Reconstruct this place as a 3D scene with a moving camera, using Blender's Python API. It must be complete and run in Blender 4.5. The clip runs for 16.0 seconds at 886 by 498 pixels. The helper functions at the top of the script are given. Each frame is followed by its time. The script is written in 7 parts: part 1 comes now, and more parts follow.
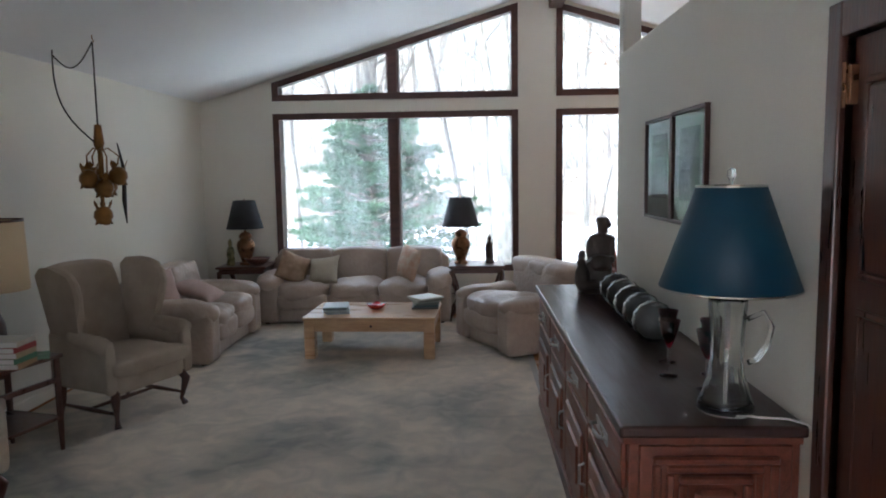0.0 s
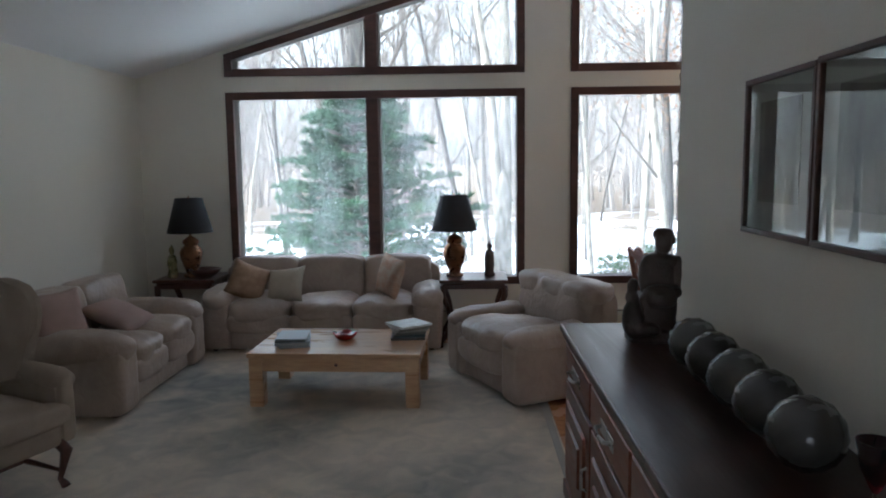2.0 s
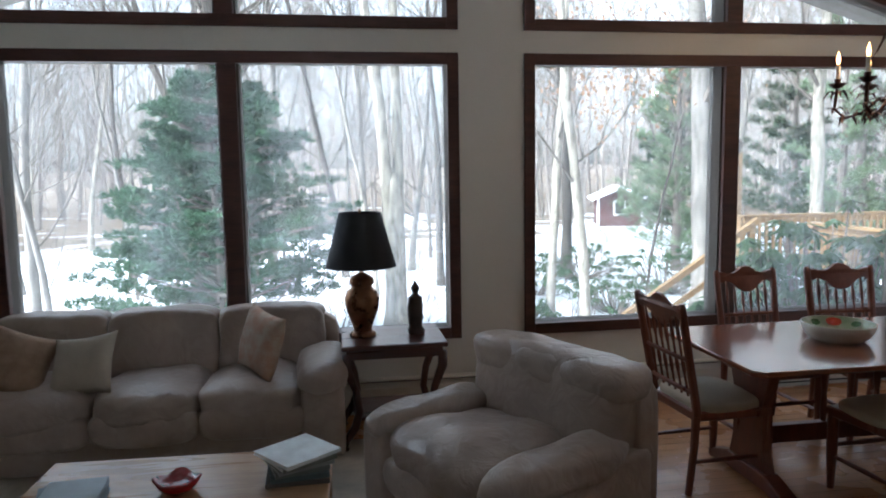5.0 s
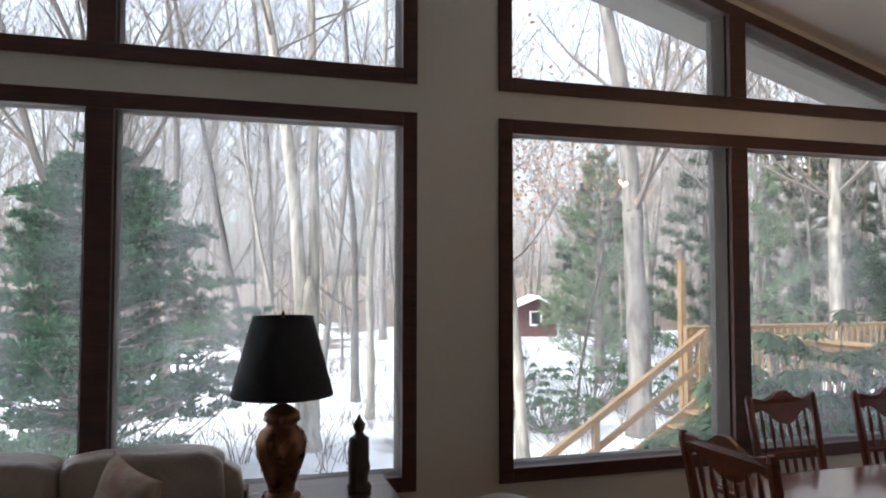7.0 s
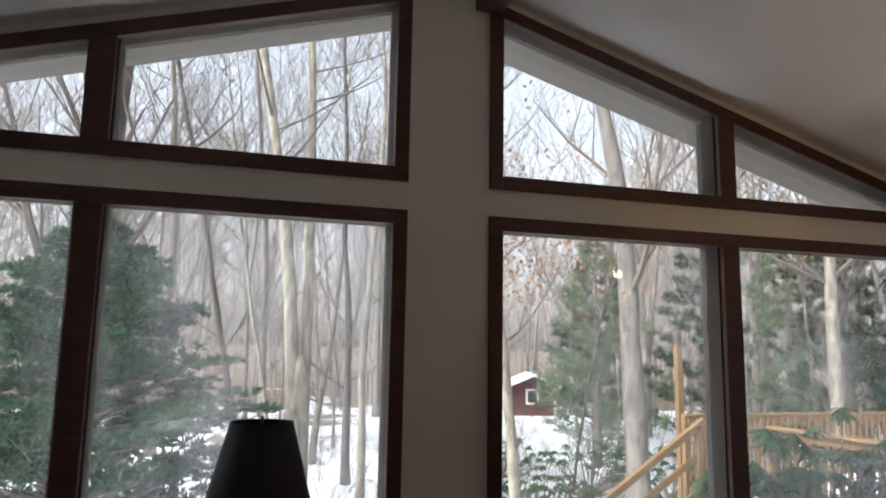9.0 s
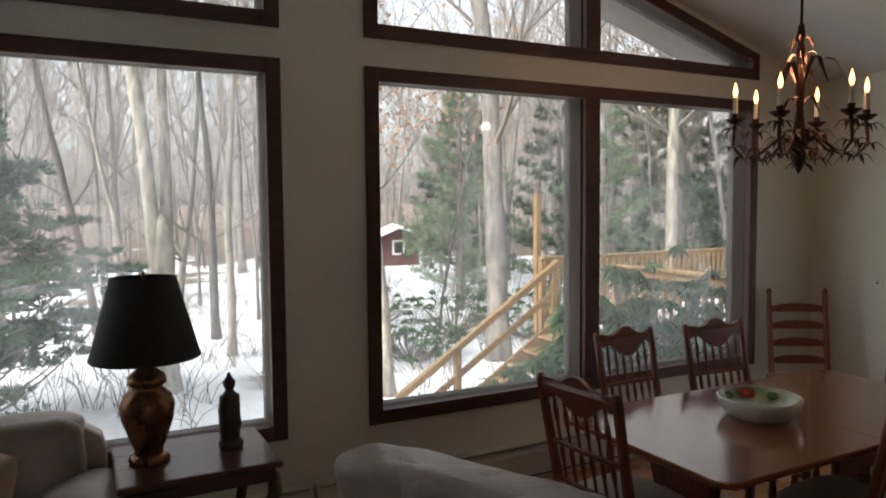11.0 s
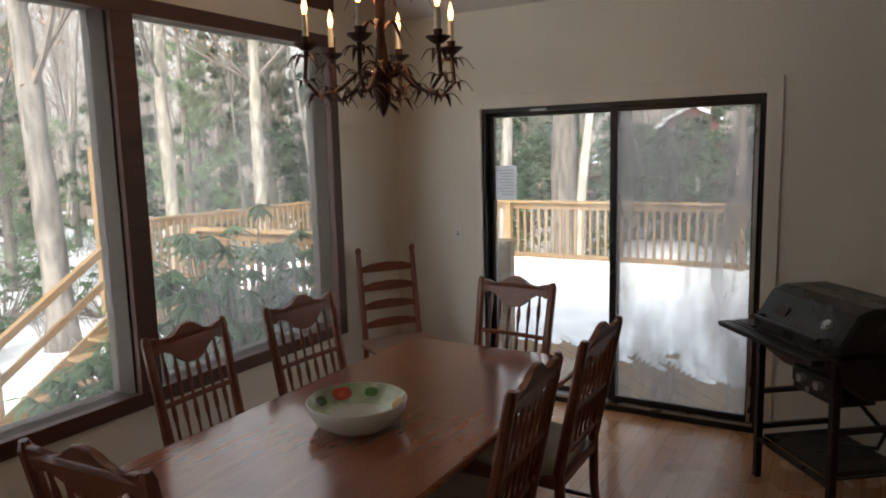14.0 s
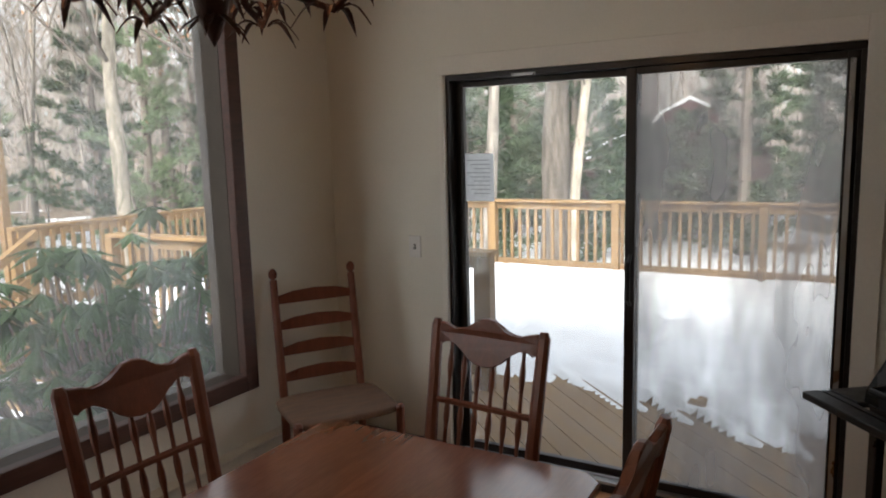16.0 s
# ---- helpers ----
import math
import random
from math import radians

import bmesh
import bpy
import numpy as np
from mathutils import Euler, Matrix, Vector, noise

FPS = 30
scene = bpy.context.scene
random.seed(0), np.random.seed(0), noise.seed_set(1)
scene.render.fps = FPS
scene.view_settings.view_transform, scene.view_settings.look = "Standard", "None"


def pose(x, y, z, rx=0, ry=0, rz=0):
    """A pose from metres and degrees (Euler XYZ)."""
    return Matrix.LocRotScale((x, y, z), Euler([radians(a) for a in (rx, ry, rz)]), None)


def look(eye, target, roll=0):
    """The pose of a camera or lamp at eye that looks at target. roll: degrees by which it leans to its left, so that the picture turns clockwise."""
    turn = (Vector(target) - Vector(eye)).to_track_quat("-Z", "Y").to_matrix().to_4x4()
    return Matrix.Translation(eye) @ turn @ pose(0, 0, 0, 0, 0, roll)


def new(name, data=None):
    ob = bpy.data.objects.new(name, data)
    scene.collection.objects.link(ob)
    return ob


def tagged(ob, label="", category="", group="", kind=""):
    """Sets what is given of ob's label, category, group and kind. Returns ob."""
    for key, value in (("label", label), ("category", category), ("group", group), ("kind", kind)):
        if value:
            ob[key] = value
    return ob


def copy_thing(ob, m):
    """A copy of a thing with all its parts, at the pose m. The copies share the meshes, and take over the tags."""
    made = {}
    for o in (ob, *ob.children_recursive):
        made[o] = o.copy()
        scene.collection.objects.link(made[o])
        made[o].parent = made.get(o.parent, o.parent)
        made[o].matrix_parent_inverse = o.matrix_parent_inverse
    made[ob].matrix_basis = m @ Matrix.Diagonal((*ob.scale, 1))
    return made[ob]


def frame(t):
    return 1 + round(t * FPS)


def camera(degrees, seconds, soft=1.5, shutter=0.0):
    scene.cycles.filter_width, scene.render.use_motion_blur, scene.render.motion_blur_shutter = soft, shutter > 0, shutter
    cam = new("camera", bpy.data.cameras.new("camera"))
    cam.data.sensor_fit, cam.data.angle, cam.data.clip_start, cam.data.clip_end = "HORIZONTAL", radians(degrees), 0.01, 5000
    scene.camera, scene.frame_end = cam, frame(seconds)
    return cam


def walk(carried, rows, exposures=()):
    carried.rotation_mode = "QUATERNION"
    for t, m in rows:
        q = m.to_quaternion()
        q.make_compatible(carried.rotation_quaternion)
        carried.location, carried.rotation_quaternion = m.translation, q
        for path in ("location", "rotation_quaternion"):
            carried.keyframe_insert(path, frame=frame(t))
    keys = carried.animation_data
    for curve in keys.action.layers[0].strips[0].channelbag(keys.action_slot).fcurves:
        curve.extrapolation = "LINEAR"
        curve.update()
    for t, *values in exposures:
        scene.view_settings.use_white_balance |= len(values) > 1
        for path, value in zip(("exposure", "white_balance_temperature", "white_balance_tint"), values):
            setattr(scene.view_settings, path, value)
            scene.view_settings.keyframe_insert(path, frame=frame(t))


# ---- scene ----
cam = camera(64.5, 16.0, 1.9)
PATH = [
    (0, (0.281, 1.093, 1.712), (0.203, 3.080, 1.501), -0.90),
    (0.5, (0.269, 1.433, 1.698), (0.187, 3.422, 1.500), -0.91),
    (1, (0.232, 1.854, 1.716), (0.161, 3.842, 1.509), -1.08),
    (1.5, (0.225, 2.197, 1.702), (0.164, 4.184, 1.486), -0.87),
    (2, (0.269, 2.634, 1.694), (0.207, 4.620, 1.467), -0.71),
    (2.5, (0.232, 3.024, 1.693), (0.193, 5.010, 1.458), -0.49),
    (3, (0.140, 3.386, 1.724), (0.149, 5.371, 1.477), -0.85),
    (3.5, (0.119, 3.793, 1.729), (0.174, 5.776, 1.481), -0.80),
    (4, (0.113, 4.158, 1.779), (0.223, 6.138, 1.522), -0.91),
    (6.5, (-0.106, 6.079, 1.527), (0.438, 8.004, 1.503), -0.07),
    (7, (-0.021, 6.222, 1.602), (0.539, 8.140, 1.689), 0.06),
    (7.5, (0.028, 6.195, 1.653), (0.577, 8.102, 1.906), 0.03),
    (8, (0.090, 6.245, 1.723), (0.618, 8.132, 2.122), 0.39),
    (10.5, (-0.074, 6.233, 1.749), (0.696, 8.079, 1.709), 0.45),
    (11, (-0.064, 6.197, 1.726), (0.857, 7.968, 1.604), -0.49),
    (11.5, (-0.122, 6.143, 1.721), (1.007, 7.784, 1.538), -1.11),
    (12, (-0.129, 6.132, 1.721), (1.174, 7.634, 1.509), -1.06),
    (12.5, (-0.089, 6.184, 1.787), (1.352, 7.548, 1.534), -0.77),
    (13, (0.180, 6.392, 1.768), (1.724, 7.636, 1.508), -0.97),
    (13.5, (0.447, 6.610, 1.750), (2.078, 7.737, 1.485), -1.20),
    (14, (0.736, 6.823, 1.723), (2.444, 7.827, 1.450), -1.45),
    (14.5, (1.139, 7.005, 1.645), (2.905, 7.908, 1.390), -2.00),
    (15, (1.464, 7.137, 1.639), (3.261, 7.976, 1.381), -1.79),
    (15.5, (1.787, 7.255, 1.661), (3.572, 8.114, 1.379), -1.83),
    (16, (2.020, 7.331, 1.648), (3.740, 8.312, 1.366), -1.48),
]
walk(cam, [(t, look(eye, target, roll)) for t, eye, target, roll in PATH],
     exposures=[(0, 3.34, 5500, 9), (1, 3.15, 5500, 9), (2, 2.76, 5400, 8), (3, 2.69, 5350, 7), (4, 2.54, 5350, 7), (6.5, 2.06, 5850, 13), (8, 1.58, 6150, 15), (10.5, 1.52, 6400, 13), (12, 1.98, 6600, 13), (14, 2.0, 6600, 13), (16, 1.9, 6600, 13)])

# ---- daylight ----
SKY = 0.15
world = bpy.data.worlds.new("overcast_sky")
scene.world = world
world.use_nodes = True
wn, wl = world.node_tree.nodes, world.node_tree.links
bg = wn["Background"]
sky = wn.new("ShaderNodeTexSky")
sky.sky_type = "NISHITA"
sky.sun_disc = False
sky.sun_elevation = radians(35)
sky.sun_rotation = radians(256.5)
sky.dust_density = 4.0
grey = wn.new("ShaderNodeHueSaturation")
grey.inputs["Saturation"].default_value = 0.3
wl.new(sky.outputs[0], grey.inputs["Color"])
wl.new(grey.outputs[0], bg.inputs["Color"])
bg.inputs["Strength"].default_value = SKY

sun = new("sun", bpy.data.lights.new("sun", "SUN"))
sun.data.energy, sun.data.angle, sun.data.color = 1.9, radians(25), (1.0, 0.96, 0.9)
sun.matrix_world = look((-25, -6, 18), (0, 0, 0))


# ---- mesh helpers ----
def part(name, bm, material, parent=None, label="", smooth=False):
    me = bpy.data.meshes.new(name)
    if isinstance(bm, tuple):
        me.from_pydata(bm[0], [], bm[1])
    else:
        bmesh.ops.recalc_face_normals(bm, faces=bm.faces)
        bm.to_mesh(me)
        bm.free()
    me.materials.append(material)
    if smooth:
        me.polygons.foreach_set("use_smooth", [True] * len(me.polygons))
    ob = new(name, me)
    if parent:
        ob.parent = parent
    if label:
        ob["label"] = label
    return ob


def again(ob, m, parent=None):
    """The same mesh once more as a further part."""
    o = ob.copy()
    scene.collection.objects.link(o)
    o.parent = parent if parent else ob.parent
    o.matrix_basis = m
    return o


def thing(name, label, category, m=None, group="", kind=""):
    ob = new(name)
    ob.empty_display_size = 0.1
    if m:
        ob.matrix_basis = m
    return tagged(ob, label, category, group, kind)


def bm_new():
    return bmesh.new()


def box(bm, x0, x1, y0, y1, z0, z1, bevel=0.0, seg=2, m=None):
    vs = [bm.verts.new((x, y, z)) for x in (x0, x1) for y in (y0, y1) for z in (z0, z1)]
    fs = [bm.faces.new([vs[i] for i in f]) for f in ((0, 1, 3, 2), (4, 6, 7, 5), (0, 4, 5, 1), (2, 3, 7, 6), (0, 2, 6, 4), (1, 5, 7, 3))]
    if bevel:
        es = list({e for f in fs for e in f.edges})
        r = bmesh.ops.bevel(bm, geom=es, offset=bevel, segments=seg, affect="EDGES", profile=0.5)
        vs = list({v for f in r["faces"] for v in f.verts} | {v for v in vs if v.is_valid})
    if m:
        for v in vs:
            v.co = m @ v.co
    return bm


def one_box(*a, **k):
    return box(bm_new(), *a, **k)


def prism(bm, pts, lo, hi, axis="y", bevel=0.0):
    """A flat outline, given in the two other axes in order, drawn out along the axis."""
    def at(p, d):
        return {"x": (d, p[0], p[1]), "y": (p[0], d, p[1]), "z": (p[0], p[1], d)}[axis]
    a = [bm.verts.new(at(p, lo)) for p in pts]
    b = [bm.verts.new(at(p, hi)) for p in pts]
    n = len(pts)
    fs = [bm.faces.new(a), bm.faces.new(b[::-1])]
    fs += [bm.faces.new((a[i], a[(i + 1) % n], b[(i + 1) % n], b[i])) for i in range(n)]
    if bevel:
        es = list(set(fs[0].edges) | set(fs[1].edges))
        bmesh.ops.bevel(bm, geom=es, offset=bevel, segments=1, affect="EDGES")
    return bm


def tube_geo(V, F, pts, radii, n=6, cap=True):
    pts = [Vector(p) for p in pts]
    base = len(V)
    for i, p in enumerate(pts):
        d = (pts[min(i + 1, len(pts) - 1)] - pts[max(i - 1, 0)])
        d = d.normalized() if d.length > 1e-9 else Vector((0, 0, 1))
        u = d.cross(Vector((0.31, 0.95, 0.05)))
        u = u.normalized() if u.length > 1e-3 else d.cross(Vector((1, 0, 0))).normalized()
        w = d.cross(u)
        for k in range(n):
            a = 2 * math.pi * k / n
            V.append(tuple(p + (u * math.cos(a) + w * math.sin(a)) * radii[i]))
    for i in range(len(pts) - 1):
        for k in range(n):
            a, b = base + i * n + k, base + i * n + (k + 1) % n
            F.append((a, b, b + n, a + n))
    if cap:
        F.append(tuple(base + k for k in range(n))[::-1])
        F.append(tuple(base + (len(pts) - 1) * n + k for k in range(n)))


def tube(pts, r, n=8, bm=None):
    V, F = [], []
    radii = r if isinstance(r, (list, tuple)) else [r] * len(pts)
    tube_geo(V, F, pts, radii, n)
    bm = bm or bm_new()
    vs = [bm.verts.new(v) for v in V]
    for f in F:
        bm.faces.new([vs[i] for i in f])
    return bm


def lathe(prof, n=24, bm=None, at=(0, 0, 0), sx=1.0, sy=1.0):
    """A turned body from (radius, height) pairs."""
    bm = bm or bm_new()
    rings = []
    for r, z in prof:
        if r < 1e-4:
            rings.append([bm.verts.new((at[0], at[1], at[2] + z))])
        else:
            rings.append([bm.verts.new((at[0] + sx * r * math.cos(2 * math.pi * k / n), at[1] + sy * r * math.sin(2 * math.pi * k / n), at[2] + z)) for k in range(n)])
    for a, b in zip(rings, rings[1:]):
        for k in range(n):
            q = (k + 1) % n
            if len(a) == 1 and len(b) == 1:
                continue
            if len(a) == 1:
                bm.faces.new((a[0], b[k], b[q]))
            elif len(b) == 1:
                bm.faces.new((a[k], a[q], b[0]))
            else:
                bm.faces.new((a[k], a[q], b[q], b[k]))
    return bm


def cushion(cx, cy, cz, lx, ly, lz, e=4.0, n=9, rough=0.012, seed=0, bm=None, m=None, crown=0.0, freq=5.0):
    """A stuffed block: a rounded box with soft sides, a crowned top and folds."""
    bm = bm or bm_new()
    V, F = {}, []
    for ax in range(3):
        for s in (-1, 1):
            idx = {}
            for i in range(n + 1):
                for j in range(n + 1):
                    p = [0, 0, 0]
                    p[ax] = s
                    p[(ax + 1) % 3] = math.sin((2 * i / n - 1) * math.pi / 4) / math.sin(math.pi / 4)
                    p[(ax + 2) % 3] = math.sin((2 * j / n - 1) * math.pi / 4) / math.sin(math.pi / 4)
                    key = tuple(round(c, 4) for c in p)
                    if key not in V:
                        q = Vector(p)
                        k = (abs(q.x) ** e + abs(q.y) ** e + abs(q.z) ** e) ** (-1 / e)
                        q = q * k
                        co = Vector((q.x * lx / 2, q.y * ly / 2, q.z * lz / 2))
                        if crown:
                            co.z += crown * (1 - q.x * q.x) * (1 - q.y * q.y) * (0.5 + q.z / 2)
                        nz = noise.noise(co * freq + Vector((seed * 7.3, seed * 1.7, 0)))
                        nz2 = noise.noise(Vector((co.x * 14, co.y * 5, co.z * 14 + seed * 3)))
                        co += q.normalized() * rough * (nz + 0.5 * nz2)
                        co += Vector((cx, cy, cz))
                        V[key] = bm.verts.new(m @ co if m else co)
                    idx[i, j] = V[key]
            for i in range(n):
                for j in range(n):
                    f = [idx[i, j], idx[i + 1, j], idx[i + 1, j + 1], idx[i, j + 1]]
                    bm.faces.new(f if s > 0 else f[::-1])
    return bm


# ---- materials ----
def nodes_of(name):
    ma = bpy.data.materials.new(name)
    ma.use_nodes = True
    nt = ma.node_tree
    return ma, nt.nodes, nt.links, nt.nodes["Principled BSDF"]


def mixer(nd, lk, fac, a, b):
    mx = nd.new("ShaderNodeMix")
    mx.data_type = "RGBA"
    for slot, val in ((0, fac), (6, a), (7, b)):
        if isinstance(val, (int, float)):
            mx.inputs[slot].default_value = val
        elif isinstance(val, tuple):
            mx.inputs[slot].default_value = (*val, 1)
        else:
            lk.new(val, mx.inputs[slot])
    return mx.outputs[2]


def noisy(nd, lk, scale, stretch=(1, 1, 1), detail=4.0, lo=0.35, hi=0.65, distort=0.0, coord="Object"):
    tc, mp, nz, mr = nd.new("ShaderNodeTexCoord"), nd.new("ShaderNodeMapping"), nd.new("ShaderNodeTexNoise"), nd.new("ShaderNodeMapRange")
    mp.inputs["Scale"].default_value = stretch
    lk.new(tc.outputs[coord], mp.inputs["Vector"])
    lk.new(mp.outputs[0], nz.inputs["Vector"])
    nz.inputs["Scale"].default_value, nz.inputs["Detail"].default_value, nz.inputs["Distortion"].default_value = scale, detail, distort
    mr.inputs["From Min"].default_value, mr.inputs["From Max"].default_value = lo, hi
    lk.new(nz.outputs["Fac"], mr.inputs["Value"])
    return mr.outputs[0]


def bumped(nd, lk, bs, height, strength, dist=0.01):
    b = nd.new("ShaderNodeBump")
    b.inputs["Strength"].default_value, b.inputs["Distance"].default_value = strength, dist
    lk.new(height, b.inputs["Height"])
    lk.new(b.outputs[0], bs.inputs["Normal"])


def surf(name, col, rough=0.6, metal=0.0, var=0.18, scale=3.0, fine=60.0, bump=0.15, stretch=(1, 1, 1), rvar=0.12, other=None, coat=0.0, spec=0.5, each=0.0):
    """A plain surface with broad stains, fine grain and relief."""
    ma, nd, lk, bs = nodes_of(name)
    dark = tuple(c * (1 - var) for c in col)
    light = other or tuple(min(1, c * (1 + var * 0.7)) for c in col)
    broad = noisy(nd, lk, scale, stretch)
    grain = noisy(nd, lk, fine, stretch, 3.0, 0.2, 0.8)
    c1 = mixer(nd, lk, broad, dark, light)
    c2 = mixer(nd, lk, grain, tuple(c * 0.9 for c in col), tuple(min(1, c * 1.08) for c in col))
    out = mixer(nd, lk, 0.35, c1, c2)
    if each:
        oi, hs, mr = nd.new("ShaderNodeObjectInfo"), nd.new("ShaderNodeHueSaturation"), nd.new("ShaderNodeMapRange")
        mr.inputs["To Min"].default_value, mr.inputs["To Max"].default_value = 1 - each, 1 + each
        lk.new(oi.outputs["Random"], mr.inputs["Value"])
        lk.new(mr.outputs[0], hs.inputs["Value"])
        lk.new(out, hs.inputs["Color"])
        out = hs.outputs[0]
    lk.new(out, bs.inputs["Base Color"])
    rr = nd.new("ShaderNodeMapRange")
    rr.inputs["To Min"].default_value, rr.inputs["To Max"].default_value = max(0.03, rough - rvar), min(1, rough + rvar)
    lk.new(broad, rr.inputs["Value"])
    lk.new(rr.outputs[0], bs.inputs["Roughness"])
    bs.inputs["Metallic"].default_value = metal
    bs.inputs["Coat Weight"].default_value = coat
    bs.inputs["Coat Roughness"].default_value = 0.12
    bs.inputs["Specular IOR Level"].default_value = spec
    if bump:
        bumped(nd, lk, bs, grain, bump)
    return ma


def wood(name, dark, light, along="x", rough=0.35, coat=0.0, ring=14.0, bump=0.08, each=0.0):
    """Timber with a long grain and pores."""
    ma, nd, lk, bs = nodes_of(name)
    st = {"x": (0.12, 1, 1), "y": (1, 0.12, 1), "z": (1, 1, 0.12)}[along]
    a = noisy(nd, lk, ring, st, 5.0, 0.3, 0.7, 1.2)
    b = noisy(nd, lk, ring * 9, st, 2.0, 0.3, 0.7)
    c = mixer(nd, lk, a, dark, light)
    out = mixer(nd, lk, 0.25, c, mixer(nd, lk, b, tuple(x * 0.55 for x in dark), light))
    if each:
        oi, hs, mr = nd.new("ShaderNodeObjectInfo"), nd.new("ShaderNodeHueSaturation"), nd.new("ShaderNodeMapRange")
        mr.inputs["To Min"].default_value, mr.inputs["To Max"].default_value = 1 - each, 1 + each
        lk.new(oi.outputs["Random"], mr.inputs["Value"])
        lk.new(mr.outputs[0], hs.inputs["Value"])
        lk.new(out, hs.inputs["Color"])
        out = hs.outputs[0]
    lk.new(out, bs.inputs["Base Color"])
    rr = nd.new("ShaderNodeMapRange")
    rr.inputs["To Min"].default_value, rr.inputs["To Max"].default_value = rough * 0.8, min(1, rough * 1.3)
    lk.new(a, rr.inputs["Value"])
    lk.new(rr.outputs[0], bs.inputs["Roughness"])
    bs.inputs["Coat Weight"].default_value = coat
    bs.inputs["Coat Roughness"].default_value = 0.15
    bumped(nd, lk, bs, b, bump, 0.004)
    return ma


def pane_mat(name, veil=0.0, veil_col=(0.75, 0.78, 0.8)):
    """Thin window glass; veil: dust and fog on it, also painted-in glare."""
    ma, nd, lk, bs = nodes_of(name)
    nd.remove(bs)
    tr, gl, lw, mx = nd.new("ShaderNodeBsdfTransparent"), nd.new("ShaderNodeBsdfGlossy"), nd.new("ShaderNodeLayerWeight"), nd.new("ShaderNodeMixShader")
    gl.inputs["Roughness"].default_value = 0.0
    pw, fr = nd.new("ShaderNodeMath"), nd.new("ShaderNodeMath")
    pw.operation, fr.operation = "POWER", "MULTIPLY_ADD"
    pw.inputs[1].default_value, fr.inputs[1].default_value, fr.inputs[2].default_value = 5.0, 0.8, 0.035
    lk.new(lw.outputs["Facing"], pw.inputs[0])
    lk.new(pw.outputs[0], fr.inputs[0])
    tr.inputs["Color"].default_value = (0.95, 0.98, 0.97, 1)
    lk.new(fr.outputs[0], mx.inputs[0])
    lk.new(tr.outputs[0], mx.inputs[1])
    lk.new(gl.outputs[0], mx.inputs[2])
    out = mx.outputs[0]
    if veil:
        df, m2, ml = nd.new("ShaderNodeBsdfTranslucent"), nd.new("ShaderNodeMixShader"), nd.new("ShaderNodeMath")
        df.inputs["Color"].default_value = (*veil_col, 1)
        streak = noisy(nd, lk, 2.2, (1.6, 1.6, 0.5), 3.0, 0.25, 0.75)
        ml.operation = "MULTIPLY"
        ml.inputs[1].default_value = veil * 2
        lk.new(streak, ml.inputs[0])
        lk.new(ml.outputs[0], m2.inputs[0])
        lk.new(out, m2.inputs[1])
        lk.new(df.outputs[0], m2.inputs[2])
        out = m2.outputs[0]
    lk.new(out, nd["Material Output"].inputs["Surface"])
    return ma


def clear_glass(name, col=(0.95, 0.97, 0.97), rough=0.02, ior=1.48):
    ma, nd, lk, bs = nodes_of(name)
    bs.inputs["Base Color"].default_value = (*col, 1)
    bs.inputs["Transmission Weight"].default_value = 1.0
    bs.inputs["IOR"].default_value = ior
    rr = nd.new("ShaderNodeMapRange")
    rr.inputs["To Min"].default_value, rr.inputs["To Max"].default_value = rough, rough + 0.06
    lk.new(noisy(nd, lk, 20), rr.inputs["Value"])
    lk.new(rr.outputs[0], bs.inputs["Roughness"])
    return ma


def glow(name, col, strength):
    ma, nd, lk, bs = nodes_of(name)
    bs.inputs["Emission Color"].default_value = (*col, 1)
    bs.inputs["Emission Strength"].default_value = strength
    return ma


M_WALL = surf("wall_paint", (0.72, 0.695, 0.615), 0.75, var=0.05, scale=1.2, fine=140, bump=0.12)
M_CEIL = surf("ceiling_paint", (0.72, 0.715, 0.70), 0.85, var=0.05, scale=0.8, fine=120, bump=0.2)
M_TRIM = wood("dark_stained_trim", (0.05, 0.021, 0.016), (0.11, 0.046, 0.034), "x", 0.45)
M_JAMB = surf("weathered_jamb", (0.09, 0.074, 0.062), 0.7, var=0.2, scale=4, fine=50, spec=0.2)
M_WHITE = surf("white_trim_paint", (0.74, 0.71, 0.64), 0.5, var=0.06, scale=3, fine=90, bump=0.06)
M_BRONZE = surf("bronze_frame", (0.03, 0.027, 0.027), 0.4, 0.6, var=0.25, scale=6, fine=120, bump=0.05)
M_ALU = surf("bare_aluminium", (0.5, 0.5, 0.5), 0.35, 0.9, var=0.15, scale=8, fine=150, bump=0.04)
# this veil is pane dirt plus veiling glare, put into the glass
M_PANE = pane_mat("window_glass", 0.055)
M_PANE_FOG = pane_mat("fogged_window_glass", 0.085)
M_PICGLASS = pane_mat("picture_glass", 0.0)
M_SCREEN = pane_mat("insect_screen_over_glass", 0.42, (0.29, 0.28, 0.275))


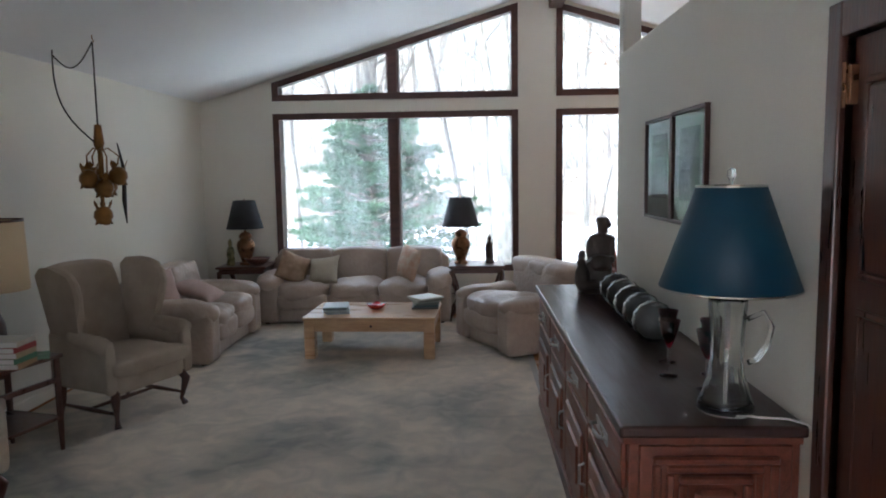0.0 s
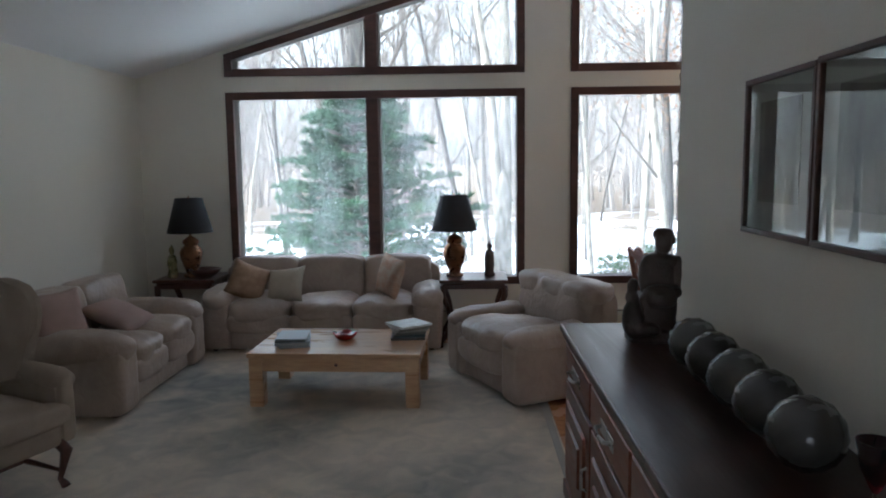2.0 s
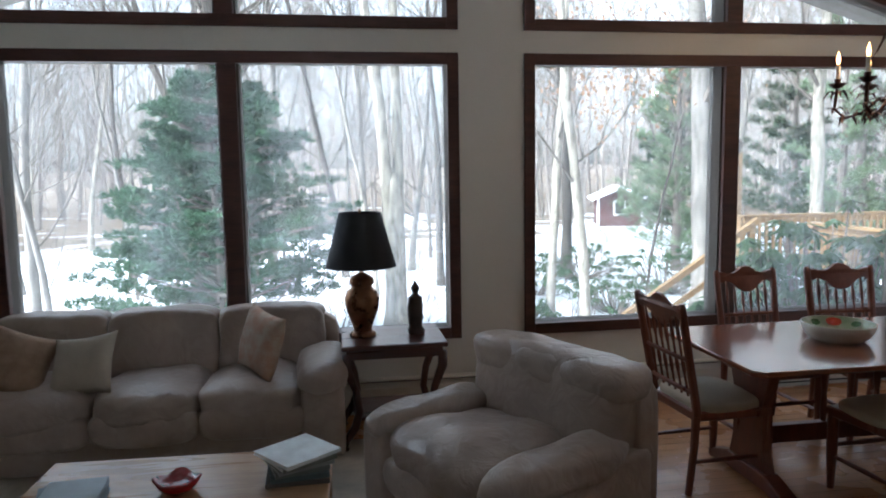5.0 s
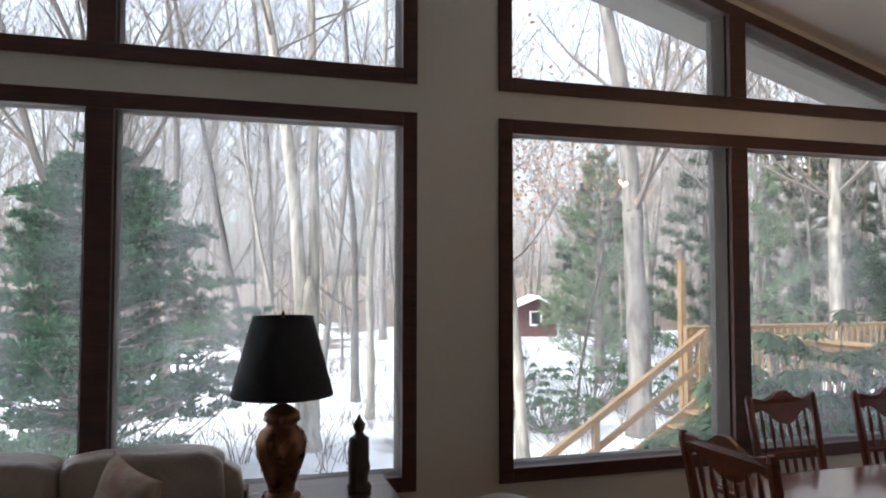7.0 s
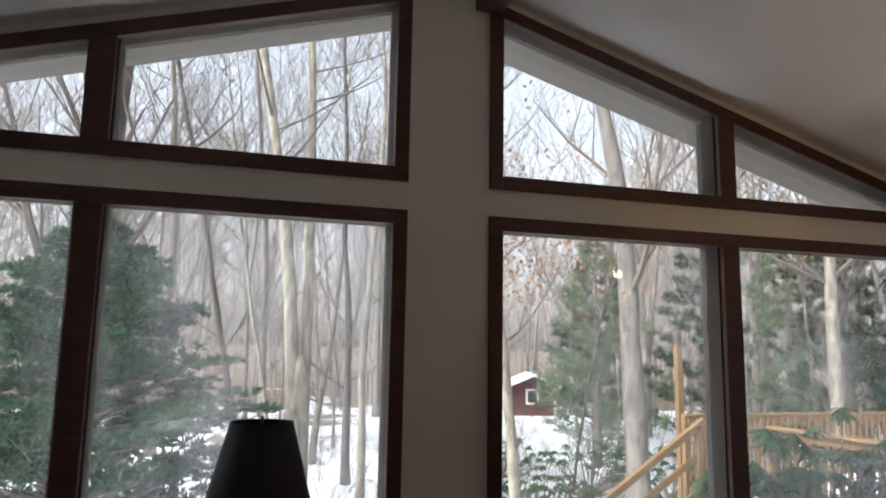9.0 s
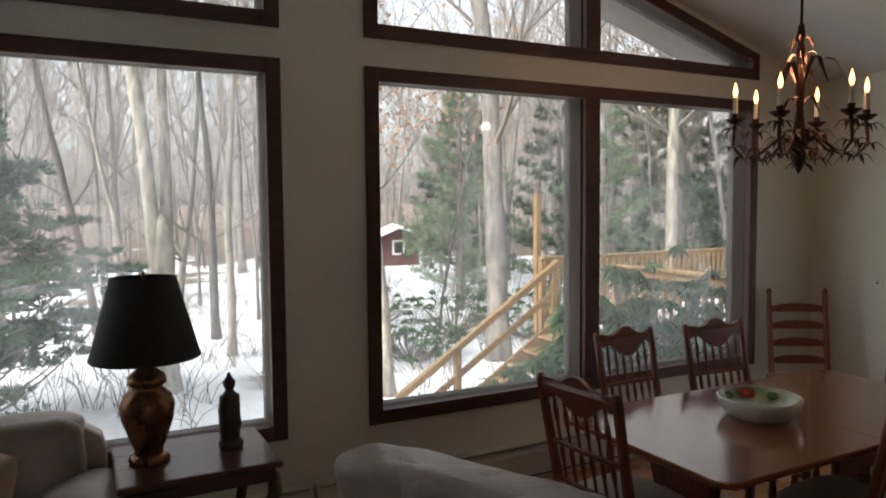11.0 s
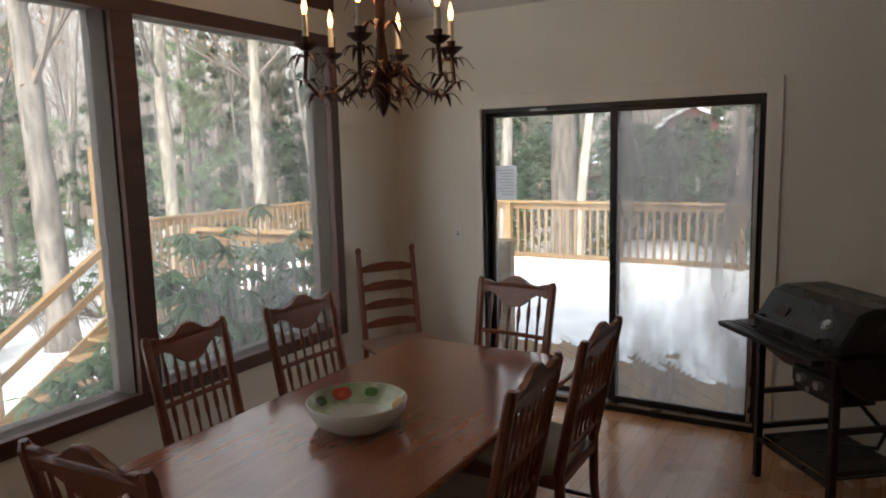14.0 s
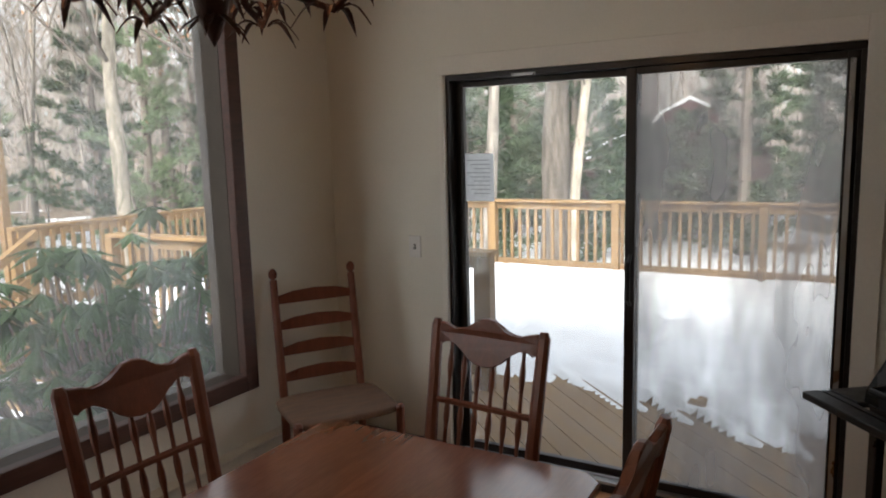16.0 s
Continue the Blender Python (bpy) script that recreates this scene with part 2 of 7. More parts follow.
def leather():
    """Soft leather: creases drawn by a stretched noise, fine pores, uneven sheen."""
    ma, nd, lk, bs = nodes_of("taupe_leather")
    broad = noisy(nd, lk, 3)
    crease = noisy(nd, lk, 9, (1, 1, 1), 2.5, 0.40, 0.60, 1.6)
    pore = noisy(nd, lk, 260, (1, 1, 1), 2.0, 0.2, 0.8)
    c = mixer(nd, lk, broad, (0.345, 0.272, 0.222), (0.44, 0.355, 0.295))
    lk.new(mixer(nd, lk, 0.14, c, mixer(nd, lk, crease, (0.26, 0.20, 0.16), (0.46, 0.375, 0.315))), bs.inputs["Base Color"])
    rr = nd.new("ShaderNodeMapRange")
    rr.inputs["To Min"].default_value, rr.inputs["To Max"].default_value = 0.30, 0.42
    lk.new(crease, rr.inputs["Value"])
    lk.new(rr.outputs[0], bs.inputs["Roughness"])
    mx = nd.new("ShaderNodeMath")
    mx.operation = "MULTIPLY_ADD"
    mx.inputs[1].default_value = 0.03
    lk.new(pore, mx.inputs[0])
    lk.new(crease, mx.inputs[2])
    bumped(nd, lk, bs, mx.outputs[0], 0.16, 0.016)
    return ma


M_LEATHER = leather()
M_TWEED = surf("oatmeal_tweed", (0.37, 0.305, 0.24), 0.92, var=0.16, scale=6, fine=260, bump=0.5, spec=0.2)
M_MAHOG = wood("mahogany", (0.042, 0.012, 0.008), (0.11, 0.034, 0.02), "x", 0.3, 0.4)
M_MAHOG_Z = wood("mahogany_upright", (0.030, 0.008, 0.005), (0.10, 0.032, 0.018), "z", 0.32, 0.3)
M_SIDETOP = wood("sideboard_top_wood", (0.03, 0.011, 0.008), (0.05, 0.018, 0.013), "y", 0.34, 0.2, 8)
M_SIDE = wood("sideboard_wood", (0.09, 0.023, 0.013), (0.22, 0.065, 0.036), "y", 0.38, 0.2)
M_CHERRY = wood("cherry_table_wood", (0.22, 0.07, 0.034), (0.30, 0.10, 0.05), "x", 0.14, 1.0, 14.0, 0.0)
M_CHAIRW = wood("chair_oak_red", (0.112, 0.031, 0.016), (0.215, 0.066, 0.034), "z", 0.34, 0.25)
M_PINE = wood("knotty_pine", (0.40, 0.22, 0.11), (0.62, 0.40, 0.22), "x", 0.3, 0.4, 10)


def notice_paper():
    """Thin paper against a bright pane: lets light through."""
    ma, nd, lk, bs = nodes_of("thin_paper")
    df, tr, mx = nd.new("ShaderNodeBsdfDiffuse"), nd.new("ShaderNodeBsdfTranslucent"), nd.new("ShaderNodeMixShader")
    c = mixer(nd, lk, noisy(nd, lk, 40), (0.66, 0.67, 0.68), (0.76, 0.77, 0.78))
    lk.new(c, df.inputs["Color"])
    lk.new(c, tr.inputs["Color"])
    mx.inputs[0].default_value = 0.85
    lk.new(df.outputs[0], mx.inputs[1])
    lk.new(tr.outputs[0], mx.inputs[2])
    lk.new(mx.outputs[0], nd["Material Output"].inputs["Surface"])
    nd.remove(bs)
    return ma


M_NOTICE = notice_paper()
M_SEATF = surf("cream_seat_fabric", (0.58, 0.52, 0.41), 0.9, var=0.1, scale=8, fine=220, bump=0.4, spec=0.2)
M_BRASS = surf("aged_brass", (0.23, 0.118, 0.062), 0.34, 0.85, var=0.45, scale=14, fine=90, bump=0.08)
M_GOLD = surf("antique_gold", (0.21, 0.105, 0.03), 0.4, 0.85, var=0.4, scale=12, fine=90, bump=0.2)
M_SHADE = surf("black_lamp_shade", (0.012, 0.012, 0.016), 0.7, var=0.2, scale=4, fine=200, bump=0.15)
M_TEAL = surf("teal_lamp_shade", (0.006, 0.05, 0.088), 0.5, var=0.15, scale=3, fine=160, bump=0.08, rvar=0.03)
M_CREAM = surf("cream_lamp_shade", (0.62, 0.48, 0.30), 0.85, var=0.08, scale=3, fine=200, bump=0.2)
M_STATUE = surf("dark_bronze_cast", (0.075, 0.057, 0.048), 0.42, 0.3, var=0.4, scale=12, fine=60, bump=0.35)
M_BALL = surf("smoked_glass", (0.05, 0.05, 0.049), 0.16, 0.0, var=0.4, scale=9, fine=60, bump=0.03, coat=0.3)
M_GLASS = clear_glass("clear_glass")
M_RUBY = clear_glass("ruby_glass", (0.16, 0.006, 0.012))
M_PINKG = clear_glass("pink_glass", (0.9, 0.6, 0.55))
M_BLACK = surf("black_enamel", (0.015, 0.015, 0.016), 0.38, 0.2, var=0.3, scale=8, fine=120, bump=0.1)
M_HOOD = surf("grill_hood_enamel", (0.028, 0.030, 0.031), 0.3, 0.3, var=0.3, scale=5, fine=150, bump=0.08)
M_RUST = surf("rusty_bronze_leaf", (0.065, 0.026, 0.017), 0.55, 0.5, var=0.5, scale=30, fine=120, bump=0.2)
M_IRON = surf("dark_iron", (0.045, 0.036, 0.03), 0.5, 0.7, var=0.35, scale=30, fine=150, bump=0.15)
M_CANDLE = surf("ivory_candle_sleeve", (0.66, 0.60, 0.48), 0.5, var=0.1, scale=20, fine=80, bump=0.05)
M_FLAME = glow("flame_bulb", (1.0, 0.44, 0.13), 2.1)
M_RED = surf("red_glazed_dish", (0.32, 0.012, 0.012), 0.15, var=0.3, scale=20, fine=80, bump=0.03, coat=0.6)
M_PAPER = surf("white_paper", (0.72, 0.72, 0.70), 0.7, var=0.05, scale=8, fine=120, bump=0.05)
M_PRINT = surf("grey_print", (0.17, 0.155, 0.145), 0.8, var=0.7, scale=7, fine=60, bump=0.0, stretch=(1, 1, 0.35))
M_STEEL = surf("pewter_handle", (0.42, 0.42, 0.42), 0.35, 0.9, var=0.3, scale=20, fine=120, bump=0.08)
M_PLASTIC = surf("white_plastic", (0.7, 0.69, 0.66), 0.4, var=0.04, scale=6, fine=90, bump=0.03)
M_DECKW = wood("new_deck_timber", (0.145, 0.082, 0.034), (0.235, 0.145, 0.064), "x", 0.7, 0.0, 9, 0.12, 0.12)
M_RAILW = wood("new_rail_timber", (0.135, 0.077, 0.033), (0.225, 0.14, 0.062), "z", 0.7, 0.0, 9, 0.12, 0.12)
M_SNOW = surf("old_snow", (0.83, 0.85, 0.88), 0.6, var=0.10, scale=1.6, fine=30, bump=0.3, spec=0.3)
M_BARK = surf("grey_bark", (0.20, 0.178, 0.158), 0.9, var=0.6, scale=9, fine=34, bump=1.0, stretch=(1, 1, 0.22), spec=0.2)
M_PALE = surf("pale_birch_bark", (0.31, 0.275, 0.225), 0.85, var=0.6, scale=11, fine=30, bump=1.0, stretch=(1, 1, 0.3), spec=0.2)
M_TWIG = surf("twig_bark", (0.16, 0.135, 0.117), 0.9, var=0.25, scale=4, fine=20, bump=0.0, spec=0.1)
# twig bark made paler: the far woods' haze is put into its colour
M_HAZETWIG = surf("hazed_twig_bark", (0.30, 0.265, 0.24), 0.9, var=0.25, scale=0.5, fine=8, bump=0.0, spec=0.1)
M_DKBARK = surf("dark_oak_bark", (0.10, 0.086, 0.075), 0.9, var=0.6, scale=9, fine=34, bump=1.0, stretch=(1, 1, 0.22), spec=0.2)
M_OAKLEAF = surf("dead_oak_leaf", (0.34, 0.19, 0.11), 0.8, var=0.4, scale=2, fine=20, bump=0.0)
M_REDB = surf("barn_red_boards", (0.085, 0.028, 0.026), 0.8, var=0.2, scale=2, fine=30, bump=0.2)
M_BROWNB = surf("brown_siding", (0.05, 0.028, 0.025), 0.8, var=0.2, scale=2, fine=30, bump=0.2)
M_STONE = surf("field_stone", (0.28, 0.27, 0.25), 0.9, var=0.35, scale=4, fine=40, bump=0.5)
M_DARK = surf("dark_opening", (0.02, 0.02, 0.022), 0.5, var=0.2)
M_HEATER = surf("heater_enamel", (0.62, 0.57, 0.48), 0.45, var=0.06, scale=4, fine=100, bump=0.04)


def foliage(name, col, other, through_light, scale=1.4):
    """Needles and leaves: two tones, and part of the light passes through."""
    ma, nd, lk, bs = nodes_of(name)
    c = mixer(nd, lk, noisy(nd, lk, scale), col, other)
    c = mixer(nd, lk, 0.3, c, mixer(nd, lk, noisy(nd, lk, 14), tuple(v * 0.6 for v in col), tuple(v * 1.3 for v in other)))
    tr, mx = nd.new("ShaderNodeBsdfTranslucent"), nd.new("ShaderNodeMixShader")
    lk.new(c, bs.inputs["Base Color"])
    lk.new(c, tr.inputs["Color"])
    bs.inputs["Roughness"].default_value = 0.65
    bs.inputs["Specular IOR Level"].default_value = 0.25
    mx.inputs[0].default_value = through_light
    lk.new(bs.outputs[0], mx.inputs[1])
    lk.new(tr.outputs[0], mx.inputs[2])
    lk.new(mx.outputs[0], nd["Material Output"].inputs["Surface"])
    return ma


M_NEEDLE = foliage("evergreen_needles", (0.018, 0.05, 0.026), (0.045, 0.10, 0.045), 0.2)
# pine and hemlock greens are lightened: outdoor haze is put into the colour
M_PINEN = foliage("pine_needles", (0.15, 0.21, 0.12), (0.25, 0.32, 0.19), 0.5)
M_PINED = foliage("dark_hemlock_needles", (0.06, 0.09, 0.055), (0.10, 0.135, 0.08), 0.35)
M_RHODO = foliage("rhododendron_leaf", (0.03, 0.06, 0.028), (0.06, 0.105, 0.045), 0.25, 3.0)


def floor_mat():
    """Strip flooring laid along y, satin varnish."""
    ma, nd, lk, bs = nodes_of("strip_floor")
    tc, mp, br = nd.new("ShaderNodeTexCoord"), nd.new("ShaderNodeMapping"), nd.new("ShaderNodeTexBrick")
    mp.inputs["Rotation"].default_value = (0, 0, 0)
    lk.new(tc.outputs["Object"], mp.inputs["Vector"])
    lk.new(mp.outputs[0], br.inputs["Vector"])
    for key, val in (("Scale", 1.0), ("Mortar Size", 0.0012), ("Brick Width", 1.1), ("Row Height", 0.083), ("Bias", 0.0)):
        br.inputs[key].default_value = val
    br.inputs["Color1"].default_value = (0.47, 0.22, 0.098, 1)
    br.inputs["Color2"].default_value = (0.58, 0.30, 0.14, 1)
    br.inputs["Mortar"].default_value = (0.12, 0.05, 0.02, 1)
    g = noisy(nd, lk, 30, (0.1, 1, 1), 4.0, 0.3, 0.7, 0.8)
    dk = nd.new("ShaderNodeMix")
    dk.data_type, dk.blend_type = "RGBA", "MULTIPLY"
    dk.inputs[0].default_value = 0.4
    lk.new(br.outputs["Color"], dk.inputs[6])
    lk.new(mixer(nd, lk, g, (0.6, 0.55, 0.5), (1, 1, 1)), dk.inputs[7])
    lk.new(dk.outputs[2], bs.inputs["Base Color"])
    rr = nd.new("ShaderNodeMapRange")
    rr.inputs["To Min"].default_value, rr.inputs["To Max"].default_value = 0.16, 0.34
    lk.new(noisy(nd, lk, 3), rr.inputs["Value"])
    lk.new(rr.outputs[0], bs.inputs["Roughness"])
    bumped(nd, lk, bs, br.outputs["Fac"], -0.2, 0.002)
    return ma


def rug_mat():
    """Pile rug: large faded flowers in beige and grey-green."""
    ma, nd, lk, bs = nodes_of("sculpted_rug")
    a = noisy(nd, lk, 0.75, (1, 1, 1), 3.0, 0.47, 0.62, 0.6)
    b = noisy(nd, lk, 5.5, (1, 1, 1), 4.0, 0.38, 0.64, 0.8)
    f = noisy(nd, lk, 190, (1, 1, 1), 2.0, 0.2, 0.8)
    c = mixer(nd, lk, a, (0.75, 0.66, 0.54), (0.25, 0.27, 0.255))
    d = mixer(nd, lk, b, (0.36, 0.35, 0.32), (0.80, 0.70, 0.57))
    e = mixer(nd, lk, 0.36, c, d)
    lk.new(mixer(nd, lk, 0.18, e, mixer(nd, lk, f, (0.2, 0.18, 0.15), (0.5, 0.44, 0.37))), bs.inputs["Base Color"])
    bs.inputs["Roughness"].default_value = 0.95
    bs.inputs["Specular IOR Level"].default_value = 0.15
    bumped(nd, lk, bs, f, 0.6, 0.01)
    return ma


def snow_ground_mat():
    """Old snow with leaf litter showing in patches."""
    ma, nd, lk, bs = nodes_of("snow_ground")
    tc, ln, mr, ad = nd.new("ShaderNodeTexCoord"), nd.new("ShaderNodeVectorMath"), nd.new("ShaderNodeMapRange"), nd.new("ShaderNodeMath")
    ln.operation = "DISTANCE"
    ln.inputs[1].default_value = (3, 10, 0)
    lk.new(tc.outputs["Object"], ln.inputs[0])
    lk.new(ln.outputs["Value"], mr.inputs["Value"])
    mr.inputs["From Min"].default_value, mr.inputs["From Max"].default_value = 17, 42
    mr.inputs["To Max"].default_value = 0.9
    n0 = noisy(nd, lk, 0.3, (1, 1, 1), 6.0, 0.3, 0.7)
    ad.operation = "ADD"
    lk.new(n0, ad.inputs[0])
    lk.new(mr.outputs[0], ad.inputs[1])
    sp = nd.new("ShaderNodeMapRange")
    sp.inputs["From Min"].default_value, sp.inputs["From Max"].default_value = 0.85, 1.05
    lk.new(ad.outputs[0], sp.inputs["Value"])
    a = sp.outputs[0]
    b = noisy(nd, lk, 6, (1, 1, 1), 4.0)
    litter = mixer(nd, lk, b, (0.10, 0.07, 0.045), (0.22, 0.16, 0.11))
    lk.new(mixer(nd, lk, a, (0.80, 0.82, 0.85), litter), bs.inputs["Base Color"])
    bs.inputs["Roughness"].default_value = 0.75
    bumped(nd, lk, bs, b, 0.4, 0.05)
    return ma


M_FLOOR, M_RUG, M_GROUND = floor_mat(), rug_mat(), snow_ground_mat()

# ---- the room ----
WX0, WX1, WY, RIDGE_X, RIDGE_Z, SLOPE = -3.05, 5.145, 9.81, 1.105, 3.86, 0.294
WT = 0.19
SOUTH = -1.6
HALL_X0, HALL_X1 = 1.348, 1.468


def ceil_z(x):
    return RIDGE_Z - SLOPE * abs(x - RIDGE_X)


def structure(ob):
    ob["kind"] = "structure"
    return ob


structure(part("floor", one_box(WX0, WX1, SOUTH, WY + WT, -0.15, 0.0), M_FLOOR))
bm = bm_new()
prism(bm, [(WX0 - 0.2, ceil_z(WX0 - 0.2)), (RIDGE_X, RIDGE_Z), (RIDGE_X, RIDGE_Z + 0.2), (WX0 - 0.2, ceil_z(WX0 - 0.2) + 0.2)], SOUTH - 0.15, WY + WT, "y")
prism(bm, [(RIDGE_X, RIDGE_Z), (WX1 + 0.2, ceil_z(WX1 + 0.2)), (WX1 + 0.2, ceil_z(WX1 + 0.2) + 0.2), (RIDGE_X, RIDGE_Z + 0.2)], SOUTH - 0.15, WY + WT, "y")
structure(part("ceiling", bm, M_CEIL))
structure(part("wall_west", one_box(WX0 - 0.15, WX0, SOUTH - 0.15, WY + WT, -0.15, ceil_z(WX0)), M_WALL))
# the unseen far end gets an added opening that lights the room from behind
S0, S1, SH = -1.35, 0.45, 2.0
bm = bm_new()
prism(bm, [(WX0, -0.15), (S0, -0.15), (S0, ceil_z(S0)), (WX0, ceil_z(WX0))], SOUTH - 0.15, SOUTH, "y")
prism(bm, [(S1, -0.15), (WX1, -0.15), (WX1, ceil_z(WX1)), (S1, ceil_z(S1))], SOUTH - 0.15, SOUTH, "y")
prism(bm, [(S0, SH), (S1, SH), (S1, ceil_z(S1)), (RIDGE_X, RIDGE_Z), (S0, ceil_z(S0))], SOUTH - 0.15, SOUTH, "y")
box(bm, S0, S1, SOUTH - 0.15, SOUTH, -0.15, 0.1)
structure(part("wall_south", bm, M_WALL))

# window wall: solid pieces round the two tall openings and the two gable openings
W1, W2 = (-2.14, 0.88), (1.342, 4.467)
SILL, HEAD, UP, GAP = 0.508, 2.485, 2.64, 0.045
bm = bm_new()
for a, b in ((WX0, W1[0]), (W2[1], WX1)):
    prism(bm, [(a, -0.15), (b, -0.15), (b, ceil_z(b)), (a, ceil_z(a))], WY, WY + WT)
prism(bm, [(W1[1], -0.15), (W2[0], -0.15), (W2[0], ceil_z(W2[0])), (RIDGE_X, RIDGE_Z), (W1[1], ceil_z(W1[1]))], WY, WY + WT)
for a, b in (W1, W2):
    box(bm, a, b, WY, WY + WT, -0.15, SILL)
    box(bm, a, b, WY, WY + WT, HEAD, UP)
    prism(bm, [(a, ceil_z(a) - GAP), (b, ceil_z(b) - GAP), (b, ceil_z(b)), (a, ceil_z(a))], WY, WY + WT)
structure(part("wall_north", bm, M_WALL))

# wall with the sliding door
SD0, SD1, SDH = 7.271, 9.083, 2.01
bm = bm_new()
box(bm, WX1, WX1 + 0.15, SOUTH - 0.15, SD0, -0.15, ceil_z(WX1))
box(bm, WX1, WX1 + 0.15, SD1, WY + WT, -0.15, ceil_z(WX1))
box(bm, WX1, WX1 + 0.15, SD0, SD1, SDH, ceil_z(WX1))
box(bm, WX1, WX1 + 0.15, SD0, SD1, -0.15, 0.0)
structure(part("wall_east", bm, M_WALL))

# partition with a flat top, a post up to the beam, and a door in it
PEND, PTOP, DY0, DY1, DH = 6.22, 2.525, 2.36, 3.16, 2.08
bm = bm_new()
box(bm, HALL_X0, HALL_X1, DY1, PEND, 0, PTOP)
box(bm, HALL_X0, HALL_X1, SOUTH, DY0, 0, PTOP)
box(bm, HALL_X0, HALL_X1, DY0, DY1, DH, PTOP)
structure(part("wall_partition", bm, M_WALL))
structure(part("partition_post", one_box(HALL_X0, HALL_X1, PEND - 0.14, PEND, PTOP, ceil_z(1.46) + 0.02, 0.004), M_WALL))
structure(part("ridge_beam", one_box(1.25, 1.405, SOUTH, WY, 3.67, ceil_z(1.30) + 0.04, 0.008), M_TRIM))
structure(part("wall_hall", one_box(HALL_X1, WX1, 3.3, 3.4, 0, 3.6), M_WALL))


def window(name, x0, x1, z0, tops, mull, fog):
    """A window of two panes: stained casing, grey jamb, mullion, glass. tops: height over x."""
    w = structure(thing(name, "dark-stained wooden window with two large panes", "window"))
    y0, y1, t = WY - 0.022, WY + 0.03, 0.078
    glass_y = WY + 0.135
    for nm, a, b in (("casing_left", x0, x0 + t), ("casing_right", x1 - t, x1)):
        part("window_frame", prism(bm_new(), [(a, z0), (b, z0), (b, tops(b)), (a, tops(a))], y0, y1, "y", 0.004), M_TRIM, w)
    part("window_frame", one_box(x0 + t, x1 - t, y0 + 0.002, y1, z0, z0 + t, 0.004), M_TRIM, w)
    part("window_frame", prism(bm_new(), [(x0 + t, tops(x0 + t) - t), (x1 - t, tops(x1 - t) - t), (x1 - t, tops(x1 - t)), (x0 + t, tops(x0 + t))], y0 + 0.002, y1, "y", 0.004), M_TRIM, w)
    m0, m1 = mull - 0.06, mull + 0.06
    part("mullion", prism(bm_new(), [(m0, z0 + t), (m1, z0 + t), (m1, tops(m1) - t), (m0, tops(m0) - t)], y0 + 0.004, glass_y + 0.04, "y", 0.004), M_TRIM, w)
    # jamb lining
    for a, b in ((x0 + t - 0.02, x0 + t), (x1 - t, x1 - t + 0.02), (m0 - 0.012, m0), (m1, m1 + 0.012)):
        part("window_jamb", prism(bm_new(), [(a, z0 + 0.03), (b, z0 + 0.03), (b, tops(b) - t + 0.02), (a, tops(a) - t + 0.02)], y1 if a < m0 - 0.1 or a > m1 + 0.1 else WY + 0.02, WY + WT, "y"), M_JAMB, w)
    part("window_sill", one_box(x0 + t, x1 - t, y1, WY + WT + 0.02, z0 + 0.03, z0 + t - 0.01), M_JAMB, w)
    part("window_head", prism(bm_new(), [(x0 + t, tops(x0 + t) - t + 0.015), (x1 - t, tops(x1 - t) - t + 0.015), (x1 - t, tops(x1 - t) - 0.03), (x0 + t, tops(x0 + t) - 0.03)], y1, WY + WT, "y"), M_JAMB, w)
    for i, (a, b) in enumerate(((x0 + t, m0 - 0.012), (m1 + 0.012, x1 - t))):
        p = part("pane", prism(bm_new(), [(a, z0 + t - 0.01), (b, z0 + t - 0.01), (b, tops(b) - t + 0.01), (a, tops(a) - t + 0.01)], glass_y, glass_y + 0.005, "y"), M_PANE_FOG if fog[i] else M_PANE, w)
        p.visible_shadow = False
    return w


mid1, mid2 = sum(W1) / 2, sum(W2) / 2
window("window_1", *W1, SILL, lambda x: HEAD, mid1 - 0.02, (0, 1))
window("window_2", *W2, SILL, lambda x: HEAD, mid2, (0, 1))
window("window_3", *W1, UP, lambda x: ceil_z(x) - GAP, mid1 - 0.02, (0, 0))
window("window_4", *W2, UP, lambda x: ceil_z(x) - GAP, mid2, (0, 0))

# eaves outside the gable
bm = bm_new()
for a, b in ((WX0 - 0.5, RIDGE_X), (RIDGE_X, WX1 + 0.5)):
    prism(bm, [(a, ceil_z(a) + 0.01), (b, ceil_z(b) + 0.01), (b, ceil_z(b) + 0.24), (a, ceil_z(a) + 0.24)], WY + WT, WY + WT + 0.5)
structure(part("eaves", bm, surf("eaves_board", (0.20, 0.175, 0.15), 0.7, var=0.1)))


M_NOTEINK = surf("faded_ink", (0.34, 0.34, 0.36), 0.8, var=0.1)


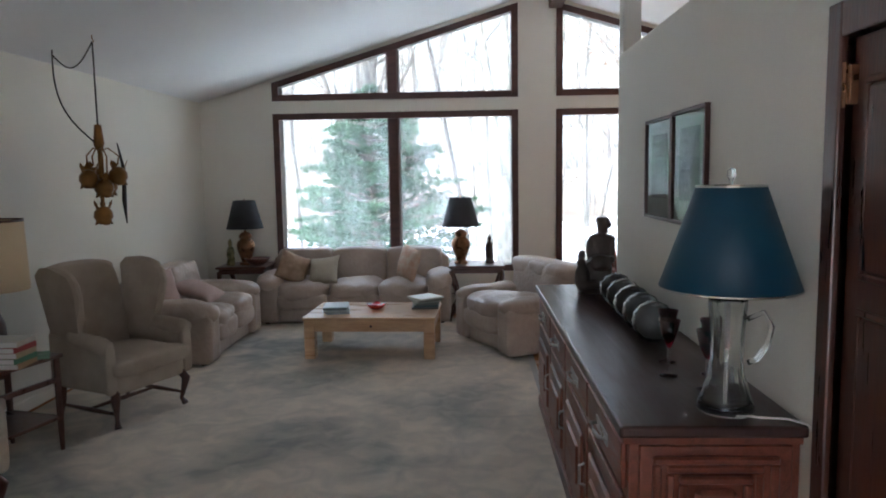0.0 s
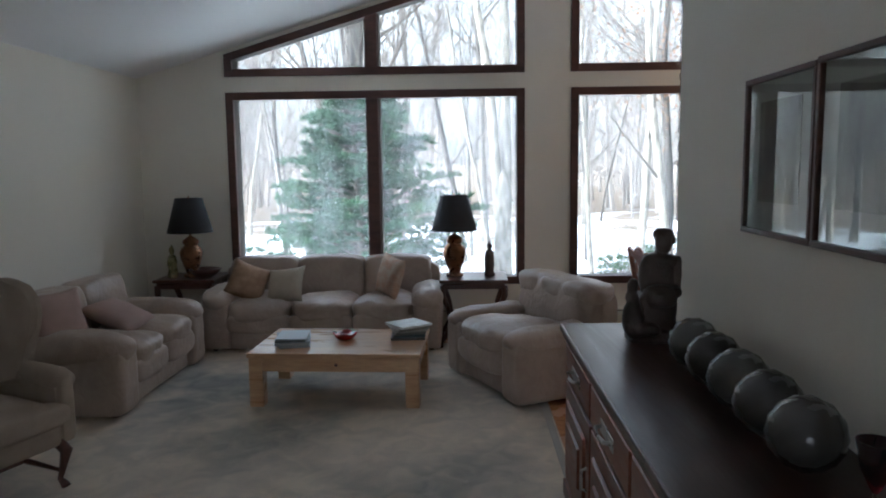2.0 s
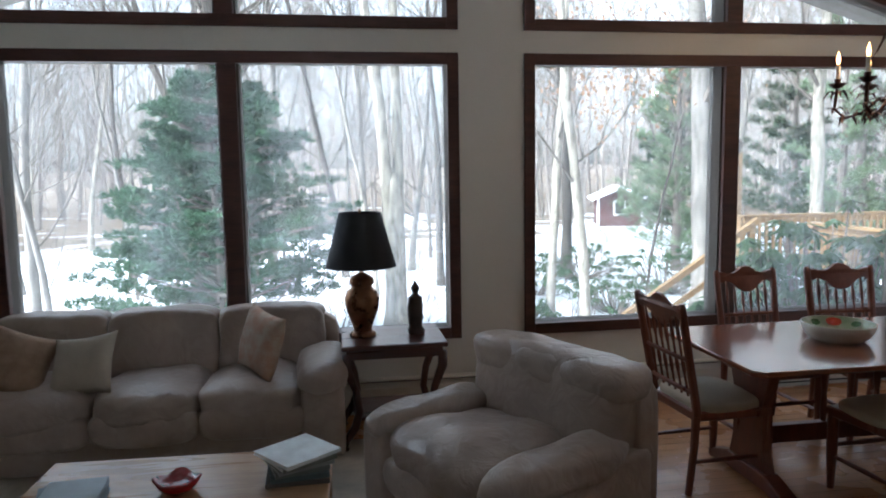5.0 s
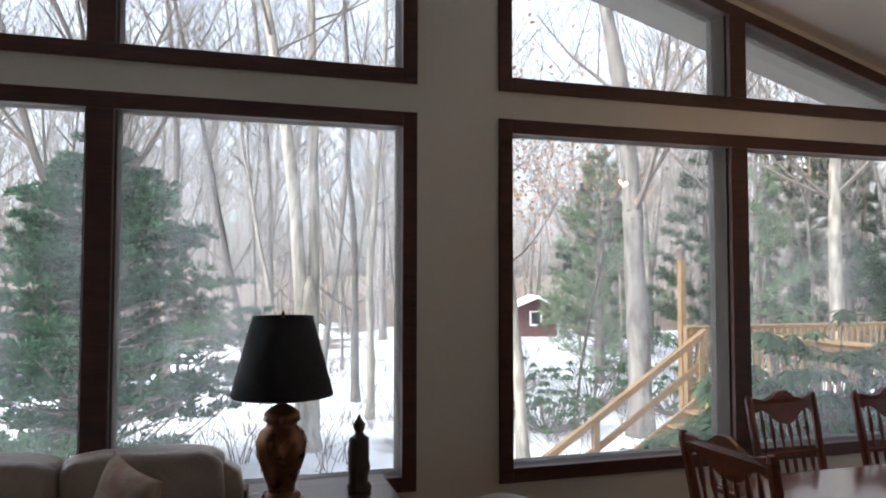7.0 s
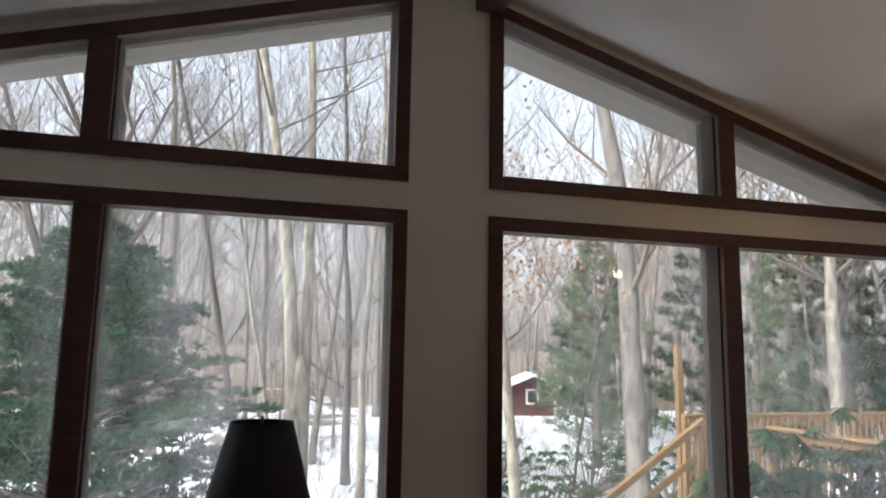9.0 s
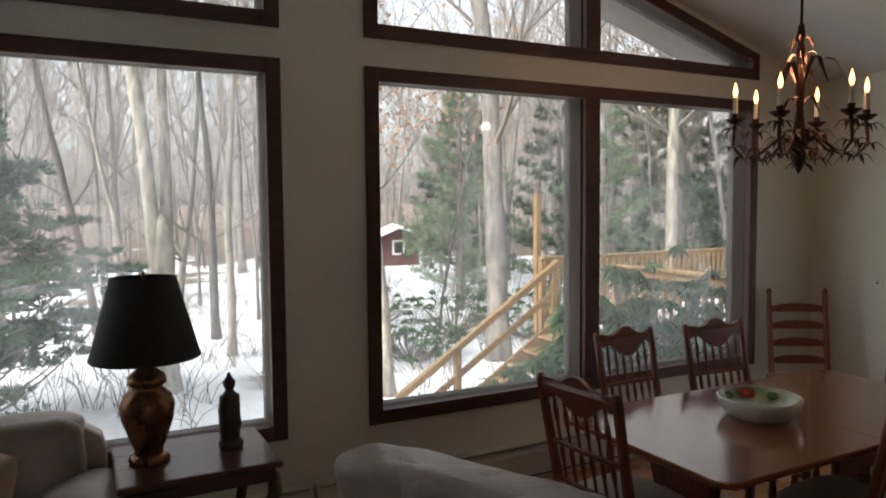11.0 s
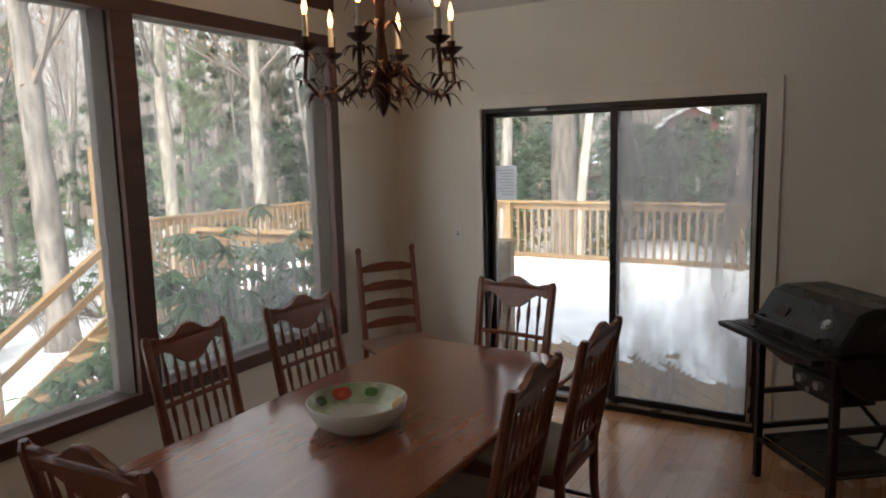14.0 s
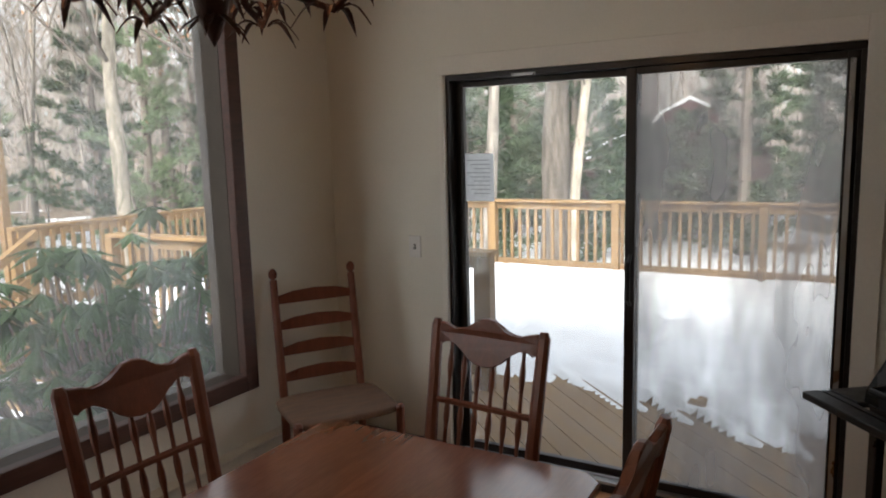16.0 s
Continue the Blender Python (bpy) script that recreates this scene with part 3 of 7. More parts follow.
def sliding_door():
    d = structure(thing("door_1", "dark bronze sliding glass door, closed, with a screen on one leaf", "door"))
    x0, x1, mid = WX1 + 0.01, WX1 + 0.12, 8.15
    for nm, b in (("head", one_box(x0, x1, SD0, SD1, SDH - 0.03, SDH, 0.003)), ("threshold", one_box(x0 - 0.02, x1, SD0, SD1, 0.0, 0.035, 0.003)),
                  ("jamb", one_box(x0, x1, SD1 - 0.022, SD1, 0.035, SDH - 0.03, 0.003)), ("jamb", one_box(x0, x1, SD0, SD0 + 0.02, 0.035, SDH - 0.03, 0.003))):
        part(nm, b, M_BRONZE, d)
    part("track", one_box(x0 - 0.012, x0 + 0.03, SD0 + 0.02, SD1 - 0.022, 0.036, 0.05), M_ALU, d)
    for a, b, xx, ma in ((mid - 0.02, SD1 - 0.022, x0 + 0.06, M_PANE), (SD0 + 0.02, mid + 0.03, x0 + 0.02, M_SCREEN)):
        leaf = part("leaf", one_box(xx, xx + 0.035, a, a + 0.045, 0.05, SDH - 0.03, 0.003), M_BRONZE, d)
        box_list = ((b - 0.045, b, 0.05, SDH - 0.03), (a + 0.045, b - 0.045, 0.05, 0.09), (a + 0.045, b - 0.045, SDH - 0.06, SDH - 0.03))
        for c in box_list:
            part("stile", one_box(xx, xx + 0.035, *c, 0.003), M_BRONZE, leaf)
        p = part("pane", one_box(xx + 0.015, xx + 0.02, a + 0.04, b - 0.04, 0.08, SDH - 0.055), ma, leaf)
        p.visible_shadow = False
    part("handle", tube([(x0 + 0.01, mid + 0.0, 0.92), (x0 - 0.03, mid, 0.95), (x0 - 0.03, mid, 1.12), (x0 + 0.01, mid, 1.15)], 0.009), M_BRONZE, d)
    part("lock_strip", one_box(x0 - 0.008, x0 + 0.01, SD0 + 0.035, SD0 + 0.055, 0.06, SDH - 0.06), M_ALU, d)
    part("maker_plate", one_box(x0 - 0.003, x0, 8.60, 8.72, SDH - 0.03, SDH - 0.016), M_STEEL, d)
    cas = structure(part("door_casing", one_box(WX1 - 0.016, WX1, SD0 - 0.085, SD0, 0.0, SDH + 0.09, 0.003), M_WHITE))
    structure(part("door_casing", one_box(WX1 - 0.015, WX1, SD0, SD1 + 0.03, SDH, SDH + 0.09, 0.003), M_WHITE))
    structure(part("door_casing", one_box(WX1 - 0.016, WX1, SD1, SD1 + 0.03, 0.0, SDH, 0.003), M_WHITE))
    # notice on the glass: bars stand for its lines
    n = thing("notice", "white printed notice taped to the sliding glass door", "notice", pose(x0 + 0.072, 8.94, 1.50))
    part("sheet", one_box(-0.002, 0.0, -0.085, 0.085, -0.12, 0.12), M_NOTICE, n)
    for i in range(9):
        part("text_line", one_box(-0.004, -0.002, -0.065, 0.065 - 0.02 * (i % 3), 0.085 - i * 0.021, 0.089 - i * 0.021), M_NOTEINK, n)


sliding_door()


def inner_door():
    d = structure(thing("door_2", "dark panelled wooden door in a dark casing, closed", "door"))
    part("casing", one_box(HALL_X0 - 0.02, HALL_X1, DY1, DY1 + 0.075, 0, DH + 0.1, 0.006), M_MAHOG_Z, d)
    part("casing", one_box(HALL_X0 - 0.02, HALL_X1, DY0 - 0.1, DY0, 0, DH + 0.1, 0.006), M_MAHOG_Z, d)
    part("casing", one_box(HALL_X0 - 0.018, HALL_X1, DY0, DY1, DH, DH + 0.1, 0.006), M_MAHOG_Z, d)
    leaf = part("leaf", one_box(HALL_X0 + 0.02, HALL_X0 + 0.06, DY0 + 0.004, DY1 - 0.004, 0.01, DH - 0.004, 0.003), M_MAHOG_Z, d)
    for z0, z1 in ((0.12, 0.62), (0.74, 1.3), (1.42, 1.94)):
        for y0, y1 in ((DY0 + 0.1, DY0 + 0.36), (DY0 + 0.44, DY1 - 0.1)):
            part("panel", one_box(HALL_X0 + 0.006, HALL_X0 + 0.025, y0, y1, z0, z1, 0.012, 1), M_MAHOG_Z, leaf)
            bm = bm_new()
            for c in ((y0 - 0.02, y1 + 0.02, z0 - 0.02, z0), (y0 - 0.02, y1 + 0.02, z1, z1 + 0.02), (y0 - 0.02, y0, z0, z1), (y1, y1 + 0.02, z0, z1)):
                box(bm, HALL_X0 + 0.01, HALL_X0 + 0.025, *c, 0.004, 1)
            part("moulding", bm, M_MAHOG_Z, leaf)
    for z in (0.3, 1.89):
        bm = one_box(HALL_X0 - 0.004, HALL_X0 + 0.03, DY1 - 0.03, DY1 - 0.004, z, z + 0.11, 0.003)
        part("hinge", tube([(HALL_X0 - 0.006, DY1 - 0.006, z - 0.008), (HALL_X0 - 0.006, DY1 - 0.006, z + 0.118)], 0.008, 8, bm), M_BRASS, d, "brass hinge")
    part("knob", lathe([(0, 0), (0.02, 0.005), (0.028, 0.02), (0.02, 0.038), (0, 0.042)], 16), M_BRASS, d).matrix_basis = pose(HALL_X0 + 0.02, DY0 + 0.07, 0.98, 0, -90, 0)


inner_door()

# baseboard heaters and skirting
def heater(m, length):
    h = thing("baseboard_heater", "cream enamelled baseboard heater along the wall", "heater", m, "baseboard heaters")
    part("cover", prism(bm_new(), [(-0.065, 0.05), (-0.065, 0.19), (-0.035, 0.227), (-0.002, 0.227), (-0.002, 0.05)], 0, length, "x"), M_HEATER, h)
    part("slot", one_box(0.02, length - 0.02, -0.05, -0.002, 0.228, 0.238), M_DARK, h)
    part("cap", one_box(0, length, -0.07, -0.002, 0.239, 0.25, 0.002), M_HEATER, h)
    part("lower_slot", one_box(0.02, length - 0.02, -0.045, -0.002, 0.03, 0.049), M_DARK, h)
    part("foot", one_box(0, length, -0.03, -0.002, 0.0, 0.03), M_HEATER, h)


heater(pose(-3.0, WY, 0), 4.0)
heater(pose(1.02, WY, 0), 3.9)
structure(part("baseboard", one_box(WX1 - 0.014, WX1, 4.0, SD0 - 0.086, 0, 0.09, 0.003), M_WHITE))
structure(part("baseboard", one_box(WX1 - 0.014, WX1, SD1 + 0.031, WY, 0, 0.09, 0.003), M_MAHOG))
structure(part("baseboard", one_box(WX0, WX0 + 0.014, SOUTH, WY, 0, 0.09, 0.003), M_WHITE))

# rug
bm = bm_new()
box(bm, -2.98, 0.86, 1.2, 9.3, 0.001, 0.014, 0.005, 1)
rug = tagged(part("area_rug", bm, M_RUG), "large faded beige and grey-green flowered rug", "rug")
rb = part("border", one_box(0.80, 0.845, 1.25, 9.25, 0.0145, 0.0175), surf("rug_border", (0.36, 0.35, 0.33), 0.95, var=0.1, fine=200, bump=0.4), rug)

# ---- outside ----
GZ = -1.25


def ground_z(x, y):
    d = math.hypot(x - 2, y - 10)
    return GZ + 0.3 * math.exp(-((x - 12.7) ** 2 + (y - 36) ** 2) / 70) + 0.18 * noise.noise(Vector((x * 0.16, y * 0.16, 0))) - 0.36 * math.exp(-((x - 3.9) ** 2 + (y - 14.4) ** 2) / 5) + 0.012 * max(0, d - 20) * (0.6 + 0.4 * noise.noise(Vector((x * 0.02, y * 0.02, 4))))


V, F, n = [], [], 110
for i in range(n + 1):
    for j in range(n + 1):
        u, v = 2 * i / n - 1, 2 * j / n - 1
        x, y = 2 + 30 * u + 900 * u ** 5, 12 + 30 * v + 900 * v ** 5
        z = ground_z(x, y)
        V.append((x, y, min(z, 6.0)))
for i in range(n):
    for j in range(n):
        a = i * (n + 1) + j
        F.append((a, a + n + 1, a + n + 2, a + 1))
structure(part("ground", (V, F), M_GROUND, None, "", True))

# deck
DX1, DY_N, DX0 = 10.9, 15.0, 6.25
deck = structure(thing("deck", "new timber deck with diagonal boards", "deck"))
part("joist_frame", one_box(5.34, DX1, 1.0, 9.5, -0.30, -0.085), M_RAILW, deck)
part("joist_frame", one_box(DX0, DX1, 9.5, DY_N, -0.30, -0.085), M_RAILW, deck)
# boards lie at 45 degrees, each cut to the deck's outline
cut = ((5.34, DX1, 1.0, 9.5), (DX0, DX1, 9.5, DY_N))
count = 0
for x0, x1, y0, y1 in cut:
    k0, k1 = (y0 - x1) / math.sqrt(2), (y1 - x0) / math.sqrt(2)
    k = math.floor(k0 / 0.145) * 0.145
    while k < k1:
        lo, hi = k + 0.003, k + 0.142
        k += 0.145
        # strip lo < (y-x)/sqrt2 < hi, clipped to the rectangle
        poly = [(x0, y0), (x1, y0), (x1, y1), (x0, y1)]
        for s, lim in ((1, lo), (-1, -hi)):
            out = []
            for q in range(len(poly)):
                a, b = poly[q], poly[(q + 1) % len(poly)]
                da, db = s * (a[1] - a[0]) / math.sqrt(2) - lim, s * (b[1] - b[0]) / math.sqrt(2) - lim
                if da >= 0:
                    out.append(a)
                if da * db < 0:
                    f = da / (da - db)
                    out.append((a[0] + f * (b[0] - a[0]), a[1] + f * (b[1] - a[1])))
            poly = out
        if len(poly) < 3:
            continue
        c = Matrix.Rotation(radians(45), 4, "Z")
        inv = c.inverted()
        loc = [inv @ Vector((px, py, 0)) for px, py in poly]
        b = part("deck_board", prism(bm_new(), [(v.x, v.y) for v in loc], -0.085, -0.05, "z"), M_DECKW, deck)
        b.matrix_basis = c
        count += 1


def snow_on_deck():
    """Slushy snow with a ragged, board-wise edge towards the door."""
    V, F, idx = [], [], {}
    st = 0.05
    nx, ny = int((DX1 - 5.4) / st), int((DY_N - 1.2) / st)

    def depth(x, y):
        if x < DX0 + 0.2 and y > 9.4:
            return -1
        along, across = (x + y) / math.sqrt(2), (y - x) / math.sqrt(2)
        edge = 6.12 + 0.42 * min(1.0, max(0.0, (y - 8.1) / 0.7)) + 0.22 * noise.noise(Vector((x * 0.5, y * 0.9, 3))) + max(0, 8.4 - y) * 0.04
        finger = edge + (0.15 if (across / 0.145) % 1 < 0.3 else 0.0) - 0.2 * noise.noise(Vector((across * 7.0, along * 0.5, 1)))
        wet = 0.05 * noise.noise(Vector((x * 2.2, y * 2.2, 9))) + 0.03 * noise.noise(Vector((x * 6, y * 6, 2))) if x < edge + 1.2 else 0.0
        if y < 8.5:
            finger -= 0.5 * noise.noise(Vector((x * 1.3, y * 1.3, 14)))
        dent = max(0.0, noise.noise(Vector((x * 2.6, y * 3.4, 21))) - 0.36) * 0.2
        deep = min((x - finger) * 0.35, 0.02 + (x - edge) * 0.06 + wet, 0.10)
        return deep + 0.010 * noise.noise(Vector((x * 1.7, y * 1.7, 5))) - (dent if x > edge + 0.5 else 0)
    for i in range(nx):
        for j in range(ny):
            x, y = 5.4 + i * st, 1.2 + j * st
            d = depth(x, y)
            idx[i, j] = (len(V), d)
            V.append((x, y, -0.052 + max(d, -0.004)))
    for i in range(nx - 1):
        for j in range(ny - 1):
            q = [idx[i, j], idx[i + 1, j], idx[i + 1, j + 1], idx[i, j + 1]]
            if sum(1 for c in q if c[1] > 0) >= 2 and min(c[1] for c in q) > -0.6:
                F.append(tuple(c[0] for c in q))
    ob = tagged(part("deck_snow", (V, F), M_SNOW, None, "", True), "old white snow half melted on the deck", "snow", kind="stuff")
    return ob


snow_on_deck()


def railing(name, p0, p1, posts=True, step=0.118, z=-0.05):
    """A timber rail: posts, two rails, a flat cap and square balusters."""
    p0, p1 = Vector(p0), Vector(p1)
    L = (p1 - p0).length
    ang = math.degrees(math.atan2(p1.y - p0.y, p1.x - p0.x))
    r = thing("deck_railing", "new yellow timber deck railing with square balusters", "railing", pose(p0.x, p0.y, z, 0, 0, ang), "deck railings")
    part("cap_rail", one_box(-0.05, L + 0.05, -0.075, 0.075, 0.955, 0.99, 0.004, 1), M_DECKW, r)
    part("top_rail", one_box(0, L, -0.045, -0.008, 0.86, 0.95), M_DECKW, r)
    part("bottom_rail", one_box(0, L, -0.045, -0.008, 0.08, 0.17), M_DECKW, r)
    n = max(2, round(L / 1.8) + 1)
    for i in range(n):
        x = L * i / (n - 1)
        part("post", one_box(x - 0.045, x + 0.045, -0.006, 0.084, -0.25, 0.953), M_RAILW, r)
    first = None
    k = int(L / step)
    for i in range(1, k):
        x = L * i / k
        if first is None:
            first = part("baluster", one_box(-0.019, 0.019, -0.085, -0.047, 0.03, 0.93), M_RAILW, r)
            first.matrix_basis = pose(x, 0, 0)
        else:
            again(first, pose(x, 0, 0))
    return r


railing("east", (DX1, 1.2, 0), (DX1, DY_N, 0))
railing("north", (DX0, DY_N, 0), (DX1 - 0.1, DY_N, 0))
railing("west", (DX0 + 0.12, 9.45, 0), (DX0 - 0.02, 13.3, 0))


def lamp_post(x, y):
    p = thing("deck_lamp_post", "tall timber post with a glass lantern on the deck", "lamp post", pose(x, y, -0.05), "deck lamp posts")
    part("post", one_box(-0.045, 0.045, -0.045, 0.045, -0.2, 1.95, 0.004, 1), M_RAILW, p)
    part("lantern", lathe([(0, 1.951), (0.06, 1.955), (0.06, 1.975), (0.045, 1.98), (0.07, 2.1), (0.075, 2.105), (0.03, 2.17), (0, 2.18)], 6), M_JAMB, p)


lamp_post(DX0 - 0.02, DY_N + 0.14)
lamp_post(DX1 - 0.1, DY_N + 0.14)


def stairs():
    s = thing("deck_stairs", "new timber stairs with one handrail down to the snow", "stairs", pose(DX0 - 0.05, 13.45, -0.05))
    steps, rise, run = 9, 0.178, 0.273
    end, low = -steps * run, -steps * rise
    for yy in (0.0, 1.22):
        part("stringer", prism(bm_new(), [(0, 0.06), (0, -0.25), (end - 0.05, low - 0.16), (end - 0.05, low + 0.05), (end + 0.2, low + 0.2)], yy, yy + 0.04, "y"), M_DECKW, s)
    for i in range(steps):
        part("tread", one_box(-(i + 1) * run - 0.02, -i * run - 0.01, 0.041, 1.219, -(i + 1) * rise, -(i + 1) * rise + 0.038, 0.004, 1), M_DECKW, s)
    yy = 1.225
    part("handrail", prism(bm_new(), [(0.1, 0.965), (0.1, 0.865), (end - 0.1, low + 0.735), (end - 0.1, low + 0.835)], yy, yy + 0.09, "y"), M_DECKW, s)
    part("midrail", prism(bm_new(), [(0.1, 0.565), (0.1, 0.465), (end - 0.1, low + 0.335), (end - 0.1, low + 0.435)], yy + 0.02, yy + 0.06, "y"), M_DECKW, s)
    for xx in (0.02, -1.62, end - 0.02):
        zz = xx / run * rise
        part("post", one_box(xx - 0.045, xx + 0.045, yy, yy + 0.09, zz - (0.3 if xx > -0.5 else 0.62 if xx > -2 else 0.15), zz + 0.84, 0.003, 1), M_RAILW, s)


stairs()


# trees
def grow(rng, V, F, p, d, length, r, depth, n=5, gnarl=0.25, up=0.12):
    """A limb that bends, thins and forks; returns its points."""
    segs = max(3, int(length / (0.6 if depth > 1 else 0.45)))
    segs = min(segs, 7)
    pts, rad = [p.copy()], [r]
    for i in range(segs):
        d = (d + Vector((rng.uniform(-1, 1), rng.uniform(-1, 1), rng.uniform(-0.6, 0.8))) * gnarl * 0.5 + Vector((0, 0, up))).normalized()
        p = p + d * (length / segs)
        pts.append(p.copy())
        rad.append(max(0.005, r * (1 - 0.75 * (i + 1) / segs)))
    tube_geo(V, F, pts, rad, n, False)
    if depth > 0:
        for i in range(1, segs + 1):
            for _ in range(2 if depth > 1 else 1):
                if rng.random() < 0.75:
                    side = Vector((rng.uniform(-1, 1), rng.uniform(-1, 1), rng.uniform(-0.1, 0.9))).normalized()
                    nd = (d * 0.6 + side).normalized()
                    grow(rng, V, F, pts[i], nd, length * rng.uniform(0.35, 0.6), rad[i] * rng.uniform(0.45, 0.7), depth - 1, 3 if depth < 2 else 4, gnarl * 1.2, up)
    return pts


def bare_tree(x, y, h, r, seed, bark=None, lean=(0, 0), fork=None, low=0.3, label="tall bare winter tree with grey bark", limbs=15, depth=2):
    rng = random.Random(seed)
    t = thing("bare_tree", label, "tree", pose(x, y, ground_z(x, y) - 0.1), "bare trees")
    V, F = [], []
    L, G = [], []

    def trunk(p, d, length, r0, r1, flare=1.35):
        pts, rad, q = [p.copy()], [r0 * flare], p.copy()
        segs = 22
        for i in range(segs):
            d = (d + Vector((rng.uniform(-1, 1), rng.uniform(-1, 1), 0)) * (0.02 + 0.0035 / max(r, 0.05))).normalized()
            q = q + d * (length / segs)
            pts.append(q.copy())
            rad.append((r0 + (r1 - r0) * (i + 1) / segs) * rng.uniform(0.9, 1.1))
        tube_geo(V, F, pts, rad, 10)
        for _ in range(limbs):
            k = rng.uniform(low, 0.98)
            i = min(segs - 1, int(k * segs))
            pp = pts[i].lerp(pts[i + 1], k * segs - i)
            a = rng.uniform(0, 2 * math.pi)
            dd = Vector((math.cos(a), math.sin(a), rng.uniform(0.2, 1.1))).normalized()
            grow(rng, L, G, pp, dd, rng.uniform(0.16, 0.3) * h * (1.15 - 0.6 * k), max(0.012, rad[i] * rng.uniform(0.22, 0.42)), depth, 5)
    base = Vector((0, 0, 0))
    d0 = Vector((lean[0], lean[1], 1)).normalized()
    if fork:
        mid = base + d0 * fork
        tube_geo(V, F, [base, base + d0 * 0.4, base + d0 * fork * 0.5, base + d0 * (fork - 0.7), base + d0 * (fork - 0.15), mid], [r * 1.5, r * 1.1, r, r * 0.92, r * 0.62, r * 0.2], 12)
        trunk(base + d0 * (fork - 1.3) + Vector((-r * 0.30, 0, 0)), (d0 + Vector((-0.055, 0, 0))).normalized(), h - fork, r * 0.62, r * 0.18, 0.8)
        trunk(base + d0 * (fork - 1.3) + Vector((r * 0.30, 0, 0)), (d0 + Vector((0.06, 0.02, 0))).normalized(), h - fork, r * 0.58, r * 0.18, 0.8)
    else:
        trunk(base, d0, h, r, r * 0.2)
    part("trunk", (V, F), bark or M_BARK, t, "", True)
    part("limbs", (L, G), M_TWIG, t)
    return t


bare_tree(1.12, 18.2, 15, 0.20, 11, M_PALE, fork=3.0, low=0.3, limbs=8, depth=3, label="tall pale-barked forked tree in the snow")
bare_tree(7.12, 17.7, 15, 0.23, 12, M_BARK, low=0.25, limbs=9, depth=3, label="thick grey tree beside the deck stairs")
bare_tree(4.35, 16.6, 12, 0.10, 13, M_PALE, (-0.05, 0), low=0.2, label="slender pale tree leaning in the snow")
bare_tree(4.0, 17.6, 12, 0.09, 14, M_PALE, (0.03, 0.02), low=0.2, label="slender pale tree in the snow")
bare_tree(-2.6, 19.5, 16, 0.30, 15, M_DKBARK, low=0.15, limbs=10, depth=3, label="thick grey tree behind the evergreen")
bare_tree(2.6, 20.5, 13, 0.09, 16, M_PALE, (0.03, 0), low=0.3)
bare_tree(3.3, 19.2, 11, 0.06, 17, M_PALE, (-0.04, 0), low=0.3)
bare_tree(-5.2, 18.0, 12, 0.10, 18, M_BARK, (0.05, 0), low=0.1, limbs=9, depth=3)
bare_tree(-4.3, 16.2, 9, 0.06, 19, M_BARK, (-0.03, 0), low=0.1, limbs=9, depth=3)
bare_tree(14.69, 12.08, 15, 0.30, 20, M_DKBARK, low=0.35, label="thick grey tree beyond the deck")
bare_tree(14.16, 11.50, 13, 0.11, 21, M_PALE, (0.0, 0), low=0.25)
bare_tree(13.2, 12.95, 14, 0.13, 22, M_BARK, (0.03, 0), low=0.3)
bare_tree(12.5, 18.5, 14, 0.16, 23, M_PALE, low=0.3)
bare_tree(10.8, 19.5, 14, 0.17, 24, M_PALE, low=0.3)
rng = random.Random(5)
placed = [(1.25, 18.2), (6.85, 17.7), (-2.05, 16.7), (9.5, 24), (14.50, 12.47), (11.3, 32.6), (30, 16)]
tries = 0
while len(placed) < 78 and tries < 3000:
    tries += 1
    a, d = rng.uniform(radians(8), radians(125)), rng.uniform(13, 34)
    x, y = 1.5 + d * math.cos(a), 8 + d * math.sin(a)
    if y < 17.5 and x < 13.5 or min(math.hypot(x - p[0], y - p[1]) for p in placed) < 1.7:
        continue
    if abs(math.atan2(x, y - 6.2) - 0.4) < 0.05 and 20 < y or math.hypot(x - 30, y - 16) < 6 or abs(x - 9.7) < 1.6 and y < 34:
        continue
    placed.append((x, y))
    bare_tree(x, y, rng.uniform(10, 17), rng.choice([0.035, 0.04, 0.05, 0.06, 0.08, 0.1, 0.15]), 100 + len(placed), rng.choice([M_BARK, M_PALE, M_DKBARK, M_BARK]), (rng.uniform(-0.055, 0.055), rng.uniform(-0.055, 0.055)), fork=rng.choice([None, None, rng.uniform(1.5, 6)]), low=0.15, limbs=17 if d < 24 else 12, depth=2)


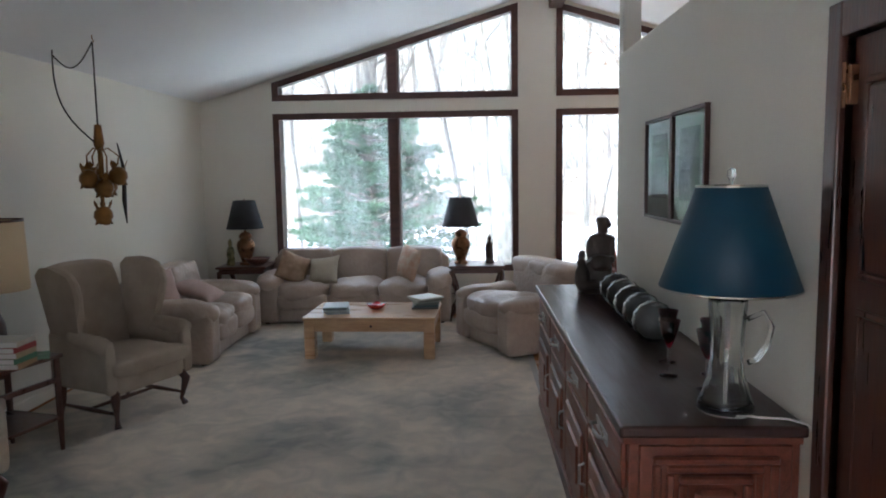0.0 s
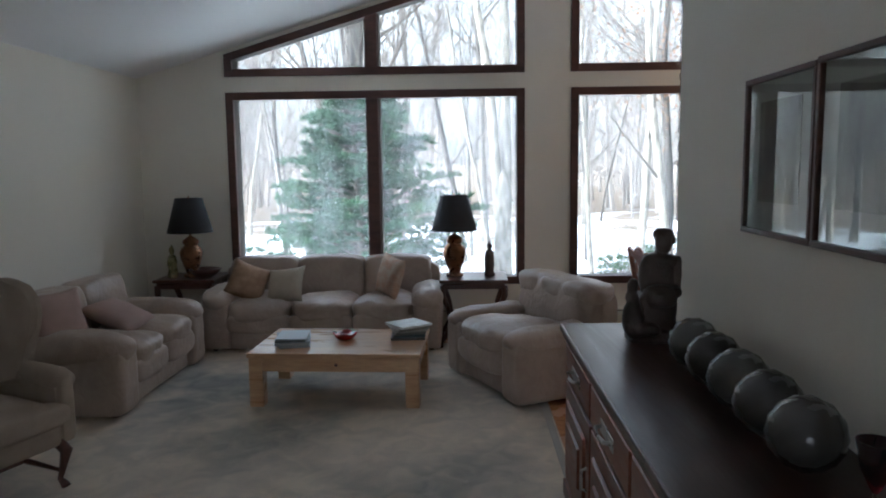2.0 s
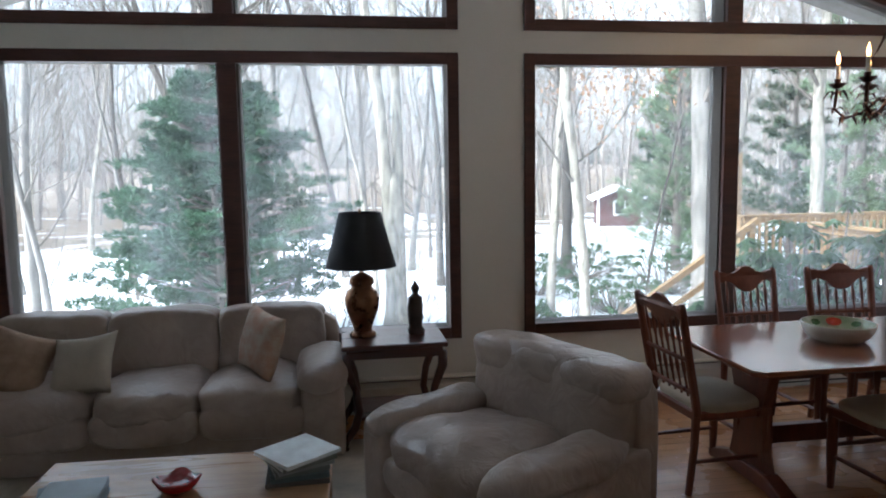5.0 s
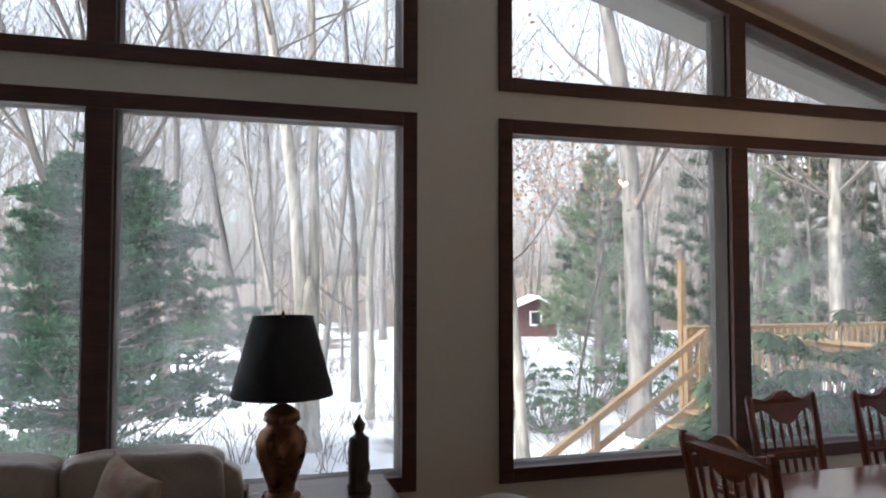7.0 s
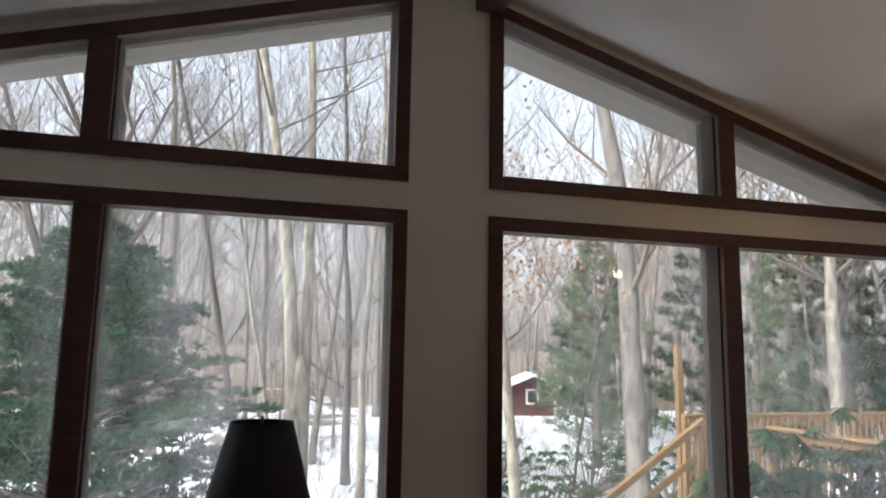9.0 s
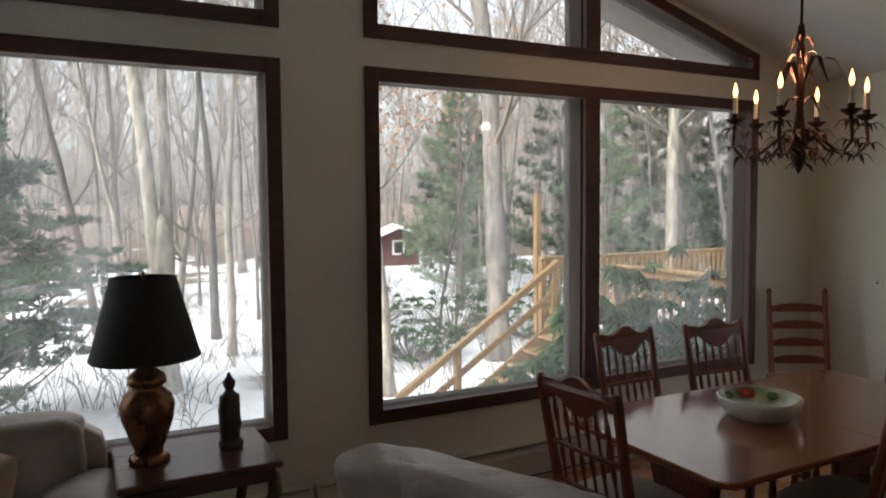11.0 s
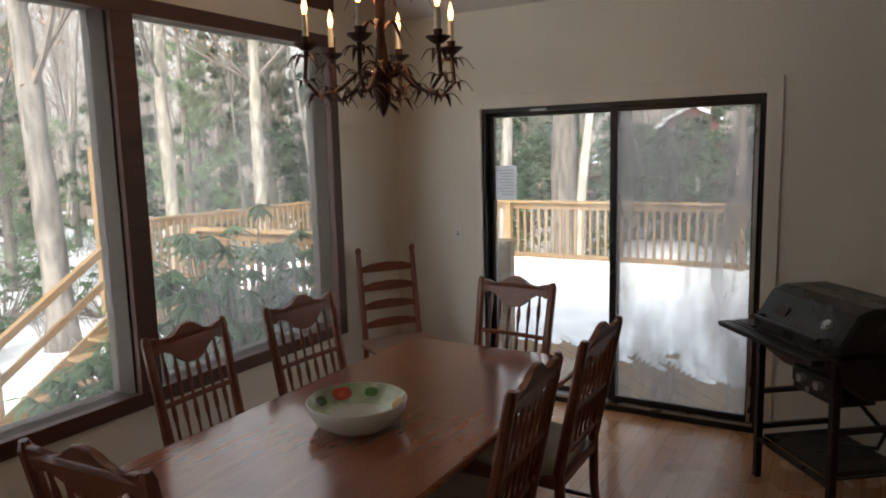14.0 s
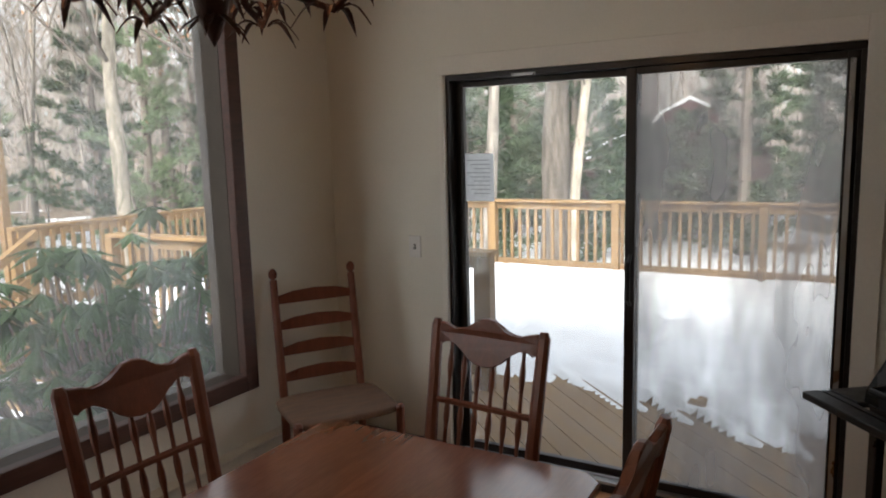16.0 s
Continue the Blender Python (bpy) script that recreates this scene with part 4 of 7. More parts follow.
def far_woods():
    rng = random.Random(77)
    V, F = [], []
    for _ in range(720):
        a, d = rng.uniform(radians(-5), radians(140)), rng.uniform(32, 95)
        x, y = 1.5 + d * math.cos(a), 8 + d * math.sin(a)
        if math.hypot(x - 30, y - 16) < 7 or abs(math.atan2(x, y - 6.2) - 0.4) < 0.03 and d < 52:
            continue
        z, h, r = ground_z(x, y) - 0.3, rng.uniform(10, 19), rng.choice((0.05, 0.07, 0.09, 0.12, 0.18))
        lx, ly = rng.uniform(-0.12, 0.12) * h, rng.uniform(-0.12, 0.12) * h
        wob = [Vector((rng.uniform(-0.22, 0.22), rng.uniform(-0.22, 0.22), 0)) for _ in range(4)]
        tube_geo(V, F, [(x, y, z)] + [Vector((x + lx * k, y + ly * k, z + h * k)) + wob[i] for i, k in enumerate((0.22, 0.45, 0.7, 1.0))], [r, r * 0.8, r * 0.62, r * 0.4, 0.02], 5, False)
        for _ in range(36):
            k = rng.uniform(0.1, 1)
            p = Vector((x + lx * k, y + ly * k, z + h * k))
            an = rng.uniform(0, 6.28)
            q = p + Vector((math.cos(an), math.sin(an), rng.uniform(0.4, 1.3))) * rng.uniform(0.8, 2.6)
            q2 = q + Vector((rng.uniform(-1, 1), rng.uniform(-1, 1), rng.uniform(0.2, 1.4)))
            tube_geo(V, F, [p, q, q2], [max(0.02, r * 0.25), 0.016, 0.008], 3, False)
            q3 = q + Vector((rng.uniform(-1, 1), rng.uniform(-1, 1), rng.uniform(0.0, 1.2)))
            tube_geo(V, F, [q, q3], [r * 0.12, 0.008], 3, False)
    tagged(part("far_woods", (V, F), M_HAZETWIG), "distant bare winter woods", "woods", kind="stuff")


far_woods()


def needle_tuft(rng, V, F, p, d, size, count, wide=0.11):
    for _ in range(count):
        v = (d + Vector((rng.uniform(-1, 1), rng.uniform(-1, 1), rng.uniform(-0.7, 0.9)))).normalized() * size * rng.uniform(0.6, 1.2)
        w = v.cross(Vector((rng.uniform(-1, 1), rng.uniform(-1, 1), rng.uniform(-1, 1))))
        w = w.normalized() * size * wide if w.length > 1e-6 else Vector((0.01, 0, 0))
        b = len(V)
        V.extend([tuple(p - w * 0.4), tuple(p + v * 0.55 - w), tuple(p + v), tuple(p + v * 0.55 + w)])
        F.append((b, b + 1, b + 2, b + 3))


def evergreen(x, y, h, rad, seed, needle, label, rows=34, per=7, tuft=0.17, cnt=9, rise=0.35, bare=0.02, power=0.8, wide=0.09):
    rng = random.Random(seed)
    t = thing("evergreen_tree", label, "evergreen", pose(x, y, ground_z(x, y) - 0.05), "evergreens")
    V, F, L, G = [], [], [], []
    tube_geo(V, F, [(0, 0, 0), (0.05, 0.02, h * 0.5), (0, 0, h)], [h * 0.022, h * 0.014, 0.015], 8)
    for i in range(rows):
        k = bare + (1 - bare) * (i + rng.uniform(-0.3, 0.3)) / rows
        k = min(max(k, bare), 0.98)
        for _ in range(per):
            a = rng.uniform(0, 6.283)
            ln = rad * ((1 - k) ** power) * rng.uniform(0.55, 1.12) + 0.12
            p = Vector((0, 0, h * k))
            dd = Vector((math.cos(a), math.sin(a), rise * rng.uniform(0.2, 1.2))).normalized()
            pts = [p]
            for s in range(5):
                dd = (dd + Vector((rng.uniform(-0.25, 0.25), rng.uniform(-0.25, 0.25), 0.07))).normalized()
                pts.append(pts[-1] + dd * ln / 5)
            tube_geo(V, F, pts, [0.018, 0.015, 0.012, 0.009, 0.006, 0.004], 3, False)
            for s in (2, 3, 4, 4, 5, 5):
                for _ in range(3):
                    q = pts[s] + Vector((rng.uniform(-1, 1), rng.uniform(-1, 1), rng.uniform(-0.4, 0.6))) * ln * 0.11
                    needle_tuft(rng, L, G, q, dd, tuft * rng.uniform(0.7, 1.3), cnt, wide)
    part("trunk", (V, F), M_TWIG, t)
    part("crown", (L, G), needle, t)
    return t




def cedar(x, y, h, rad, seed):
    """A broad evergreen: bare crooked limbs in tiers that end in flat pads of sprays, with gaps between."""
    rng = random.Random(seed)
    t = thing("evergreen_tree", "broad dark green evergreen with layered boughs outside the window", "evergreen", pose(x, y, ground_z(x, y) - 0.05), "evergreens")
    V, F, L, G = [], [], [], []
    tube_geo(V, F, [(0, 0, 0), (0.06, 0.02, h * 0.4), (-0.05, 0, h * 0.75), (0, 0, h)], [0.11, 0.085, 0.045, 0.012], 8)
    tiers, a = 21, 0.0
    for i in range(tiers):
        k = (i / (tiers - 1)) ** 1.05
        count = 9 if k < 0.55 else 7 if k < 0.85 else 4
        for q in range(count):
            a += 2 * math.pi / count + rng.uniform(-0.35, 0.35)
            ln = (rad * (1 - k) ** 0.8 * rng.choice((0.45, 0.7, 0.85, 1.0, 1.08)) + 0.14) * (1.0 + 0.12 * math.cos(a - 0.4))
            p = Vector((0, 0, h * (0.03 + 0.94 * k) + rng.uniform(-0.2, 0.2)))
            dd = Vector((math.cos(a), math.sin(a), rng.uniform(0.0, 0.34))).normalized()
            pts = [p]
            for _ in range(6):
                dd = (dd + Vector((rng.uniform(-0.3, 0.3), rng.uniform(-0.3, 0.3), rng.uniform(-0.04, 0.14)))).normalized()
                pts.append(pts[-1] + dd * ln / 6)
            tube_geo(V, F, pts, [0.026, 0.022, 0.018, 0.014, 0.011, 0.008, 0.005], 4, False)
            for sgm, size in ((3, 0.7), (4, 0.85), (5, 1.0), (6, 1.0)):
                if sgm == 3 and rng.random() < 0.6 or ln < 0.5 and sgm < 5:
                    continue
                for side in (-1, 1):
                    if rng.random() < 0.25:
                        continue
                    w = Vector((-dd.y, dd.x, 0)) * side * rng.uniform(0.05, 0.28) * min(1.0, ln)
                    c = pts[sgm] + w + Vector((rng.uniform(-0.06, 0.06), rng.uniform(-0.06, 0.06), 0.03))
                    r = (0.10 + 0.085 * min(1.3, ln)) * size * rng.uniform(0.75, 1.25)
                    tube_geo(V, F, [pts[sgm - 1], c], [0.009, 0.004], 3, False)
                    for _ in range(15):
                        an, d = rng.uniform(0, 6.283), r * rng.random() ** 0.5
                        o = c + Vector((math.cos(an) * d, math.sin(an) * d, rng.uniform(-0.02, 0.04) + 0.3 * (r - d)))
                        needle_tuft(rng, L, G, o, Vector((math.cos(an), math.sin(an), 0.55)), rng.uniform(0.09, 0.15), 8)
    part("trunk", (V, F), M_TWIG, t)
    part("crown", (L, G), M_NEEDLE, t)


cedar(-1.88, 16.7, 4.75, 2.55, 3)
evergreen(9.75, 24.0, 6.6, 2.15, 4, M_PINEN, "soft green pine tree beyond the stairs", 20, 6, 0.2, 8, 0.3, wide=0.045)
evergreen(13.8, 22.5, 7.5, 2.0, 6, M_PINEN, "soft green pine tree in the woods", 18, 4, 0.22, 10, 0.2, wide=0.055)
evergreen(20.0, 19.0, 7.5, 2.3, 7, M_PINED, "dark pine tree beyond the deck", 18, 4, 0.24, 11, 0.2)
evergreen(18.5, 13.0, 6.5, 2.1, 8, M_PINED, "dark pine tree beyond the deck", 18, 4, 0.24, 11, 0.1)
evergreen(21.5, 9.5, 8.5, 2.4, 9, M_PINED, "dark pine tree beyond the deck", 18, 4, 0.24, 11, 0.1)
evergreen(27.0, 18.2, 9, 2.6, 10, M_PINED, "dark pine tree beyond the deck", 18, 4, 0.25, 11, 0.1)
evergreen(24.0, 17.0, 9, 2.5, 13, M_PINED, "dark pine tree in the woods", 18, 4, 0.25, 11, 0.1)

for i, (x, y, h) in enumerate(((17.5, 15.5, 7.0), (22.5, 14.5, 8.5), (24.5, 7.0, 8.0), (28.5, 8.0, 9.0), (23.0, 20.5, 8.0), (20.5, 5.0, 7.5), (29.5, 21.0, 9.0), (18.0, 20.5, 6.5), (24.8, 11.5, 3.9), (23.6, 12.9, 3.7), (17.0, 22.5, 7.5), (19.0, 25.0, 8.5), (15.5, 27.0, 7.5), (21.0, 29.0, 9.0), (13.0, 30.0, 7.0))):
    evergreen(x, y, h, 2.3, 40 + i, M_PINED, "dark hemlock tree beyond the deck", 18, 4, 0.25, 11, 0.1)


def shrub(x, y, seed, h, r, leaves):
    """A rhododendron: crooked stems and whorls of long drooping leaves."""
    rng = random.Random(seed)
    t = thing("rhododendron", "rhododendron shrub with long drooping green leaves", "shrub", pose(x, y, ground_z(x, y) - 0.05), "shrubs by the deck")
    V, F, L, G = [], [], [], []
    for _ in range(leaves):
        a, k = rng.uniform(0, 6.283), rng.uniform(0.15, 1) ** 0.6
        tip = Vector((math.cos(a) * r * k, math.sin(a) * r * k, h * rng.uniform(0.35, 1.0) * (1.05 - 0.35 * k)))
        tube_geo(V, F, [(0, 0, 0), tuple(tip * 0.5 + Vector((0, 0, -0.1))), tuple(tip)], [0.016, 0.011, 0.006], 4, False)
        for i in range(9):
            b = i * 0.7 + rng.uniform(-0.2, 0.2)
            d = Vector((math.cos(b), math.sin(b), rng.uniform(-1.2, -0.2))).normalized()
            w = d.cross(Vector((0, 0, 1))).normalized() * 0.03
            ln = rng.uniform(0.15, 0.24)
            o = len(L)
            m = tip + d * ln * 0.5
            L.extend([tuple(tip), tuple(m + w), tuple(m - w), tuple(tip + d * ln), tuple(m + Vector((0, 0, 0.012)))])
            G.extend([(o, o + 1, o + 4), (o, o + 4, o + 2), (o + 1, o + 3, o + 4), (o + 4, o + 3, o + 2)])
    part("stems", (V, F), M_TWIG, t)
    part("leaves", (L, G), M_RHODO, t)


shrub(4.7, 11.1, 1, 2.95, 1.0, 340)
shrub(3.8, 11.1, 2, 2.15, 0.75, 170)
shrub(5.45, 11.7, 3, 2.5, 0.8, 160)
shrub(4.6, 12.6, 5, 0.75, 0.7, 50)
shrub(9.0, 19.4, 4, 1.3, 1.3, 45)
for i, (x, y, h, r) in enumerate(((5.6, 18.4, 1.0, 1.1), (7.6, 20.4, 1.3, 1.3), (4.6, 20.6, 0.9, 1.0), (6.4, 22.6, 1.1, 1.3), (3.4, 17.6, 0.7, 0.8), (11.2, 20.8, 1.4, 1.4))):
    shrub(x, y, 20 + i, h, r, 60)


def oak_leaves():
    rng = random.Random(31)
    V, F = [], []
    for cx, cy, cz, s in ((4.6, 19.0, 5.0, 1.8), (6.0, 21, 4.6, 1.6), (8.6, 21.5, 4.5, 1.4), (12.5, 19.5, 5.0, 1.8), (5.2, 18.5, 3.2, 1.2)):
        for _ in range(280):
            p = Vector((cx, cy, cz)) + Vector((rng.gauss(0, 1), rng.gauss(0, 1), rng.gauss(0, 0.7))) * s * 0.6
            u = Vector((rng.uniform(-1, 1), rng.uniform(-1, 1), rng.uniform(-1, 1))).normalized() * 0.06
            w = u.cross(Vector((rng.uniform(-1, 1), 0.3, 1))).normalized() * 0.035
            o = len(V)
            V.extend([tuple(p - u), tuple(p + w), tuple(p + u), tuple(p - w)])
            F.append((o, o + 1, o + 2, o + 3))
    tagged(part("dead_leaves", (V, F), M_OAKLEAF), "brown dead leaves still on the branches", "leaves", kind="stuff")


oak_leaves()


def brush():
    """Twiggy undergrowth that pokes out of the snow."""
    rng = random.Random(41)
    V, F = [], []
    for _ in range(1000):
        a, d = rng.uniform(radians(5), radians(120)), rng.uniform(8, 34)
        x, y = 1.5 + d * math.cos(a), 8 + d * math.sin(a)
        if y < 14 or (x > 5 and y < 15.6):
            continue
        z = ground_z(x, y) - 0.03
        for _ in range(6):
            an, h = rng.uniform(0, 6.28), rng.uniform(0.25, 0.9)
            p = Vector((x + rng.uniform(-0.15, 0.15), y + rng.uniform(-0.15, 0.15), z))
            tube_geo(V, F, [p, p + Vector((math.cos(an) * 0.15, math.sin(an) * 0.15, h * 0.6)), p + Vector((math.cos(an) * 0.45, math.sin(an) * 0.45, h))], [0.009, 0.006, 0.003], 3, False)
    tagged(part("undergrowth", (V, F), M_TWIG), "thin brown twigs standing in the snow", "undergrowth", kind="stuff")


brush()


def stone(x, y, s, seed):
    rng = random.Random(seed)
    bm = cushion(0, 0, 0.18 * s, 0.55 * s, 0.4 * s, 0.42 * s, 3.0, 5, 0.05 * s, seed, freq=3)
    o = tagged(part("boulder", bm, M_STONE), "grey field stone lying in the snow", "stone", "stones below the window")
    o.matrix_basis = pose(x, y, ground_z(x, y) - 0.06, 0, 0, rng.uniform(0, 180))


for i, (x, y, s) in enumerate(((0.35, 13.9, 1.0), (0.9, 14.2, 1.2), (1.4, 14.6, 0.9), (-0.1, 14.3, 0.8), (0.6, 14.9, 0.9), (-0.7, 14.1, 0.9))):
    stone(x, y, s, i + 1)


def cabin(name, label, cx, cy, rz, w, d, h, pitch, wall, wins, roof_snow=True):
    c = thing(name, label, "building", pose(cx, cy, ground_z(cx, cy) - 0.1, 0, 0, rz))
    rz_ = h + pitch
    part("wall", prism(bm_new(), [(-w / 2, 0), (w / 2, 0), (w / 2, h), (0, rz_), (-w / 2, h)], -d / 2, d / 2, "y"), wall, c)
    for s in (-1, 1):
        roof = bm_new()
        prism(roof, [(0, rz_ + 0.02), (s * (w / 2 + 0.3), h - pitch * 0.3 / (w / 2) * 1.0 + 0.02), (s * (w / 2 + 0.3), h - pitch * 0.6 / w + 0.10), (0, rz_ + 0.10)], -d / 2 - 0.3, d / 2 + 0.3, "y")
        part("roof", roof, M_SNOW if roof_snow or s < 0 else wall, c)
    for s in (-1, 1):
        part("bargeboard", prism(bm_new(), [(0, rz_ + 0.11), (s * (w / 2 + 0.32), h - pitch * 0.6 / w + 0.11), (s * (w / 2 + 0.32), h - pitch * 0.6 / w - 0.02), (0, rz_ - 0.04)], -d / 2 - 0.36, -d / 2 - 0.31, "y"), M_SNOW if roof_snow or s < 0 else wall, c)
    for x0, x1, z0, z1 in wins:
        wnd = part("window", one_box(x0, x1, -d / 2 - 0.03, -d / 2 + 0.02, z0, z1), M_PLASTIC, c)
        part("pane", one_box(x0 + 0.08, x1 - 0.08, -d / 2 - 0.04, -d / 2 - 0.031, z0 + 0.08, z1 - 0.08), M_DARK, wnd)
    for s in (-1, 1):
        part("corner_board", one_box(s * w / 2 - 0.06, s * w / 2 + 0.06, -d / 2 - 0.02, -d / 2 + 0.06, 0, h), M_PLASTIC if roof_snow else wall, c)
    return c


cabin("garden_shed", "small red wooden shed with white trim and a snowy roof", 12.75, 35.5, -16, 1.9, 2.2, 1.35, 0.42, M_REDB, ((-0.3, 0.25, 0.55, 1.2),))
house = cabin("neighbour_house", "dark brown house among the trees with a snowy roof", 32.5, 13.3, -82, 6.5, 8, 2.55, 1.5, M_BROWNB, ((-2.4, -2.2, 1.5, 2.2), (-1.7, -1.5, 1.5, 2.2), (0.7, 0.85, 1.2, 1.9)), False)
part("gable_wall", prism(bm_new(), [(-0.3, 2.6), (1.5, 2.6), (1.5, 3.98), (0.6, 4.42), (-0.3, 3.98)], -4.9, -4.0, "y"), M_REDB, house)
for q in (-1, 1):
    part("gable_trim", prism(bm_new(), [(0.6, 4.54), (0.6 + q * 1.05, 4.02), (0.6 + q * 1.05, 3.90), (0.6, 4.42)], -5.0, -3.9, "y"), M_SNOW, house)
part("eave_snow", one_box(-3.5, -1.2, -4.5, -4.3, 2.42, 2.52), M_SNOW, house)

# ---- living room ----
def seat_row(bm_fn, n, x0, x1):
    w = (x1 - x0) / n
    return [(x0 + i * w, x0 + (i + 1) * w) for i in range(n)]


def settee(name, label, cat, W, D, seats, m, seed, arm=0.27):
    """An overstuffed leather seat; its front is at y = 0 and its back at y = D."""
    s = thing(name, label, cat, m, "leather seating")
    part("base", cushion(W / 2, D / 2 + 0.03, 0.155, W - 0.10, D - 0.1, 0.29, 14, 8, 0.004, seed), M_LEATHER, s, "", True)
    for f in ((0.1, 0.12), (W - 0.1, 0.12), (0.1, D - 0.12), (W - 0.1, D - 0.12)):
        part("foot", lathe([(0.025, 0), (0.03, 0.02), (0, 0.021)], 8, None, (f[0], f[1], 0)), M_BLACK, s)
    inner0, inner1 = arm - 0.03, W - arm + 0.03
    for i, (a, b) in enumerate(seat_row(None, seats, inner0, inner1)):
        part("seat_cushion", cushion((a + b) / 2, 0.33, 0.375 if seats > 1 else 0.40, b - a + 0.012, 0.68, 0.2, 4.2, 14, 0.026, seed + i, None, None, 0.035, 4), M_LEATHER, s, "", True)
        part("seat_front_roll", cushion((a + b) / 2, 0.055, 0.27, b - a + 0.012, 0.13, 0.2, 3.5, 9, 0.008, seed + 20 + i), M_LEATHER, s, "", True)
    wide = (0.06, W - 0.06) if seats == 1 else (0.12, W - 0.12)
    tilt = Matrix.Translation((0, D - 0.24, 0.42)) @ Matrix.Rotation(radians(-9), 4, "X") @ Matrix.Translation((0, -(D - 0.24), -0.42))
    for i, (a, b) in enumerate(seat_row(None, max(2, seats) if seats > 1 else 1, *wide)):
        part("back_cushion", cushion((a + b) / 2, D - 0.19, 0.60, b - a + 0.012, 0.27, 0.46, 6.0 if seats > 1 else 5.0, 12, 0.018, seed + 10 + i, None, tilt, 0, 4), M_LEATHER, s, "", True)
        part("back_roll", cushion((a + b) / 2, D - 0.12, 0.765, b - a + 0.012, 0.25, 0.13, 3.0, 10, 0.014, seed + 40 + i, None, None, 0, 5), M_LEATHER, s, "", True)
    part("back", cushion(W / 2, D - 0.08, 0.40, W - 0.06, 0.17, 0.74, 9, 9, 0.004, seed + 5), M_LEATHER, s, "", True)
    for x in (arm / 2, W - arm / 2):
        part("arm_panel", cushion(x, 0.435, 0.245, arm - 0.015, 0.85, 0.45, 13, 10, 0.003, seed + 2), M_LEATHER, s, "", True)
        if seats == 1:
            part("arm_pad", cushion(x, 0.38, 0.47, arm + 0.02, 0.80, 0.17, 2.8, 12, 0.02, seed + 7 + int(x), None, None, 0, 5), M_LEATHER, s, "", True)
        else:
            part("arm_pad", cushion(x, 0.38, 0.475, arm + 0.05, 0.82, 0.24, 2.6, 12, 0.022, seed + 7 + int(x), None, None, 0, 5), M_LEATHER, s, "", True)
    if seats == 1:
        # gathers along the top of the back
        for i in range(3):
            x = 0.24 + i * (W - 0.48) / 2
            part("gathered_roll", cushion(x, D - 0.14, 0.735, 0.42, 0.29, 0.18, 3.4, 12, 0.014, seed + 70 + i, None, None, 0, 8), M_LEATHER, s, "", True)
    return s


settee("sofa", "three-seat taupe leather sofa under the window", "sofa", 2.24, 0.84, 3, pose(-2.19, 8.94, 0.014), 1)
settee("loveseat", "two-seat taupe leather loveseat along the wall", "loveseat", 1.54, 0.9, 2, pose(-2.04, 7.17, 0.014, 0, 0, 90), 31)
settee("leather_armchair", "overstuffed taupe leather armchair turned to the coffee table", "armchair", 1.10, 0.93, 1, pose(0.10, 8.33, 0.014, 0, 0, -62.7), 61, 0.22)


def pillow(label, ma, m, seed, s=0.42):
    bm = bm_new()
    n = 12
    g = {}
    for i in range(n + 1):
        for j in range(n + 1):
            u, v = 2 * i / n - 1, 2 * j / n - 1
            k = (1 - abs(u) ** 2.5) * (1 - abs(v) ** 2.5)
            pin = 1 - 0.10 * (1 - u * u) * abs(v) ** 3 - 0.0
            pin2 = 1 - 0.10 * (1 - v * v) * abs(u) ** 3
            for sgn in (1, -1):
                h = 0.075 * max(0, k) ** 0.55 + 0.008 * noise.noise(Vector((u * 3, v * 3, seed + sgn)))
                if k <= 1e-6:
                    h = 0.0
                    if sgn < 0:
                        g[i, j, -1] = g[i, j, 1]
                        continue
                g[i, j, sgn] = bm.verts.new((u * pin2 * s / 2, v * pin * s / 2, sgn * h))
    for i in range(n):
        for j in range(n):
            for sgn in (1, -1):
                f = [g[i, j, sgn], g[i + 1, j, sgn], g[i + 1, j + 1, sgn], g[i, j + 1, sgn]]
                bm.faces.new(f if sgn > 0 else f[::-1])
    o = tagged(part("throw_pillow", bm, ma, None, "", True), label, "pillow", "throw pillows")
    o.matrix_basis = m
    return o


M_PIL1 = surf("tan_pillow_print", (0.30, 0.185, 0.11), 0.9, var=0.35, scale=9, fine=120, bump=0.25, other=(0.42, 0.30, 0.21))
M_PIL2 = surf("floral_cream_pillow", (0.58, 0.47, 0.36), 0.9, var=0.3, scale=14, fine=120, bump=0.25, other=(0.36, 0.16, 0.10))
M_PIL4 = surf("beige_pillow", (0.44, 0.38, 0.30), 0.9, var=0.12, scale=8, fine=200, bump=0.35, spec=0.2)
M_PIL3 = surf("dusty_rose_pillow", (0.38, 0.27, 0.235), 0.9, var=0.12, scale=8, fine=160, bump=0.25)
pillow("tan patterned throw pillow on the sofa", M_PIL1, pose(-1.80, 9.2, 0.645, 64, 24, 18), 1, 0.38)
pillow("beige throw pillow leaning on the sofa", M_PIL4, pose(-1.44, 9.19, 0.61, 55, -8, -10), 2, 0.38)
pillow("cream flowered throw pillow standing on the sofa", M_PIL2, pose(-0.44, 9.2, 0.69, 76, 8, -56), 3, 0.40)
pillow("rose throw pillow standing on the loveseat", M_PIL3, pose(-2.60, 7.42, 0.67, 70, 0, 66), 4, 0.42)
pillow("rose throw pillow lying on the loveseat", M_PIL3, pose(-2.46, 8.0, 0.58, 22, 0, 84), 5, 0.46)


